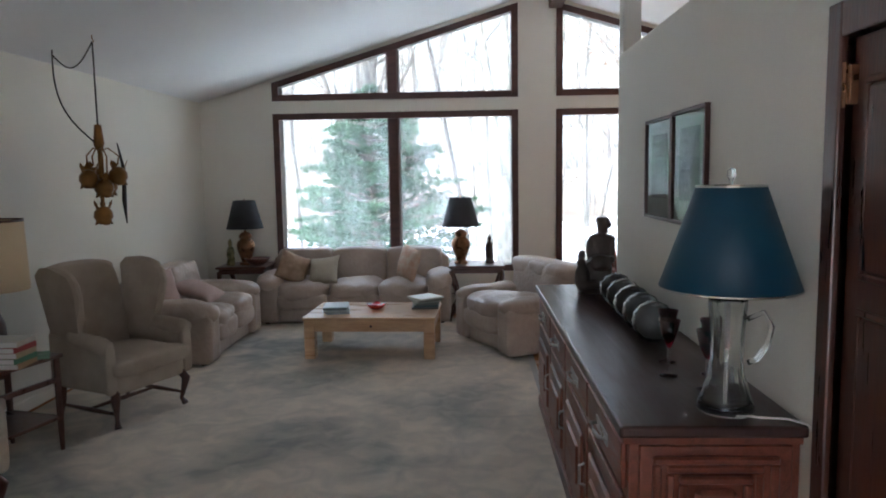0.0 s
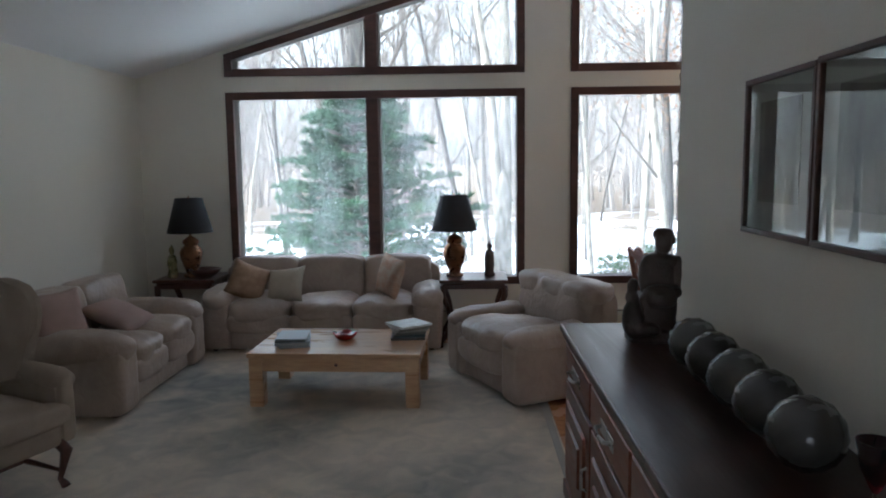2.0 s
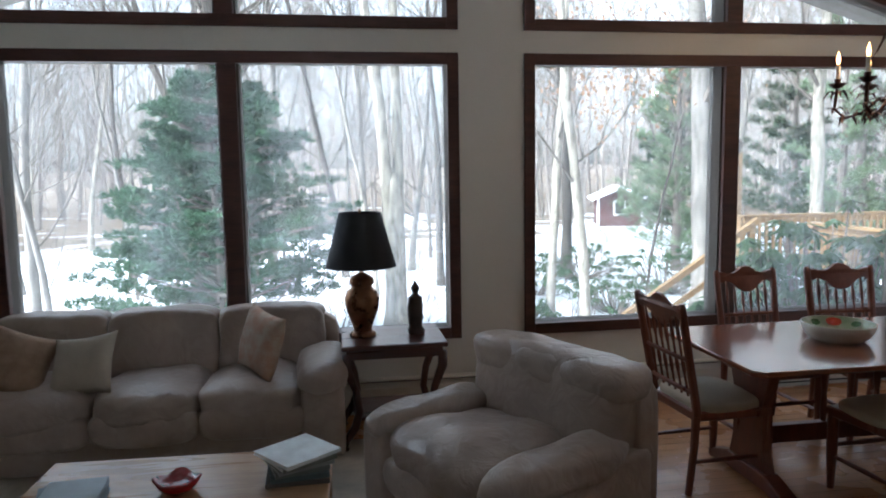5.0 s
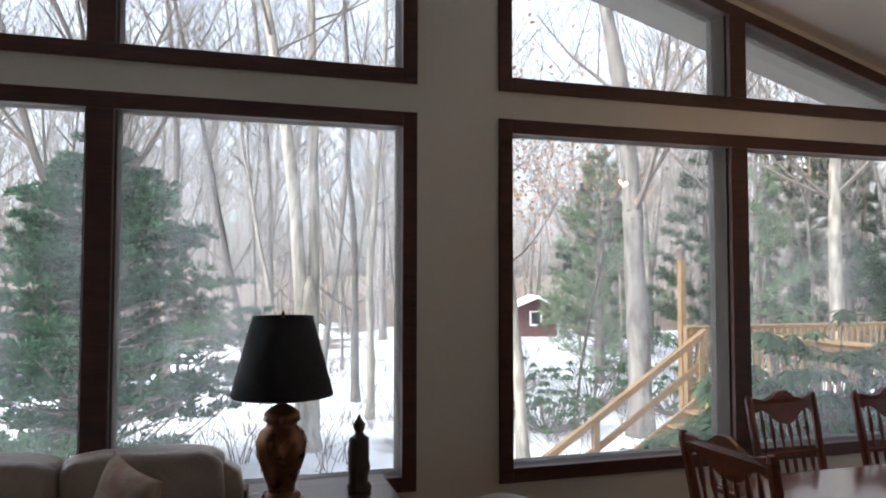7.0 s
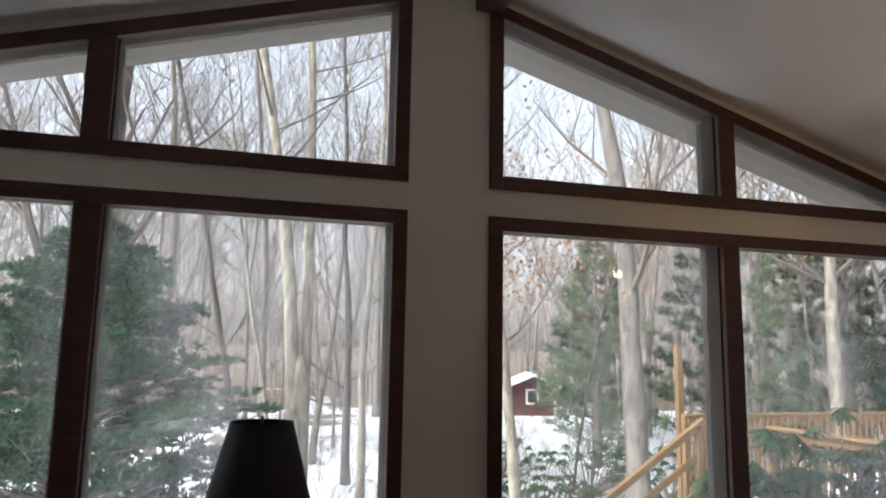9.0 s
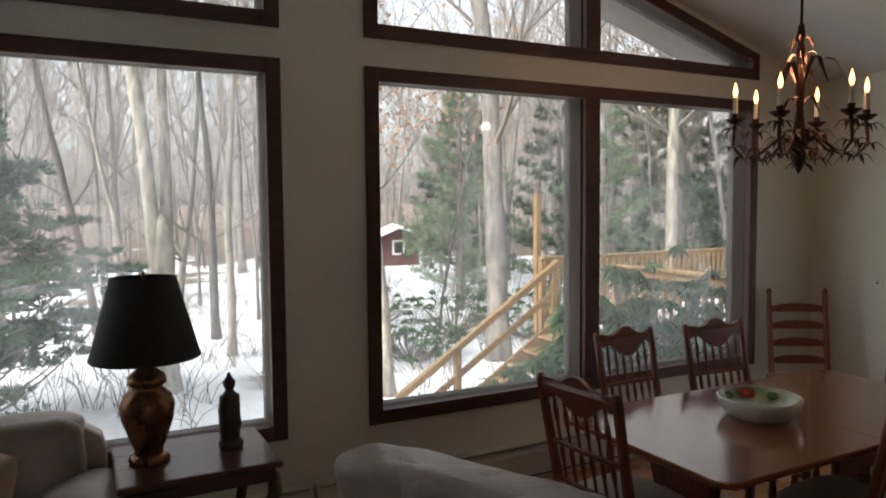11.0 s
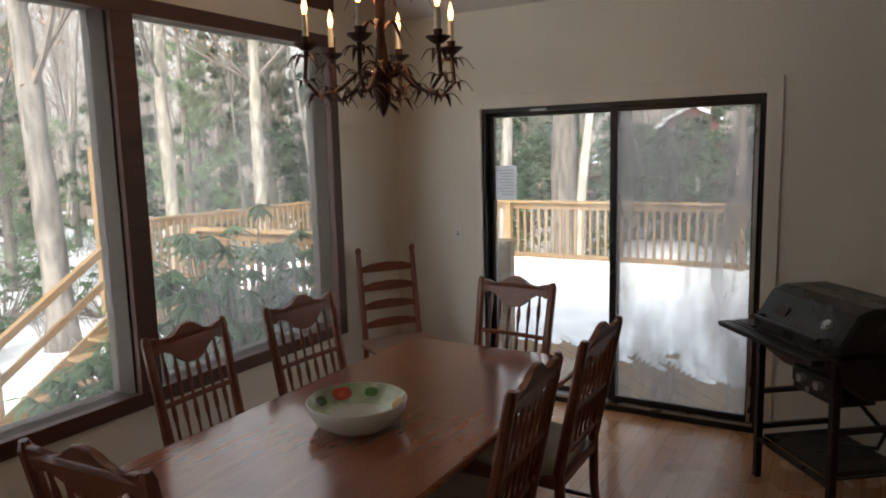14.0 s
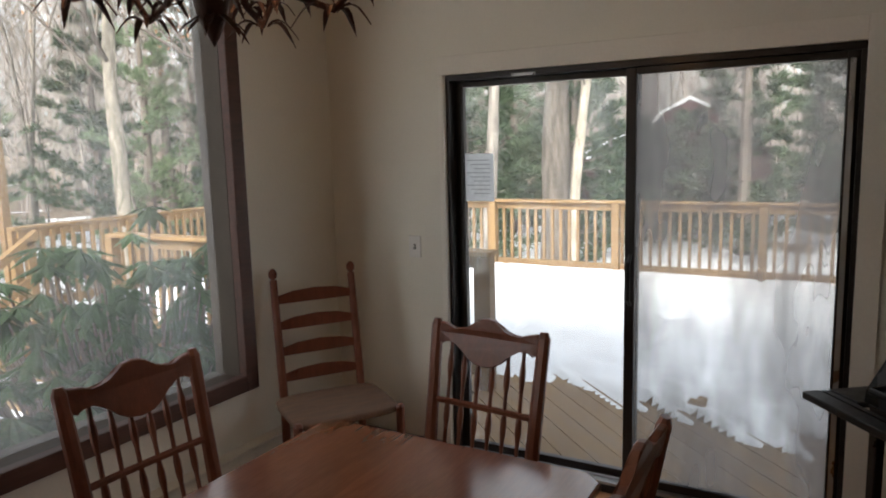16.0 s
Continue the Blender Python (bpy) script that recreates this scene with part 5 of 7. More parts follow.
def coffee_table():
    t = thing("coffee_table", "square-legged knotty pine coffee table on the rug", "coffee table", pose(-0.655, 7.83, 0.014, 0, 0, -2))
    w, d, h = 1.24, 0.80, 0.395
    part("tabletop", one_box(-w / 2, w / 2, -d / 2, d / 2, h - 0.035, h, 0.006), M_PINE, t)
    for a in (0, 1):
        y = -d / 2 + 0.02 if a == 0 else d / 2 - 0.05
        ap = part("apron", one_box(-w / 2 + 0.1, w / 2 - 0.1, y, y + 0.03, h - 0.135, h - 0.036, 0.003, 1), M_PINE, t)
        if a == 0:
            part("knot", lathe([(0.013, 0), (0.011, 0.004), (0, 0.005)], 12), M_MAHOG, ap).matrix_basis = pose(0.02, y - 0.0005, h - 0.085, 90, 0, 0)
        x = -w / 2 + 0.02 if a == 0 else w / 2 - 0.05
        part("apron", one_box(x, x + 0.03, -d / 2 + 0.1, d / 2 - 0.1, h - 0.135, h - 0.036, 0.003, 1), M_PINE, t)
    for x in (-w / 2 + 0.01, w / 2 - 0.11):
        for y in (-d / 2 + 0.01, d / 2 - 0.11):
            part("leg", one_box(x, x + 0.1, y, y + 0.1, 0, h - 0.0355, 0.006), M_PINE, t)
    return t


coffee_table()
CT = 0.41


def book(name, label, x, y, z, w, d, h, rz, col, cat="book"):
    b = thing(name, label, cat, pose(x, y, z, 0, 0, rz), "books and magazines")
    M = surf("cover_" + str(len(bpy.data.materials)), col, 0.4, var=0.25, scale=12, fine=80, bump=0.03)
    part("page_block", one_box(-w / 2 + 0.004, w / 2 - 0.004, -d / 2 + 0.004, d / 2 - 0.004, 0.002, h - 0.002), M_PAPER, b)
    part("cover", one_box(-w / 2, w / 2, -d / 2, d / 2, h - 0.002, h), M, b)
    part("cover", one_box(-w / 2, w / 2, -d / 2, d / 2, 0, 0.002), M, b)
    part("spine", one_box(-w / 2, w / 2, -d / 2 - 0.002, -d / 2, 0, h), M, b)


rng = random.Random(8)
z = CT
for i in range(8):
    h = 0.006 + 0.005 * rng.random()
    book("magazine", "pale blue and grey magazine in a stack on the coffee table", -1.02 + rng.uniform(-0.015, 0.015), 7.75 + rng.uniform(-0.015, 0.015), z, 0.22, 0.29, h, 10 + rng.uniform(-6, 6), rng.choice([(0.35, 0.42, 0.46), (0.5, 0.55, 0.56), (0.12, 0.16, 0.18)]), "magazine")
    z += h + 0.0005
z = CT
for i, (w, d, h, rz, c) in enumerate(((0.26, 0.22, 0.018, 2, (0.10, 0.09, 0.08)), (0.24, 0.21, 0.022, 8, (0.08, 0.12, 0.13)), (0.23, 0.2, 0.02, 16, (0.16, 0.18, 0.17)), (0.24, 0.22, 0.014, 24, (0.3, 0.32, 0.3)), (0.25, 0.23, 0.02, 30, (0.2, 0.22, 0.2)), (0.27, 0.25, 0.016, 38, (0.70, 0.76, 0.78)))):
    book("book", "flat book in a stack on the coffee table", -0.17, 7.92, z, w, d, h, rz, c)
    z += h + 0.0005


def red_dish():
    bm = lathe([(0, 0.0), (0.05, 0.0), (0.075, 0.02), (0.09, 0.05), (0.08, 0.055), (0.06, 0.035), (0, 0.02)], 24)
    for v in bm.verts:
        a = math.atan2(v.co.y, v.co.x)
        k = 1 + (0.10 * math.cos(4 * a) if v.co.z > 0.03 else 0)
        v.co.x, v.co.y = v.co.x * k, v.co.y * k
        if v.co.z > 0.045:
            v.co.z += 0.008 * math.cos(4 * a)
    o = tagged(part("ashtray", bm, M_RED, None, "", True), "glossy red glass ashtray on the coffee table", "dish")
    o.matrix_basis = pose(-0.65, 7.86, CT)


red_dish()


def end_table(m, w, d, h):
    t = thing("end_table", "dark mahogany end table with scrolled legs and a shelf", "end table", m, "end tables")
    part("tabletop", one_box(-w / 2, w / 2, -d / 2, d / 2, h - 0.03, h, 0.01), M_MAHOG, t)
    part("apron", one_box(-w / 2 + 0.03, w / 2 - 0.03, -d / 2 + 0.03, d / 2 - 0.03, h - 0.09, h - 0.031), M_MAHOG, t)
    part("shelf", one_box(-w / 2 + 0.07, w / 2 - 0.07, -d / 2 + 0.07, d / 2 - 0.07, 0.17, 0.19, 0.004), M_MAHOG, t)
    for sx in (-1, 1):
        for sy in (-1, 1):
            x, y = sx * (w / 2 - 0.05), sy * (d / 2 - 0.05)
            pts = [(x + sx * 0.02, y, h - 0.06), (x + sx * 0.02, y, h - 0.15), (x - sx * 0.03, y, h - 0.28), (x - sx * 0.05, y, 0.24), (x - sx * 0.02, y, 0.14), (x + sx * 0.035, y, 0.06), (x + sx * 0.05, y, 0.02), (x + sx * 0.03, y, 0.0)]
            part("leg", tube(pts, [0.028, 0.03, 0.024, 0.024, 0.026, 0.022, 0.024, 0.02], 8), M_MAHOG_Z, t, "", True)


ETH = 0.651
end_table(pose(0.35, 9.34, 0.014), 0.64, 0.54, ETH)
end_table(pose(-2.43, 9.46, 0.014), 0.60, 0.54, ETH)


def jar_lamp(m):
    l = thing("table_lamp", "brass ginger-jar table lamp with a black shade", "table lamp", m, "brass jar lamps")
    part("foot", lathe([(0, 0), (0.085, 0), (0.09, 0.012), (0.08, 0.03), (0.065, 0.035), (0, 0.036)], 24), M_BRASS, l, "", True)
    part("jar", lathe([(0.06, 0.036), (0.062, 0.06), (0.085, 0.12), (0.112, 0.20), (0.118, 0.26), (0.10, 0.305), (0.072, 0.33), (0.068, 0.345), (0.085, 0.355), (0.08, 0.39), (0.05, 0.415), (0.02, 0.43), (0.012, 0.44), (0, 0.44)], 28), M_BRASS, l, "", True)
    part("neck", lathe([(0.011, 0.44), (0.011, 0.52), (0.018, 0.525), (0.018, 0.545), (0, 0.546)], 12), M_BRASS, l)
    part("shade", lathe([(0.232, 0.475), (0.233, 0.477), (0.138, 0.832), (0.136, 0.832), (0.230, 0.475)], 36), M_SHADE, l, "", True)
    part("trim", lathe([(0.2335, 0.47), (0.236, 0.475), (0.234, 0.482), (0.2315, 0.478)], 36), M_SHADE, l)
    part("spider", tube([(-0.137, 0, 0.825), (0, 0, 0.80), (0.137, 0, 0.825)], 0.003, 5), M_BRASS, l)
    part("finial", lathe([(0, 0.79), (0.008, 0.80), (0.004, 0.82), (0.009, 0.84), (0.006, 0.855), (0, 0.86)], 10), M_BRASS, l)
    part("harp", tube([(0.018, 0, 0.53), (0.06, 0, 0.60), (0.06, 0, 0.72), (0, 0, 0.80), (-0.06, 0, 0.72), (-0.06, 0, 0.60), (-0.018, 0, 0.53)], 0.003, 5), M_BRASS, l)


jar_lamp(pose(0.17, 9.35, ETH + 0.014) @ Matrix.Scale(0.935, 4))
jar_lamp(pose(-2.43, 9.44, ETH + 0.014) @ Matrix.Scale(0.93, 4))


def figurine(label, prof, m, n=10, sx=1.0, sy=0.8, seed=1, ma=None):
    bm = lathe(prof, n, None, (0, 0, 0), sx, sy)
    bmesh.ops.subdivide_edges(bm, edges=bm.edges, cuts=1)
    for v in bm.verts:
        v.co += Vector((v.co.x, v.co.y, 0)) * 0.25 * noise.noise(v.co * 22 + Vector((seed, 0, 0)))
    o = tagged(part("figurine", bm, ma or M_STATUE, None, "", True), label, "figurine", "figurines")
    o.matrix_basis = m
    return o


figurine("slender dark carved figurine with a crown", [(0, 0), (0.062, 0), (0.062, 0.03), (0.05, 0.05), (0.055, 0.12), (0.058, 0.2), (0.05, 0.27), (0.03, 0.285), (0.022, 0.3), (0.032, 0.32), (0.036, 0.345), (0.028, 0.35), (0.012, 0.37), (0.008, 0.385), (0, 0.39)], pose(0.505, 9.35, ETH + 0.014) @ Matrix.Scale(0.87, 4))
M_GREENF = surf("green_gold_glaze", (0.12, 0.14, 0.06), 0.3, 0.1, var=0.5, scale=20, fine=60, bump=0.2, other=(0.35, 0.25, 0.1))
figurine("green and gold glazed figurine beside the lamp", [(0, 0), (0.05, 0), (0.052, 0.03), (0.045, 0.09), (0.05, 0.15), (0.04, 0.21), (0.022, 0.23), (0.028, 0.26), (0.024, 0.29), (0.01, 0.31), (0, 0.33)], pose(-2.60, 9.38, ETH + 0.014), seed=3, ma=M_GREENF)
dish = tagged(part("wooden_bowl", lathe([(0, 0), (0.06, 0), (0.12, 0.04), (0.155, 0.085), (0.148, 0.09), (0.11, 0.05), (0, 0.02)], 28), M_MAHOG, None, "", True), "dark turned wooden bowl on the end table", "bowl")
dish.matrix_basis = pose(-2.27, 9.36, ETH + 0.014)


def wing_chair(m):
    """Front towards -y, seat centred on the origin."""
    c = thing("wing_chair", "oatmeal tweed wing chair with dark cabriole legs", "wing chair", m, "wing chairs")
    part("seat_frame", cushion(0, 0.0, 0.315, 0.70, 0.66, 0.15, 8, 9, 0.003, 1), M_TWEED, c, "", True)
    part("seat_cushion", cushion(0, -0.07, 0.44, 0.57, 0.62, 0.14, 5, 11, 0.006, 2, None, None, 0.03), M_TWEED, c, "", True)
    part("cushion_front", cushion(0, -0.30, 0.435, 0.70, 0.17, 0.13, 4.5, 9, 0.005, 6), M_TWEED, c, "", True)
    lean = Matrix.Translation((0, 0.22, 0.4)) @ Matrix.Rotation(radians(-12), 4, "X") @ Matrix.Translation((0, -0.22, -0.4))
    part("backrest", cushion(0, 0.29, 0.78, 0.60, 0.15, 0.78, 6, 12, 0.006, 3, None, lean, 0), M_TWEED, c, "", True)
    part("crest", cushion(0, 0.31, 1.115, 0.64, 0.13, 0.12, 2.6, 11, 0.004, 8, None, lean, 0.02), M_TWEED, c, "", True)
    # side view of a wing: it rises from the arm, bows forward and rolls over at the top
    outline = [(0.30, 0.50), (0.02, 0.58), (-0.005, 0.64), (0.0, 0.70), (-0.035, 0.78), (-0.075, 0.88), (-0.085, 0.97), (-0.06, 1.06), (0.0, 1.125), (0.09, 1.155), (0.22, 1.16), (0.34, 1.15), (0.40, 1.10)]
    for s in (-1, 1):
        bm = prism(bm_new(), outline, s * 0.315 - 0.034, s * 0.315 + 0.034, "x", 0.022)
        for v in bm.verts:
            up = max(0.0, v.co.z - 0.55)
            v.co.x += s * (0.10 * up + 0.16 * max(0.0, 0.1 - v.co.y) * min(1.0, up * 3))
        part("wing", bm, M_TWEED, c)
        pts = [(s * (0.365 - 0.003 * i), -0.31 + 0.06 * i, 0.605 + 0.006 * i) for i in range(8)]
        part("arm_roll", tube(pts, [0.052, 0.066, 0.066, 0.064, 0.06, 0.056, 0.052, 0.045], 14), M_TWEED, c, "", True)
        part("arm_panel", prism(bm_new(), [(-0.29, 0.27), (0.32, 0.27), (0.32, 0.66), (-0.24, 0.62), (-0.29, 0.57)], s * 0.345 - 0.034, s * 0.345 + 0.034, "x", 0.018), M_TWEED, c)
        part("arm_front", cushion(s * 0.352, -0.30, 0.44, 0.085, 0.05, 0.36, 5, 8, 0.002, 4), M_TWEED, c, "", True)
        for fy, back in ((-0.28, 0), (0.28, 1)):
            x = s * 0.30
            if back:
                pts, rr = [(x, fy, 0.27), (x, fy + 0.02, 0.12), (x, fy + 0.06, 0.0)], [0.022, 0.02, 0.017]
            else:
                pts, rr = [(x, fy, 0.27), (x + s * 0.028, fy - 0.03, 0.21), (x + s * 0.012, fy - 0.015, 0.12), (x, fy, 0.05), (x + s * 0.012, fy - 0.018, 0.018), (x + s * 0.015, fy - 0.025, 0.0)], [0.033, 0.035, 0.021, 0.016, 0.023, 0.027]
            part("leg", tube(pts, rr, 8), M_MAHOG_Z, c, "", True)
        part("stretcher", tube([(s * 0.30, -0.28, 0.1), (s * 0.30, 0.0, 0.1), (s * 0.30, 0.3, 0.1)], [0.011, 0.018, 0.011], 8), M_MAHOG_Z, c)
    part("cross_stretcher", tube([(-0.30, 0.02, 0.1), (0, 0.02, 0.1), (0.30, 0.02, 0.1)], [0.011, 0.018, 0.011], 8), M_MAHOG_Z, c)
    return c


wc = wing_chair(pose(-2.28, 6.04, 0.014, 0, 0, 66) @ Matrix.Scale(0.95, 4))
copy_thing(wc, pose(-2.36, 4.05, 0.014, 0, 0, 90))


def side_table():
    t = thing("side_table", "dark wooden side table with a lower shelf holding books", "side table", pose(-2.58, 5.12, 0.014, 0, 0, -15))
    w, d, h = 0.47, 0.54, 0.62
    part("tabletop", one_box(-w / 2, w / 2, -d / 2, d / 2, h - 0.025, h, 0.006), M_MAHOG, t)
    part("shelf", one_box(-w / 2 + 0.02, w / 2 - 0.02, -d / 2 + 0.02, d / 2 - 0.02, 0.2, 0.222, 0.004), M_MAHOG, t)
    for s in (-1, 1):
        part("rail", one_box(s * (w / 2 - 0.035) - 0.012, s * (w / 2 - 0.035) + 0.012, -d / 2 + 0.05, d / 2 - 0.05, 0.44, 0.47), M_MAHOG, t)
        for q in (-1, 1):
            x, y = s * (w / 2 - 0.03), q * (d / 2 - 0.03)
            part("leg", tube([(x, y, h - 0.026), (x, y, 0.3), (x, y, 0.12), (x, y, 0.0)], [0.02, 0.022, 0.018, 0.013], 8), M_MAHOG_Z, t)


side_table()
z = 0.634
for i, (c, rz) in enumerate((((0.30, 0.16, 0.07), 4), ((0.05, 0.16, 0.09), -3), ((0.42, 0.34, 0.2), 2), ((0.30, 0.03, 0.03), -2), ((0.5, 0.48, 0.42), 5))):
    book("book", "thick worn book stacked on the side table", -2.45, 5.02, z, 0.2, 0.25, 0.032, rz + 90, c)
    z += 0.0325
book("magazine", "green magazine lying on the side table", -2.42, 5.23, 0.634, 0.18, 0.2, 0.006, 30, (0.12, 0.25, 0.16), "magazine")


def cream_lamp(m):
    l = thing("table_lamp", "table lamp with a tall cream drum shade and dark carved base", "table lamp", m)
    part("base", lathe([(0, 0), (0.08, 0), (0.08, 0.03), (0.045, 0.05), (0.06, 0.12), (0.05, 0.22), (0.03, 0.27), (0.01, 0.29), (0.01, 0.42), (0, 0.42)], 20), M_STATUE, l, "", True)
    part("shade", lathe([(0.20, 0.42), (0.202, 0.42), (0.19, 0.84), (0.188, 0.84), (0.198, 0.422)], 32), M_CREAM, l, "", True)
    part("trim", lathe([(0.1895, 0.835), (0.193, 0.835), (0.192, 0.85), (0.1885, 0.85)], 32), M_MAHOG, l)
    part("spider", tube([(-0.188, 0, 0.83), (0, 0, 0.82), (0.188, 0, 0.83)], 0.003, 5), M_BRASS, l)
    part("stem", tube([(0, 0, 0.42), (0, 0, 0.82)], 0.005, 6), M_BRASS, l)


cream_lamp(pose(-2.62, 5.20, 0.634))


def swag_lamp():
    """Gilt tulip lamps on a chain, swagged from two ceiling hooks."""
    x, y, zt = -2.53, 6.38, ceil_z(-2.53)
    l = thing("swag_lamp", "antique gold tulip swag lamp hanging on a chain", "hanging lamp", pose(x, y, zt))
    part("hook", tube([(0, 0, 0.0), (0, 0, -0.03), (0.012, 0, -0.045), (0, 0, -0.06)], 0.004, 6), M_GOLD, l)
    hook2 = (-0.33, 0.03, ceil_z(x - 0.33) - zt)
    part("hook", tube([hook2, (hook2[0], hook2[1], hook2[2] - 0.05)], 0.004, 6), M_GOLD, l)
    part("chain", tube([(0, 0, -0.05), (0, 0, -0.67)], 0.0065, 5), M_IRON, l)
    sw = [Vector((0, 0, -0.05)).lerp(Vector(hook2) + Vector((0, 0, -0.04)), k / 10) + Vector((0, 0, -0.14 * math.sin(math.pi * k / 10))) for k in range(11)]
    part("chain", tube(sw, 0.006, 5), M_IRON, l)
    lo = [Vector(hook2).lerp(Vector((-0.01, -0.03, -0.8)), k / 10) + Vector((-0.07 * math.sin(math.pi * k / 10), -0.05 * math.sin(math.pi * k / 10), -0.06 * math.sin(math.pi * k / 10))) for k in range(11)]
    part("chain", tube(lo, 0.006, 5), M_IRON, l)
    part("body", lathe([(0, -0.66), (0.025, -0.665), (0.03, -0.72), (0.04, -0.80), (0.03, -0.84), (0.014, -0.86), (0.014, -1.25), (0.02, -1.3), (0, -1.31)], 14), M_GOLD, l, "", True)
    cup = [(0.012, 0.0), (0.04, -0.01), (0.066, -0.045), (0.07, -0.085), (0.055, -0.11), (0.064, -0.135), (0.058, -0.135), (0.05, -0.108), (0.062, -0.08), (0.055, -0.045), (0.03, -0.018), (0.0, -0.008)]
    for i, (a, r, z) in enumerate(((20, 0.12, -0.98), (140, 0.13, -0.98), (250, 0.11, -1.0), (80, 0.07, -1.06), (310, 0.08, -1.07), (0, 0.0, -1.28))):
        cx, cy = r * math.cos(radians(a)), r * math.sin(radians(a))
        if r:
            arm = part("arm", tube([(0, 0, -0.86), (cx * 0.5, cy * 0.5, -0.84), (cx * 1.1, cy * 1.1, -0.9), (cx, cy, z + 0.01)], 0.006, 6), M_GOLD, l)
        bm = lathe(cup, 12, None, (cx, cy, z))
        for v in bm.verts:
            if v.co.z < z - 0.12:
                v.co.z += 0.016 * math.cos(4 * math.atan2(v.co.y - cy, v.co.x - cx))
        part("tulip", bm, M_GOLD, l, "", True)
        for k in range(3):
            an = radians(a + k * 120)
            part("leaf", prism(bm_new(), [(0, 0.03), (0.02, 0.0), (0.012, -0.05), (0, -0.075), (-0.012, -0.05), (-0.02, 0.0)], -0.002, 0.002, "y"), M_GOLD, l).matrix_basis = pose(cx + 0.06 * math.cos(an), cy + 0.06 * math.sin(an), z + 0.02, 20, 0, math.degrees(an) + 90)
    part("tassel", tube([(0.1, 0.08, -0.80), (0.13, 0.1, -1.0), (0.12, 0.1, -1.25), (0.13, 0.1, -1.42)], [0.005, 0.014, 0.018, 0.004], 7), M_IRON, l)


swag_lamp()


def sideboard():
    s = thing("sideboard", "long reddish-brown sideboard with carved panel doors and pewter pulls", "sideboard", pose(0, 0, 0))
    x0, x1, y0, y1, h = 0.76, 1.338, 3.29, 6.16, 0.905
    part("body", one_box(x0 + 0.03, x1, y0 + 0.03, y1 - 0.03, 0.09, h - 0.04, 0.003), M_SIDE, s)
    part("plinth", one_box(x0 + 0.01, x1, y0 + 0.01, y1 - 0.01, 0.0, 0.09, 0.006), M_SIDE, s)
    part("worktop", one_box(x0 - 0.01, x1 + 0.005, y0 - 0.02, y1 + 0.01, h - 0.04, h, 0.01), M_SIDETOP, s)
    part("moulding", one_box(x0 + 0.005, x1, y0 + 0.005, y1 - 0.005, h - 0.07, h - 0.041, 0.006), M_SIDE, s)
    n = 4
    w = (y1 - y0 - 0.1) / n
    for i in range(n):
        a = y0 + 0.05 + i * w
        dr = part("drawer", one_box(x0 + 0.012, x0 + 0.031, a + 0.015, a + w - 0.015, 0.66, 0.82, 0.005, 1), M_SIDE, s)
        part("handle", tube([(x0 + 0.012, a + w / 2 - 0.09, 0.74), (x0 - 0.015, a + w / 2 - 0.075, 0.742), (x0 - 0.02, a + w / 2, 0.735), (x0 - 0.015, a + w / 2 + 0.075, 0.742), (x0 + 0.012, a + w / 2 + 0.09, 0.74)], 0.008, 7), M_STEEL, dr, "pewter drawer pull")
        part("backplate", one_box(x0 + 0.008, x0 + 0.012, a + w / 2 - 0.11, a + w / 2 + 0.11, 0.715, 0.765, 0.0015, 1), M_STEEL, dr)
        dm = part("door", one_box(x0 + 0.014, x0 + 0.031, a + 0.015, a + w - 0.015, 0.12, 0.635, 0.004, 1), M_SIDE, s)
        part("panel", one_box(x0 + 0.0, x0 + 0.02, a + 0.09, a + w - 0.09, 0.2, 0.555, 0.012, 1), M_SIDE, dm)
        part("panel_centre", one_box(x0 - 0.01, x0 + 0.01, a + 0.17, a + w - 0.17, 0.28, 0.475, 0.01, 1), M_SIDE, dm)
        part("handle", tube([(x0 + 0.012, a + 0.05, 0.44), (x0 - 0.012, a + 0.05, 0.43), (x0 - 0.012, a + 0.05, 0.35), (x0 + 0.012, a + 0.05, 0.34)], 0.007, 7), M_STEEL, dm, "pewter door pull")
    # end panel: nested raised frames
    end = part("end_panel", one_box(x0 + 0.06, x1 - 0.03, y0 + 0.012, y0 + 0.031, 0.14, 0.83, 0.004, 1), M_SIDE, s)
    for z0, z1 in ((0.50, 0.79), (0.18, 0.46)):
        for k, (inset, proud) in enumerate(((0.0, 0.022), (0.045, 0.010), (0.085, 0.026))):
            a, b, c, e = x0 + 0.10 + inset, x1 - 0.075 - inset, z0 - 0.01 + inset * 0.75, z1 + 0.01 - inset * 0.75
            bm = bm_new()
            for q in ((a, b, c, c + 0.028), (a, b, e - 0.028, e), (a, a + 0.028, c + 0.028, e - 0.028), (b - 0.028, b, c + 0.028, e - 0.028)):
                box(bm, q[0], q[1], y0 + 0.012 - proud, y0 + 0.013, q[2], q[3], 0.007, 1)
            part("moulding", bm, M_SIDE, end)
        part("panel_centre", one_box(x0 + 0.235, x1 - 0.21, y0 - 0.018, y0 + 0.013, z0 + 0.10, z1 - 0.10, 0.014, 1), M_SIDE, end)


sideboard()
SB = 0.905


M_CUT = clear_glass("cut_glass", (0.93, 0.95, 0.93), 0.02)
M_EDGING = surf("pale_gilt_edging", (0.55, 0.50, 0.42), 0.35, 0.8, var=0.15)


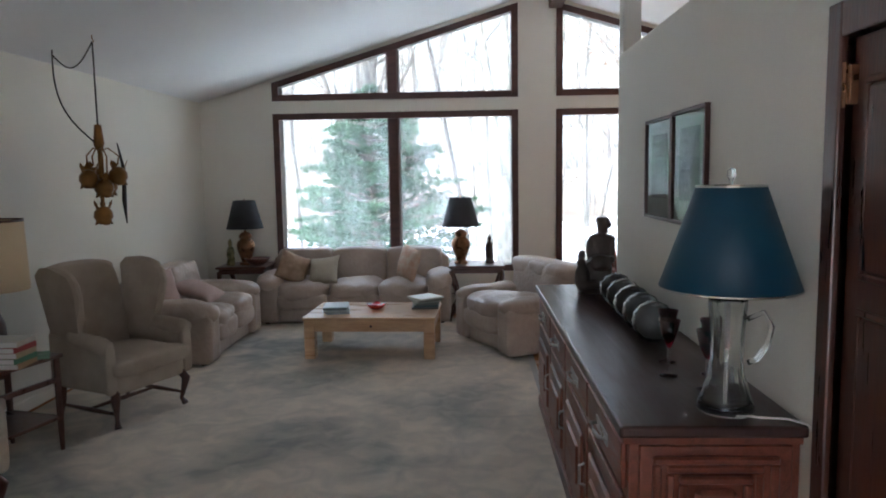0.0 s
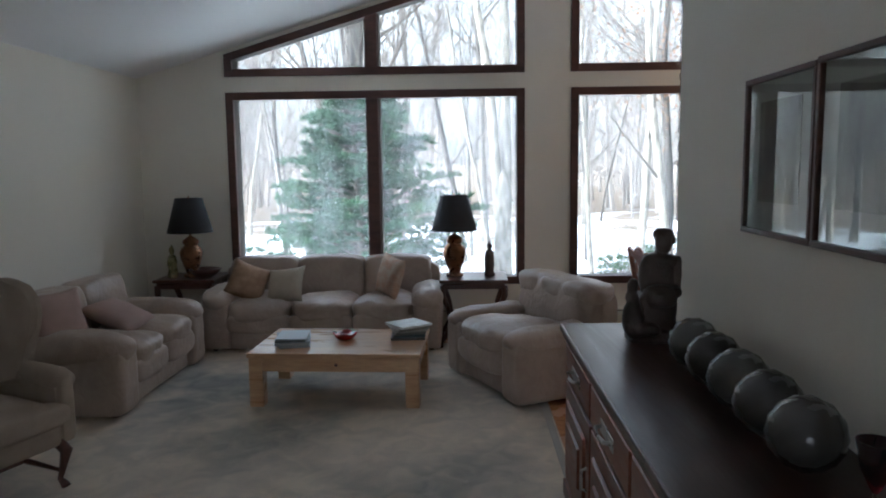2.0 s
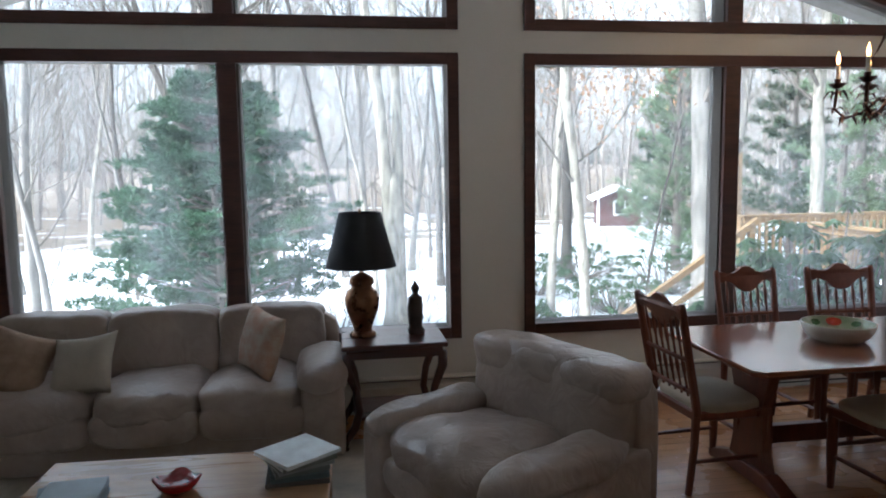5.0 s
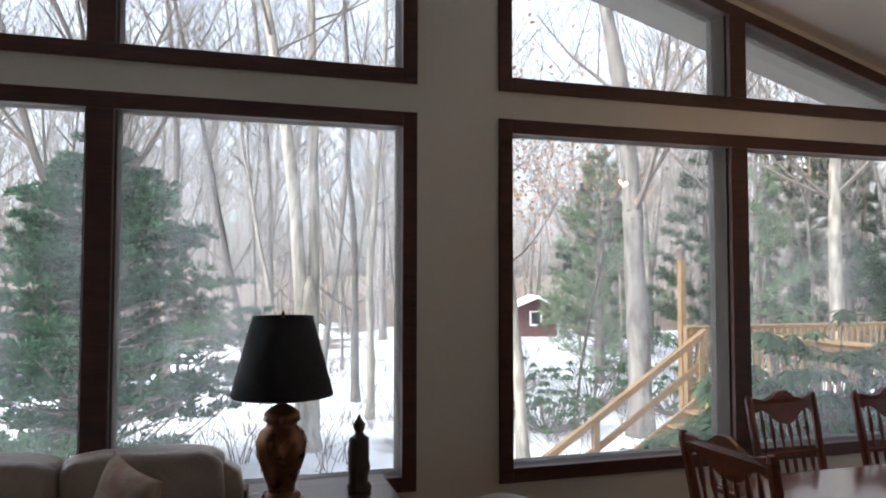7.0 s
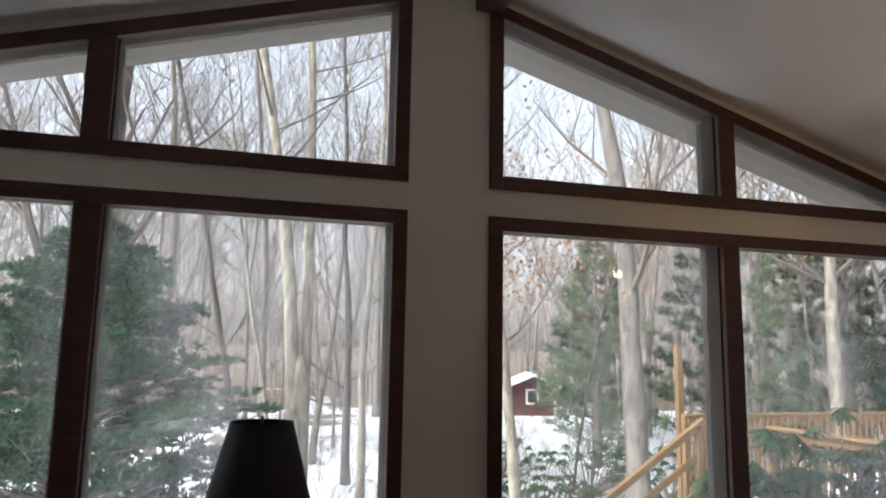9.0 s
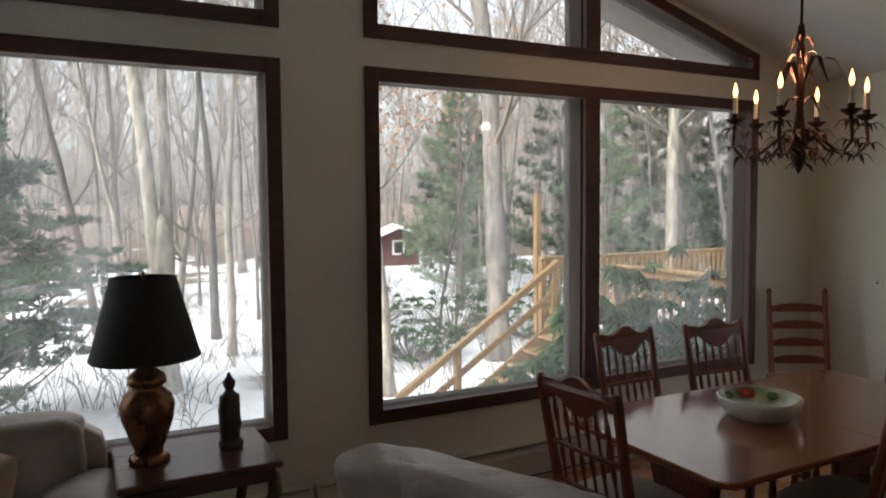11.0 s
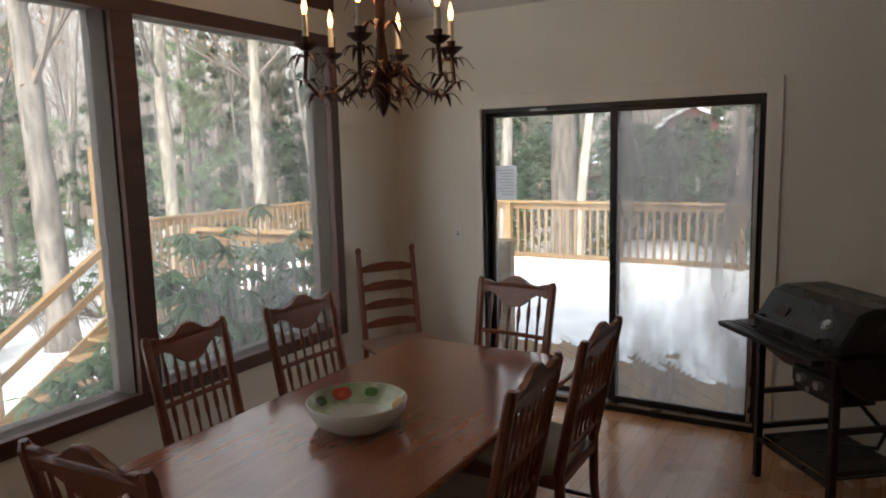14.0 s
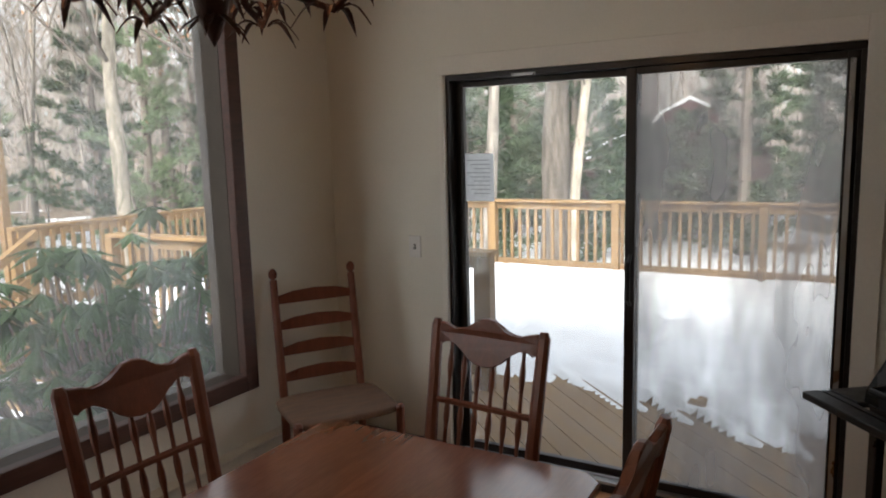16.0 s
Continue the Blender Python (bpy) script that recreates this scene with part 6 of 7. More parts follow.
def teal_lamp():
    l = thing("table_lamp", "glass jug table lamp with a teal shade on the sideboard", "table lamp", pose(1.135, 3.43, SB) @ Matrix.Scale(1.05, 4))
    jug = lathe([(0, 0.0), (0.083, 0.0), (0.088, 0.012), (0.085, 0.035), (0.075, 0.05), (0.066, 0.085), (0.054, 0.12), (0.048, 0.18), (0.050, 0.24), (0.054, 0.31), (0.060, 0.36), (0.064, 0.375), (0.060, 0.375), (0.054, 0.355), (0.048, 0.31), (0.044, 0.24), (0.042, 0.18), (0.047, 0.12), (0.058, 0.085), (0.072, 0.04), (0.072, 0.02), (0, 0.014)], 48)
    for v in jug.verts:
        # cut flutes and a band of stars on the outside
        q = math.hypot(v.co.x, v.co.y)
        if q > 0.045 and 0.05 < v.co.z < 0.36:
            a = math.atan2(v.co.y, v.co.x)
            k = 1 + 0.035 * math.cos(12 * a + 9 * math.sin(v.co.z * 40))
            v.co.x, v.co.y = v.co.x * k, v.co.y * k
    part("jug", jug, M_CUT, l, "clear cut-glass jug", True)
    part("handle", tube([(0.055, -0.015, 0.30), (0.10, -0.03, 0.325), (0.125, -0.035, 0.28), (0.115, -0.03, 0.22), (0.085, -0.02, 0.17), (0.06, -0.015, 0.16)], 0.009, 8), M_GLASS, l, "", True)
    part("tube", tube([(0, 0, 0.015), (0, 0, 0.47)], 0.008, 8), M_ALU, l)
    part("cap", lathe([(0, 0.372), (0.06, 0.372), (0.06, 0.384), (0.02, 0.39), (0, 0.39)], 20), M_BRASS, l)
    part("shade", lathe([(0.212, 0.40), (0.2135, 0.401), (0.1045, 0.717), (0.103, 0.717), (0.2105, 0.401)], 48), M_TEAL, l, "", True)
    part("trim", lathe([(0.2125, 0.397), (0.2148, 0.399), (0.2138, 0.404), (0.2115, 0.401)], 48), M_EDGING, l, "gold edging")
    part("trim", lathe([(0.1025, 0.715), (0.105, 0.715), (0.1055, 0.722), (0.1025, 0.722)], 40), M_EDGING, l)
    part("spider", tube([(-0.103, 0, 0.715), (0, 0, 0.72), (0.103, 0, 0.715)], 0.003, 5), M_BRASS, l)
    part("finial", lathe([(0, 0.72), (0.006, 0.725), (0.006, 0.735), (0.014, 0.75), (0.012, 0.77), (0, 0.775)], 12), M_GLASS, l)
    part("stem", tube([(0, 0, 0.47), (0, 0, 0.721)], 0.004, 6), M_BRASS, l)
    cord = thing("power_cord", "white power cord hanging off the sideboard", "cord", pose(1.095, 3.46, SB))
    part("wire", tube([(0.05, -0.09, 0.006), (0.12, -0.12, 0.006), (0.2, -0.14, 0.008), (0.245, -0.19, 0.006), (0.252, -0.215, -0.02), (0.25, -0.222, -0.3), (0.245, -0.222, -0.8)], 0.004, 6), M_PLASTIC, cord)


teal_lamp()


def goblet(m, label="ruby glass goblet with a clear stem"):
    g = thing("goblet", label, "goblet", m, "ruby goblets")
    part("bowl", lathe([(0.006, 0.115), (0.012, 0.125), (0.03, 0.165), (0.042, 0.225), (0.040, 0.225), (0.028, 0.168), (0, 0.13)], 20), M_RUBY, g, "", True)
    part("stem", lathe([(0.006, 0.008), (0.0045, 0.04), (0.006, 0.08), (0.005, 0.114)], 10), M_GLASS, g, "", True)
    part("foot", lathe([(0, 0), (0.036, 0), (0.036, 0.003), (0.007, 0.009), (0, 0.009)], 20), M_PINKG, g, "", True)
    return g


g1 = goblet(pose(1.06, 3.84, SB))
copy_thing(g1, pose(1.11, 4.04, SB))
copy_thing(g1, pose(1.15, 3.66, SB))
copy_thing(g1, pose(1.225, 3.85, SB))

for i in range(5):
    r = 0.099
    bm = lathe([(r * math.sin(math.pi * k / 16), -r * math.cos(math.pi * k / 16)) for k in range(17)], 28)
    for v in bm.verts:
        rr = 1 + 0.02 * math.cos(14 * math.atan2(v.co.y, v.co.x))
        v.co.x, v.co.y = v.co.x * rr, v.co.y * rr
    o = tagged(part("glass_globe", bm, M_BALL, None, "", True), "smoked ribbed glass globe on the sideboard", "globe", "row of glass globes")
    o.matrix_basis = pose(1.165 - 0.005 * i, 5.36 - 0.238 * i, SB + r - 0.001, 90, 0, 0)


def statue():
    """A seated woman with a child at her knee, kept to plain masses, in one mesh."""
    bm = bm_new()
    blobs = ((0.0, 0.0, 0.025, 0.235, 0.20, 0.06, 7), (0.015, 0.01, 0.12, 0.20, 0.18, 0.20, 4), (0.03, -0.03, 0.20, 0.16, 0.15, 0.10, 3),
             (0.035, 0.025, 0.275, 0.135, 0.10, 0.17, 3), (0.04, 0.025, 0.345, 0.185, 0.085, 0.065, 2.6), (0.045, 0.02, 0.385, 0.05, 0.055, 0.07, 2.2),
             (0.05, 0.005, 0.43, 0.082, 0.10, 0.105, 2.2), (0.055, 0.025, 0.458, 0.105, 0.11, 0.07, 2.1), (0.095, 0.045, 0.435, 0.06, 0.055, 0.055, 2.0),
             (0.125, 0.015, 0.28, 0.045, 0.055, 0.17, 2.6), (-0.04, 0.01, 0.275, 0.045, 0.055, 0.17, 2.6), (0.105, -0.035, 0.215, 0.05, 0.10, 0.045, 2.3), (-0.02, -0.04, 0.205, 0.05, 0.11, 0.045, 2.3),
             (-0.108, -0.075, 0.105, 0.09, 0.09, 0.17, 3), (-0.113, -0.075, 0.195, 0.07, 0.06, 0.06, 2.4), (-0.112, -0.075, 0.248, 0.05, 0.052, 0.065, 2.2), (-0.05, -0.09, 0.06, 0.15, 0.08, 0.05, 3))
    for i, (x, y, z, a, b, c, e) in enumerate(blobs):
        cushion(x, y, z, a, b, c, e, 7, 0.010, i, bm, None, 0, 18)
    o = tagged(part("statue", bm, M_STATUE, None, "", True), "dark weathered bronze statue of seated figures on the sideboard", "statue")
    o.matrix_basis = pose(1.12, 5.815, SB - 0.002) @ Matrix.Diagonal((0.92, 0.82, 1.05, 1.0))
    fuse = o.modifiers.new("fuse", "REMESH")
    fuse.mode, fuse.voxel_size, fuse.use_smooth_shade = "VOXEL", 0.0065, True


statue()


M_MOUNT = surf("aged_mount_board", (0.34, 0.325, 0.30), 0.85, var=0.1, scale=5, fine=150, bump=0.05)


def picture(y0, y1, z0, z1):
    p = thing("framed_picture", "grey woodland print in a thin dark frame under glass", "picture", pose(HALL_X0, (y0 + y1) / 2, (z0 + z1) / 2, 0, 0, 90), "framed pictures")
    w, h, t, d = (y1 - y0) / 2, (z1 - z0) / 2, 0.02, 0.026
    for a, b, c, e in ((-w, w, -h, -h + t), (-w, w, h - t, h), (-w, -w + t, -h + t, h - t), (w - t, w, -h + t, h - t)):
        part("frame", one_box(a, b, 0.001, d, c, e, 0.003, 1), M_TRIM, p)
    part("mount", one_box(-w + t, w - t, 0.002, 0.008, -h + t, h - t), M_MOUNT, p)
    part("print", one_box(-w + t + 0.09, w - t - 0.09, 0.0085, 0.0105, -h + t + 0.1, h - t - 0.07), M_PRINT, p)
    g = part("glass", one_box(-w + t, w - t, 0.015, 0.017, -h + t, h - t), M_PICGLASS, p)


picture(4.81, 5.343, 1.443, 2.005)
picture(4.276, 4.805, 1.443, 2.012)

# chain that hangs from the beam beside the partition
ch = thing("hanging_chain", "dark iron link chain hanging beside the partition", "chain", pose(1.42, 6.44, 0))
V, F = [], []
ring = [(0.014 * math.cos(a), 0, 0.027 * math.sin(a)) for a in [2 * math.pi * k / 10 for k in range(11)]]
first = part("link", tube(ring, 0.0035, 5), M_IRON, ch)
z = ceil_z(1.5) - 0.02
k = 0
while z > 1.38:
    mm = pose(0, 0, z, 0, 0, 90 * (k % 2) + 20)
    if k == 0:
        first.matrix_basis = mm
    else:
        again(first, mm)
    z -= 0.046
    k += 1
part("hook", tube([(0, 0, z + 0.04), (0.0, 0, z + 0.0), (0.02, 0, z - 0.03), (0, 0, z - 0.05), (-0.015, 0, z - 0.035)], 0.004, 6), M_IRON, ch)
part("knot", cushion(0, 0, 1.79, 0.03, 0.03, 0.05, 2.4, 5, 0.004, 3), M_STEEL, ch, "", True)

# ---- dining room ----
def dining_table():
    t = thing("dining_table", "reddish cherry trestle dining table with a satin top", "dining table", pose(2.865, 8.345, 0))
    w, d, h = 1.92, 0.97, 0.745
    c = 0.05
    top = prism(bm_new(), [(-w / 2 + c, -d / 2), (w / 2 - c, -d / 2), (w / 2, -d / 2 + c), (w / 2, d / 2 - c), (w / 2 - c, d / 2), (-w / 2 + c, d / 2), (-w / 2, d / 2 - c), (-w / 2, -d / 2 + c)], h - 0.028, h, "z", 0.006)
    part("tabletop", top, M_CHERRY, t)
    part("leaf_joint", one_box(-0.0008, 0.0008, -d / 2 + 0.01, d / 2 - 0.01, h + 0.0002, h + 0.0006), M_MAHOG, t)
    part("apron", one_box(-w / 2 + 0.22, w / 2 - 0.22, -0.3, 0.3, h - 0.085, h - 0.029, 0.004, 1), M_CHERRY, t)
    for s in (-1, 1):
        x = s * 0.66
        part("pedestal", prism(bm_new(), [(-0.17, 0.1), (0.17, 0.1), (0.13, 0.2), (0.12, 0.45), (0.2, h - 0.09), (-0.2, h - 0.09), (-0.12, 0.45), (-0.13, 0.2)], x - 0.03, x + 0.03, "x", 0.006), M_CHAIRW, t)
        part("foot", prism(bm_new(), [(-0.36, 0.0), (-0.24, 0.0), (-0.2, 0.025), (0.2, 0.025), (0.24, 0.0), (0.36, 0.0), (0.36, 0.04), (0.18, 0.1), (-0.18, 0.1), (-0.36, 0.04)], x - 0.045, x + 0.045, "x", 0.006), M_CHAIRW, t)
    part("stretcher", one_box(-0.63, 0.63, -0.025, 0.025, 0.20, 0.30, 0.006), M_CHAIRW, t)
    for x in (-0.24, -0.08, 0.08, 0.24):
        part("spindle", lathe([(0.014, 0.30), (0.02, 0.36), (0.013, 0.45), (0.022, 0.55), (0.014, h - 0.086)], 8, None, (x, 0, 0)), M_CHAIRW, t)


dining_table()


def dining_chair(m):
    """Back at y = 0.2, front towards -y."""
    c = thing("dining_chair", "reddish oak dining chair with carved crest, spindles and cream seat", "dining chair", m, "chairs round the dining table")
    def back_y(z):
        return 0.20 + max(0, z - 0.45) * 0.20
    for s in (-1, 1):
        x = s * 0.19
        part("post", tube([(x * 0.93, 0.23, 0.0), (x * 0.95, 0.205, 0.25), (x * 0.97, back_y(0.45), 0.45), (x, back_y(0.75), 0.75), (x * 1.03, back_y(0.97), 0.97), (x * 1.03, back_y(0.99), 0.992)], [0.018, 0.02, 0.023, 0.021, 0.02, 0.012], 8), M_CHAIRW, c)
        part("front_leg", lathe([(0.016, 0), (0.018, 0.05), (0.024, 0.2), (0.026, 0.36), (0.026, 0.41)], 10, None, (s * 0.19, -0.19, 0)), M_CHAIRW, c)
        part("side_stretcher", tube([(s * 0.185, -0.19, 0.17), (s * 0.18, 0.0, 0.17), (s * 0.178, 0.21, 0.17)], [0.009, 0.013, 0.009], 7), M_CHAIRW, c)
    part("front_stretcher", tube([(-0.19, -0.19, 0.23), (0, -0.19, 0.23), (0.19, -0.19, 0.23)], [0.009, 0.014, 0.009], 7), M_CHAIRW, c)
    # carved crest, leaned with the back
    half = [(0.0, 1.015), (0.028, 1.010), (0.052, 0.988), (0.07, 0.978), (0.092, 0.966), (0.12, 0.962), (0.15, 0.978), (0.178, 0.982), (0.185, 0.95), (0.182, 0.915), (0.165, 0.905), (0.15, 0.922), (0.12, 0.922), (0.09, 0.898), (0.062, 0.868), (0.036, 0.852), (0.0, 0.846)]
    out = half + [(-x, z) for x, z in half[-2:0:-1]]
    bm = prism(bm_new(), out, -0.012, 0.012, "y", 0.004)
    for v in bm.verts:
        v.co.y += back_y(v.co.z) + 0.01 * (v.co.x / 0.19) ** 2 - 0.008
    part("crest_rail", bm, M_CHAIRW, c)
    for z, r in ((0.70, 0.013), (0.53, 0.014)):
        part("cross_rail", tube([(-0.185, back_y(z), z), (-0.06, back_y(z) + 0.006, z), (0.06, back_y(z) + 0.006, z), (0.185, back_y(z), z)], r, 6), M_CHAIRW, c)
    for i in range(6):
        x = -0.132 + i * 0.0528
        ztop = 0.87 + 0.05 * min(1, abs(x) / 0.13)
        pts, rr = [], []
        for k in range(13):
            z = 0.50 + (ztop - 0.50) * k / 12
            pts.append((x, back_y(z) + 0.002, z))
            rr.append(0.0065 + (0.004 if k in (4, 5, 9, 10) else 0.0))
        part("spindle", tube(pts, rr, 6), M_CHAIRW, c)
    part("seat_frame", prism(bm_new(), [(-0.215, -0.215), (0.215, -0.215), (0.195, 0.215), (-0.195, 0.215)], 0.385, 0.435, "z", 0.008), M_CHAIRW, c)
    part("seat", cushion(0, -0.005, 0.445, 0.415, 0.40, 0.07, 4.5, 8, 0.004, 5, None, None, 0.018), M_SEATF, c, "", True)
    return c


WIDER = Matrix.Diagonal((1.07, 1.0, 1.01, 1.0))
dc = dining_chair(pose(2.74, 8.995, 0, 0, 0, 2) @ WIDER)
for m in (pose(3.335, 8.90, 0, 0, 0, -3.4), pose(3.95, 8.45, 0, 0, 0, -95), pose(3.42, 7.974, 0, 0, 0, 180), pose(2.78, 7.996, 0, 0, 0, 183), pose(2.0, 8.45, 0, 0, 0, 94)):
    copy_thing(dc, m @ WIDER)


def ladder_chair():
    c = thing("ladder_back_chair", "dark ladder-back chair with a woven rush seat in the corner", "chair", pose(4.575, 9.40, 0, 0, 0, -33) @ Matrix.Diagonal((1.12, 1.0, 0.98, 1.0)))
    M_RUSH = surf("woven_rush", (0.22, 0.13, 0.085), 0.9, var=0.25, scale=10, fine=90, bump=0.6, stretch=(1, 4, 1))
    for s in (-1, 1):
        x = s * 0.18
        part("post", tube([(x, 0.2, 0), (x, 0.2, 0.45), (x, 0.25, 0.8), (x, 0.285, 1.05)], [0.018, 0.019, 0.018, 0.016], 8), M_CHAIRW, c)
        part("finial", lathe([(0.008, 1.05), (0.018, 1.065), (0.02, 1.085), (0.01, 1.105), (0, 1.11)], 10, None, (x, 0.285, 0)), M_CHAIRW, c)
        part("front_leg", lathe([(0.016, 0), (0.019, 0.2), (0.02, 0.46), (0.012, 0.475), (0, 0.476)], 8, None, (s * 0.22, -0.2, 0)), M_CHAIRW, c)
        part("side_rung", tube([(s * 0.22, -0.2, 0.2), (s * 0.2, 0.2, 0.2)], 0.011, 6), M_CHAIRW, c)
    part("front_rung", tube([(-0.22, -0.2, 0.26), (0.22, -0.2, 0.26)], 0.011, 6), M_CHAIRW, c)
    for z in (0.56, 0.69, 0.82, 0.95):
        y = 0.2 + (z - 0.45) * 0.14
        bm = prism(bm_new(), [(-0.17, z - 0.022), (0.17, z - 0.022), (0.17, z + 0.018), (0.1, z + 0.038), (0, z + 0.046), (-0.1, z + 0.038), (-0.17, z + 0.018)], y - 0.006, y + 0.006, "y", 0.002)
        part("slat", bm, M_CHAIRW, c)
    part("seat", cushion(0, 0.0, 0.45, 0.46, 0.43, 0.045, 6, 8, 0.004, 4), M_RUSH, c, "", True)


ladder_chair()


def fruit_bowl():
    b = thing("serving_bowl", "large white glazed bowl painted with fruit on the table", "bowl", pose(2.70, 8.36, 0.745))
    M_CER = surf("cream_glaze", (0.66, 0.64, 0.55), 0.18, var=0.06, scale=6, fine=60, bump=0.02, coat=0.5)
    part("bowl", lathe([(0, 0.0), (0.125, 0.0), (0.132, 0.006), (0.158, 0.026), (0.176, 0.056), (0.186, 0.092), (0.181, 0.096), (0.166, 0.07), (0.13, 0.04), (0.08, 0.028), (0, 0.026)], 40), M_CER, b, "", True)
    M_RIMG = surf("green_glaze", (0.42, 0.52, 0.30), 0.2, var=0.3, scale=12, fine=60, bump=0.02, coat=0.5, other=(0.62, 0.62, 0.45))
    part("painted_band", lathe([(0.178, 0.0945), (0.166, 0.0725), (0.132, 0.0425), (0.105, 0.0355)], 40), M_RIMG, b, "green glazed band inside", True)
    for a, col, s in ((60, (0.55, 0.05, 0.02), 0.04), (150, (0.60, 0.40, 0.06), 0.036), (230, (0.50, 0.06, 0.03), 0.034), (310, (0.58, 0.32, 0.05), 0.036), (100, (0.07, 0.16, 0.05), 0.03), (15, (0.08, 0.18, 0.05), 0.028), (190, (0.08, 0.17, 0.06), 0.03), (270, (0.07, 0.15, 0.05), 0.028)):
        M = surf("painted_fruit_" + str(a), col, 0.2, var=0.3, scale=25, fine=60, bump=0.0, coat=0.4)
        bm = bm_new()
        vs = []
        for k in range(14):
            u, v = s * math.cos(2 * math.pi * k / 14), 0.75 * s * math.sin(2 * math.pi * k / 14) * (1 + 0.15 * math.cos(4 * math.pi * k / 14))
            r = 0.148 + v * 0.8
            an = radians(a) + u / 0.15
            f = min(1, max(0, (r - 0.105) / (0.178 - 0.105)))
            zz = 0.0375 + 0.059 * f ** 1.35
            vs.append(bm.verts.new((r * math.cos(an), r * math.sin(an), zz + 0.001)))
        bm.faces.new(vs)
        part("painted_fruit", bm, M, b)


fruit_bowl()


def chandelier():
    cx, cy, LIFT = 3.08, 8.46, 0.085
    zt = ceil_z(3.08) - LIFT
    c = thing("chandelier", "rust-brown metal leaf chandelier with lit candle bulbs", "chandelier", pose(cx, cy, LIFT))
    rng = random.Random(3)
    part("canopy", lathe([(0, zt + 0.01), (0.055, zt - 0.02), (0.05, zt - 0.04), (0.015, zt - 0.06), (0, zt - 0.06)], 16), M_RUST, c, "", True)
    part("chain", tube([(0, 0, zt - 0.06), (0, 0, 2.50)], 0.007, 6), M_RUST, c)
    part("stem", lathe([(0, 2.52), (0.014, 2.5), (0.02, 2.46), (0.012, 2.42), (0.02, 2.38), (0.014, 2.3), (0.022, 2.2), (0.016, 2.1), (0.03, 1.98), (0.042, 1.90), (0.03, 1.84), (0.012, 1.80), (0, 1.78)], 14), M_RUST, c, "", True)

    def blades(V, F, p, n, ln, up, spread=1.0):
        for i in range(n):
            a = 2 * math.pi * i / n + rng.uniform(-0.3, 0.3)
            d = Vector((math.cos(a) * spread, math.sin(a) * spread, 0))
            w = Vector((-math.sin(a), math.cos(a), 0))
            q = ln * rng.uniform(0.75, 1.2)
            base = len(V)
            for k in range(6):
                f = k / 5
                pt = p + d * q * (0.15 + 0.85 * f) + Vector((0, 0, up * q * math.sin(min(1, f * 1.15) * math.pi * 0.8) * 0.9 - q * 0.55 * f * f))
                ww = 0.010 * math.sin(math.pi * min(0.98, 0.12 + 0.86 * f)) * (q / 0.1) ** 0.5
                V.extend([tuple(pt - w * ww), tuple(pt + w * ww), tuple(pt + Vector((0, 0, -0.004)))])
            for k in range(5):
                b = base + 3 * k
                F.extend([(b, b + 2, b + 5, b + 3), (b + 2, b + 1, b + 4, b + 5)])
    V, F = [], []
    for z, n, ln, up in ((2.42, 5, 0.08, 0.5), (2.34, 5, 0.09, 0.5), (2.22, 6, 0.19, 0.75), (2.12, 5, 0.13, 0.5), (1.98, 7, 0.11, 0.3), (1.91, 8, 0.10, 0.1), (1.85, 7, 0.08, -0.1)):
        blades(V, F, Vector((0, 0, z)), n, ln, up)
    part("foliage", (V, F), M_RUST, c)["kind"] = "stuff"
    for i in range(6):
        a = 2 * math.pi * i / 6 + 0.35
        d = Vector((math.cos(a), math.sin(a), 0))
        R = 0.295
        pts = [Vector((0, 0, 1.94)) + d * 0.03, Vector((0, 0, 1.96)) + d * 0.09, Vector((0, 0, 1.89)) + d * 0.17, Vector((0, 0, 1.865)) + d * 0.25, Vector((0, 0, 1.92)) + d * 0.305, Vector((0, 0, 2.03)) + d * R]
        arm = part("arm", tube(pts, [0.009, 0.008, 0.008, 0.008, 0.008, 0.01], 7), M_RUST, c, "", True)
        x, y = d.x * R, d.y * R
        part("drip_cup", lathe([(0, 2.03), (0.02, 2.035), (0.045, 2.055), (0.047, 2.06), (0.02, 2.052), (0.014, 2.06), (0.018, 2.085), (0.012, 2.085), (0, 2.06)], 12, None, (x, y, 0)), M_RUST, arm)
        part("candle", lathe([(0, 2.06), (0.0115, 2.06), (0.0115, 2.165), (0, 2.167)], 12, None, (x, y, 0)), M_CANDLE, arm, "ivory candle sleeve")
        part("bulb", lathe([(0, 2.166), (0.007, 2.168), (0.0115, 2.187), (0.0105, 2.202), (0.005, 2.225), (0, 2.242)], 12, None, (x, y, 0)), M_FLAME, arm, "lit flame-shaped bulb", True)
        V, F = [], []
        for p, n, ln in ((pts[2], 4, 0.07), (pts[3], 5, 0.085), (pts[4], 5, 0.08), (pts[5] - Vector((0, 0, 0.02)), 6, 0.085), (pts[1], 3, 0.07)):
            blades(V, F, p, n, ln, 0.25)
        part("foliage", (V, F), M_RUST, arm)["kind"] = "stuff"
    lamp = new("chandelier_light", bpy.data.lights.new("chandelier_light", "POINT"))
    lamp.data.energy, lamp.data.color, lamp.data.shadow_soft_size = 6.5, (1.0, 0.62, 0.32), 0.03
    lamp.location = (cx, cy, 2.33 + LIFT)


chandelier()


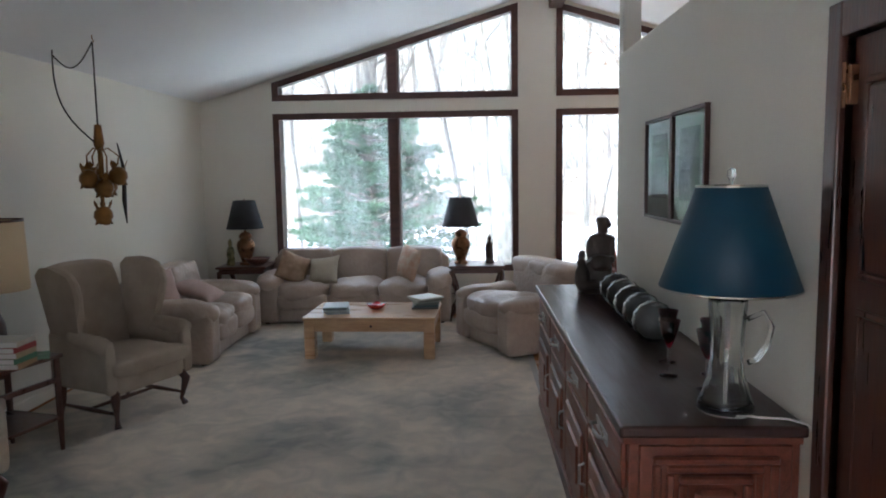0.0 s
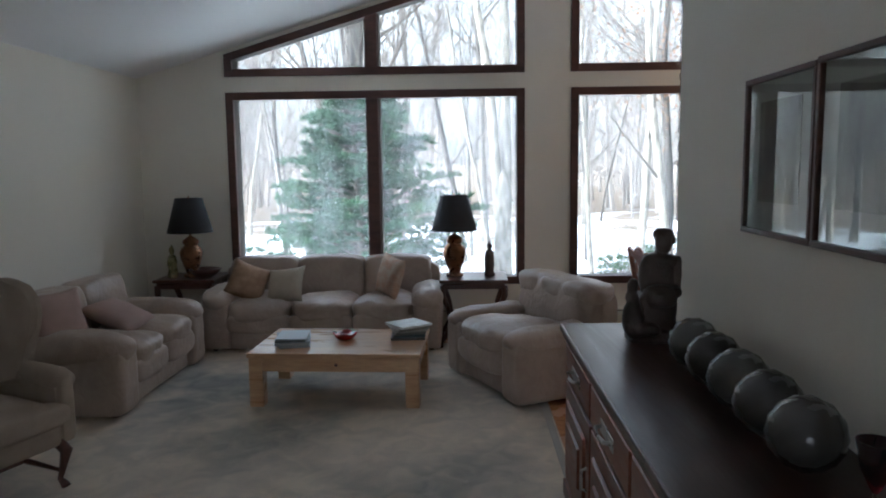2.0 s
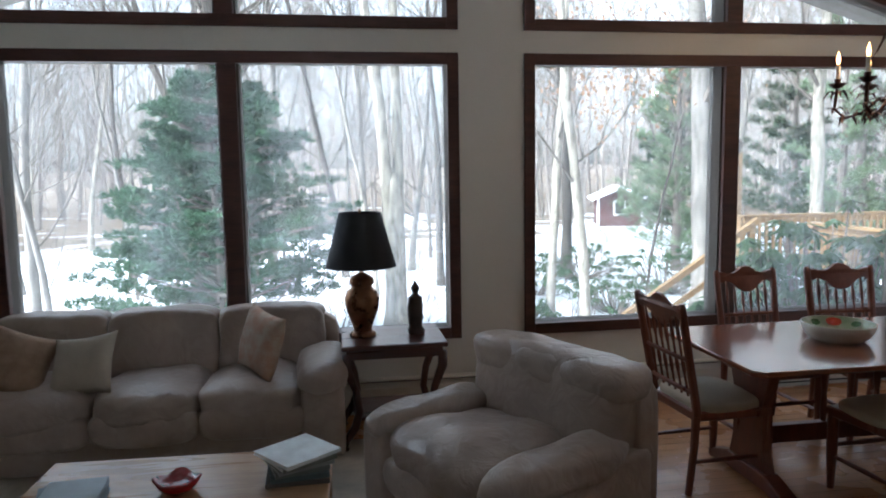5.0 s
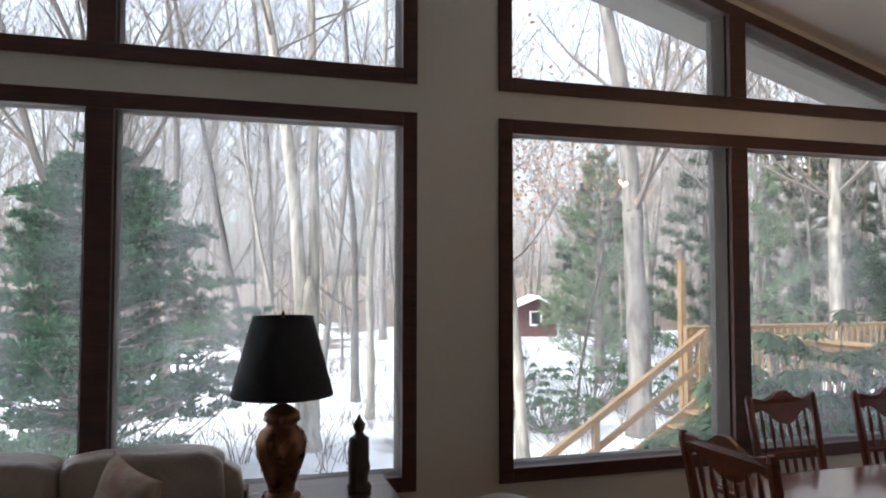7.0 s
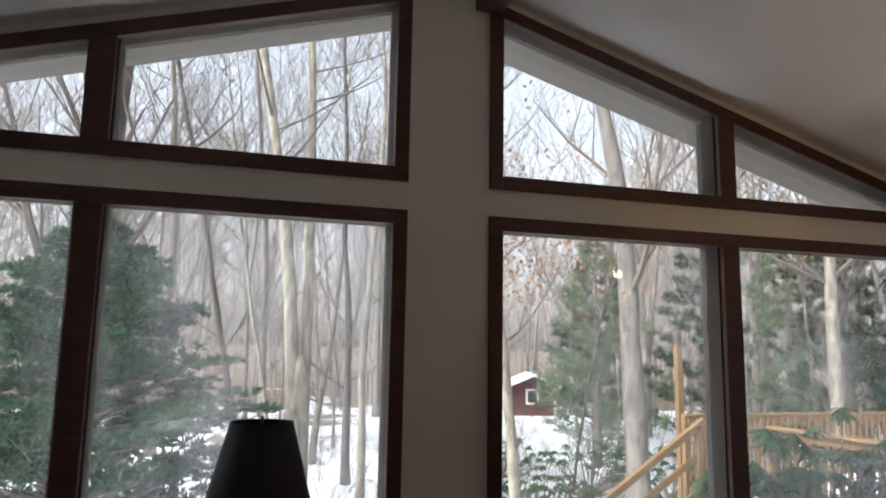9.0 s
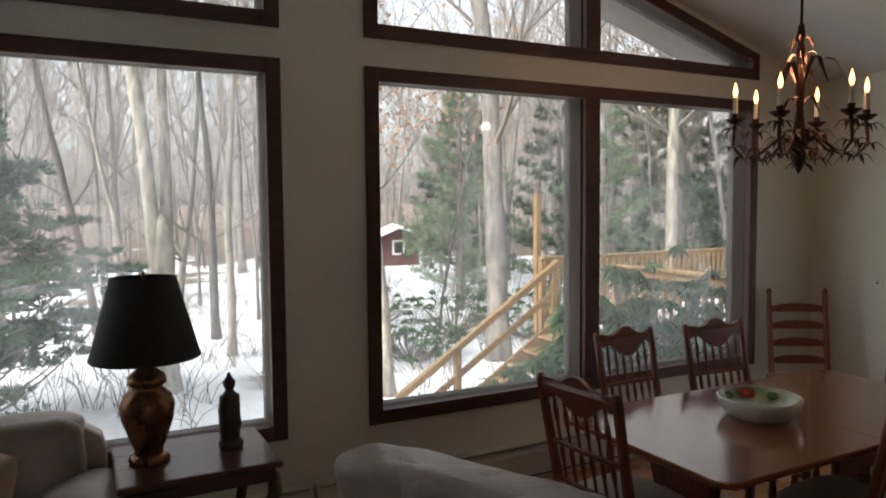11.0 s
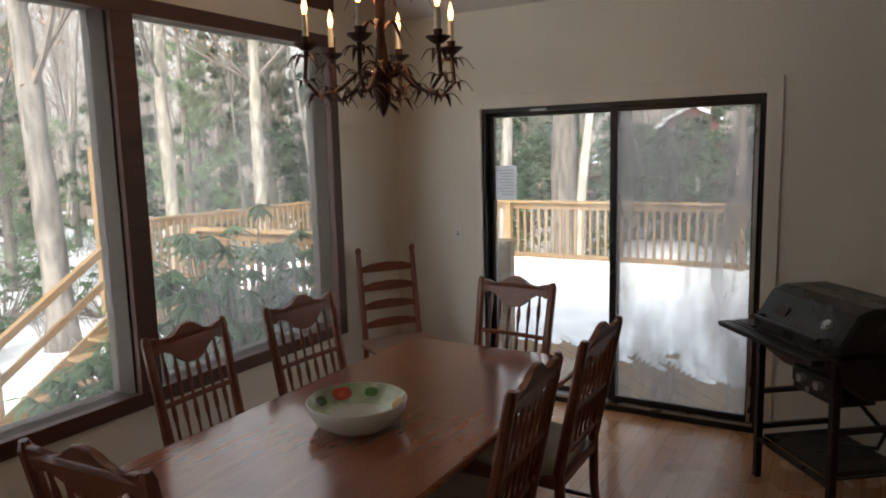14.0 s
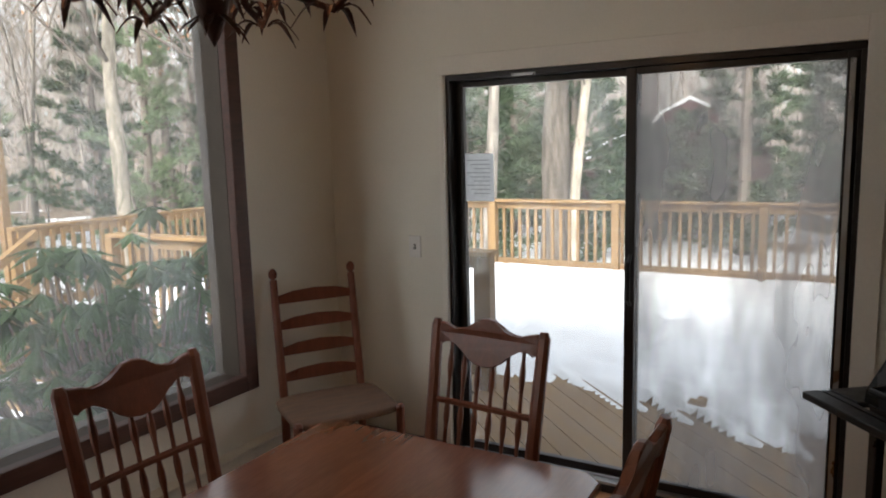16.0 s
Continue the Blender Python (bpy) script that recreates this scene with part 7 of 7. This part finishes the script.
def grill():
    g = thing("barbecue_grill", "black gas barbecue grill on a wheeled cart", "barbecue", pose(4.475, 6.85, 0, 0, 0, 38))
    L = 0.62
    for x, y in ((-0.28, 0.22), (0.28, 0.22), (-0.28, -0.2), (0.28, -0.2)):
        low = 0.075 if x < 0 else 0.0
        part("leg", one_box(x - 0.017, x + 0.017, y - 0.017, y + 0.017, low, 0.78, 0.003, 1), M_BLACK, g)
    for y in (0.22, -0.2):
        part("rail", one_box(-0.262, 0.262, y - 0.012, y + 0.012, 0.2, 0.225), M_BLACK, g)
    for x in (-0.28, 0.28):
        part("rail", one_box(x - 0.012, x + 0.012, -0.182, 0.202, 0.26, 0.285), M_BLACK, g)
        part("rail", one_box(x - 0.012, x + 0.012, -0.182, 0.202, 0.45, 0.475), M_BLACK, g)
    part("rack", one_box(-0.26, 0.26, -0.18, 0.2, 0.226, 0.236), M_BLACK, g)
    for y in (0.262, -0.242):
        w = part("wheel", tube([(-0.28, y - 0.02, 0.075), (-0.28, y + 0.02, 0.075)], 0.075, 20), M_BLACK, g)
        part("hub", tube([(-0.28, y - 0.026, 0.075), (-0.28, y + 0.026, 0.075)], 0.03, 14), M_STEEL, w)
    # tub and hood drawn out along x
    part("tub", prism(bm_new(), [(-0.22, 0.80), (0.24, 0.80), (0.2, 0.70), (0.08, 0.6), (-0.08, 0.6), (-0.2, 0.7)], -L / 2, L / 2, "x", 0.008), M_BLACK, g)
    hood = part("hood", prism(bm_new(), [(-0.24, 0.81), (0.25, 0.81), (0.245, 0.85), (0.15, 0.99), (0.08, 1.015), (-0.14, 1.015), (-0.24, 0.90)], -L / 2 - 0.01, L / 2 + 0.01, "x", 0.012), M_HOOD, g)
    part("thermometer", lathe([(0, 0.012), (0.026, 0.01), (0.03, 0.0), (0, 0.0)], 20), M_STEEL, hood, "round white thermometer").matrix_basis = pose(-0.18, 0.202, 0.918, -56, 0, 0)
    part("badge", one_box(0.10, 0.19, 0.0, 0.003, -0.025, 0.025), M_IRON, hood).matrix_basis = pose(0, 0.203, 0.915, 34, 0, 0)
    sh = part("front_shelf", one_box(-0.30, 0.46, 0.30, 0.36, 0.775, 0.80, 0.003, 1), M_BLACK, g)
    for i in range(3):
        part("slat", one_box(-0.30, 0.46, 0.365 + i * 0.03 - 0.1, 0.385 + i * 0.03 - 0.1, 0.78, 0.797), M_BLACK, sh)
    part("side_shelf", one_box(L / 2 + 0.012, 0.46, -0.16, 0.26, 0.78, 0.80, 0.003, 1), M_BLACK, g)
    part("handle", tube([(-0.24, 0.235, 0.875), (-0.24, 0.285, 0.87), (0.24, 0.285, 0.87), (0.24, 0.235, 0.875)], 0.011, 8), M_BLACK, g)
    part("gas_valve", lathe([(0, 0), (0.025, 0), (0.025, 0.03), (0.01, 0.04), (0.01, 0.07), (0, 0.07)], 12), M_STEEL, g).matrix_basis = pose(0.05, 0.1, 0.53)
    part("burner_box", one_box(-0.16, 0.16, -0.08, 0.12, 0.52, 0.6, 0.006, 1), M_BLACK, g)
    part("control_panel", one_box(-0.30, -0.01, 0.225, 0.245, 0.62, 0.70, 0.004, 1), M_BLACK, g)
    for x in (-0.22, -0.1):
        part("knob", tube([(x, 0.245, 0.66), (x, 0.275, 0.66)], 0.02, 12), M_STEEL, g)
    part("hose", tube([(-0.1, 0.0, 0.56), (-0.2, -0.1, 0.4), (-0.1, -0.15, 0.28), (0.05, -0.05, 0.25)], 0.01, 7), M_BLACK, g, "", True)


grill()

sw = thing("light_switch", "white light switch plate on the wall", "light switch", pose(WX1, 9.281, 1.141))
part("plate", one_box(-0.007, 0, -0.036, 0.036, -0.058, 0.058, 0.003), M_PLASTIC, sw)
part("toggle_slot", one_box(-0.0085, -0.0072, -0.007, 0.007, -0.014, 0.014), M_BLACK, sw, "dark toggle slot")
part("toggle", one_box(-0.018, -0.0087, -0.005, 0.005, -0.002, 0.010), M_PLASTIC, sw)

fv = thing("floor_register", "brown metal floor register in the wooden floor", "floor vent", pose(1.72, 9.52, 0))
part("plate", one_box(-0.16, 0.16, -0.055, 0.055, 0.0005, 0.006, 0.002, 1), M_IRON, fv)
for i in range(12):
    part("louvre", one_box(-0.14 + i * 0.0235, -0.13 + i * 0.0235, -0.04, 0.04, 0.0065, 0.009), M_BLACK, fv)
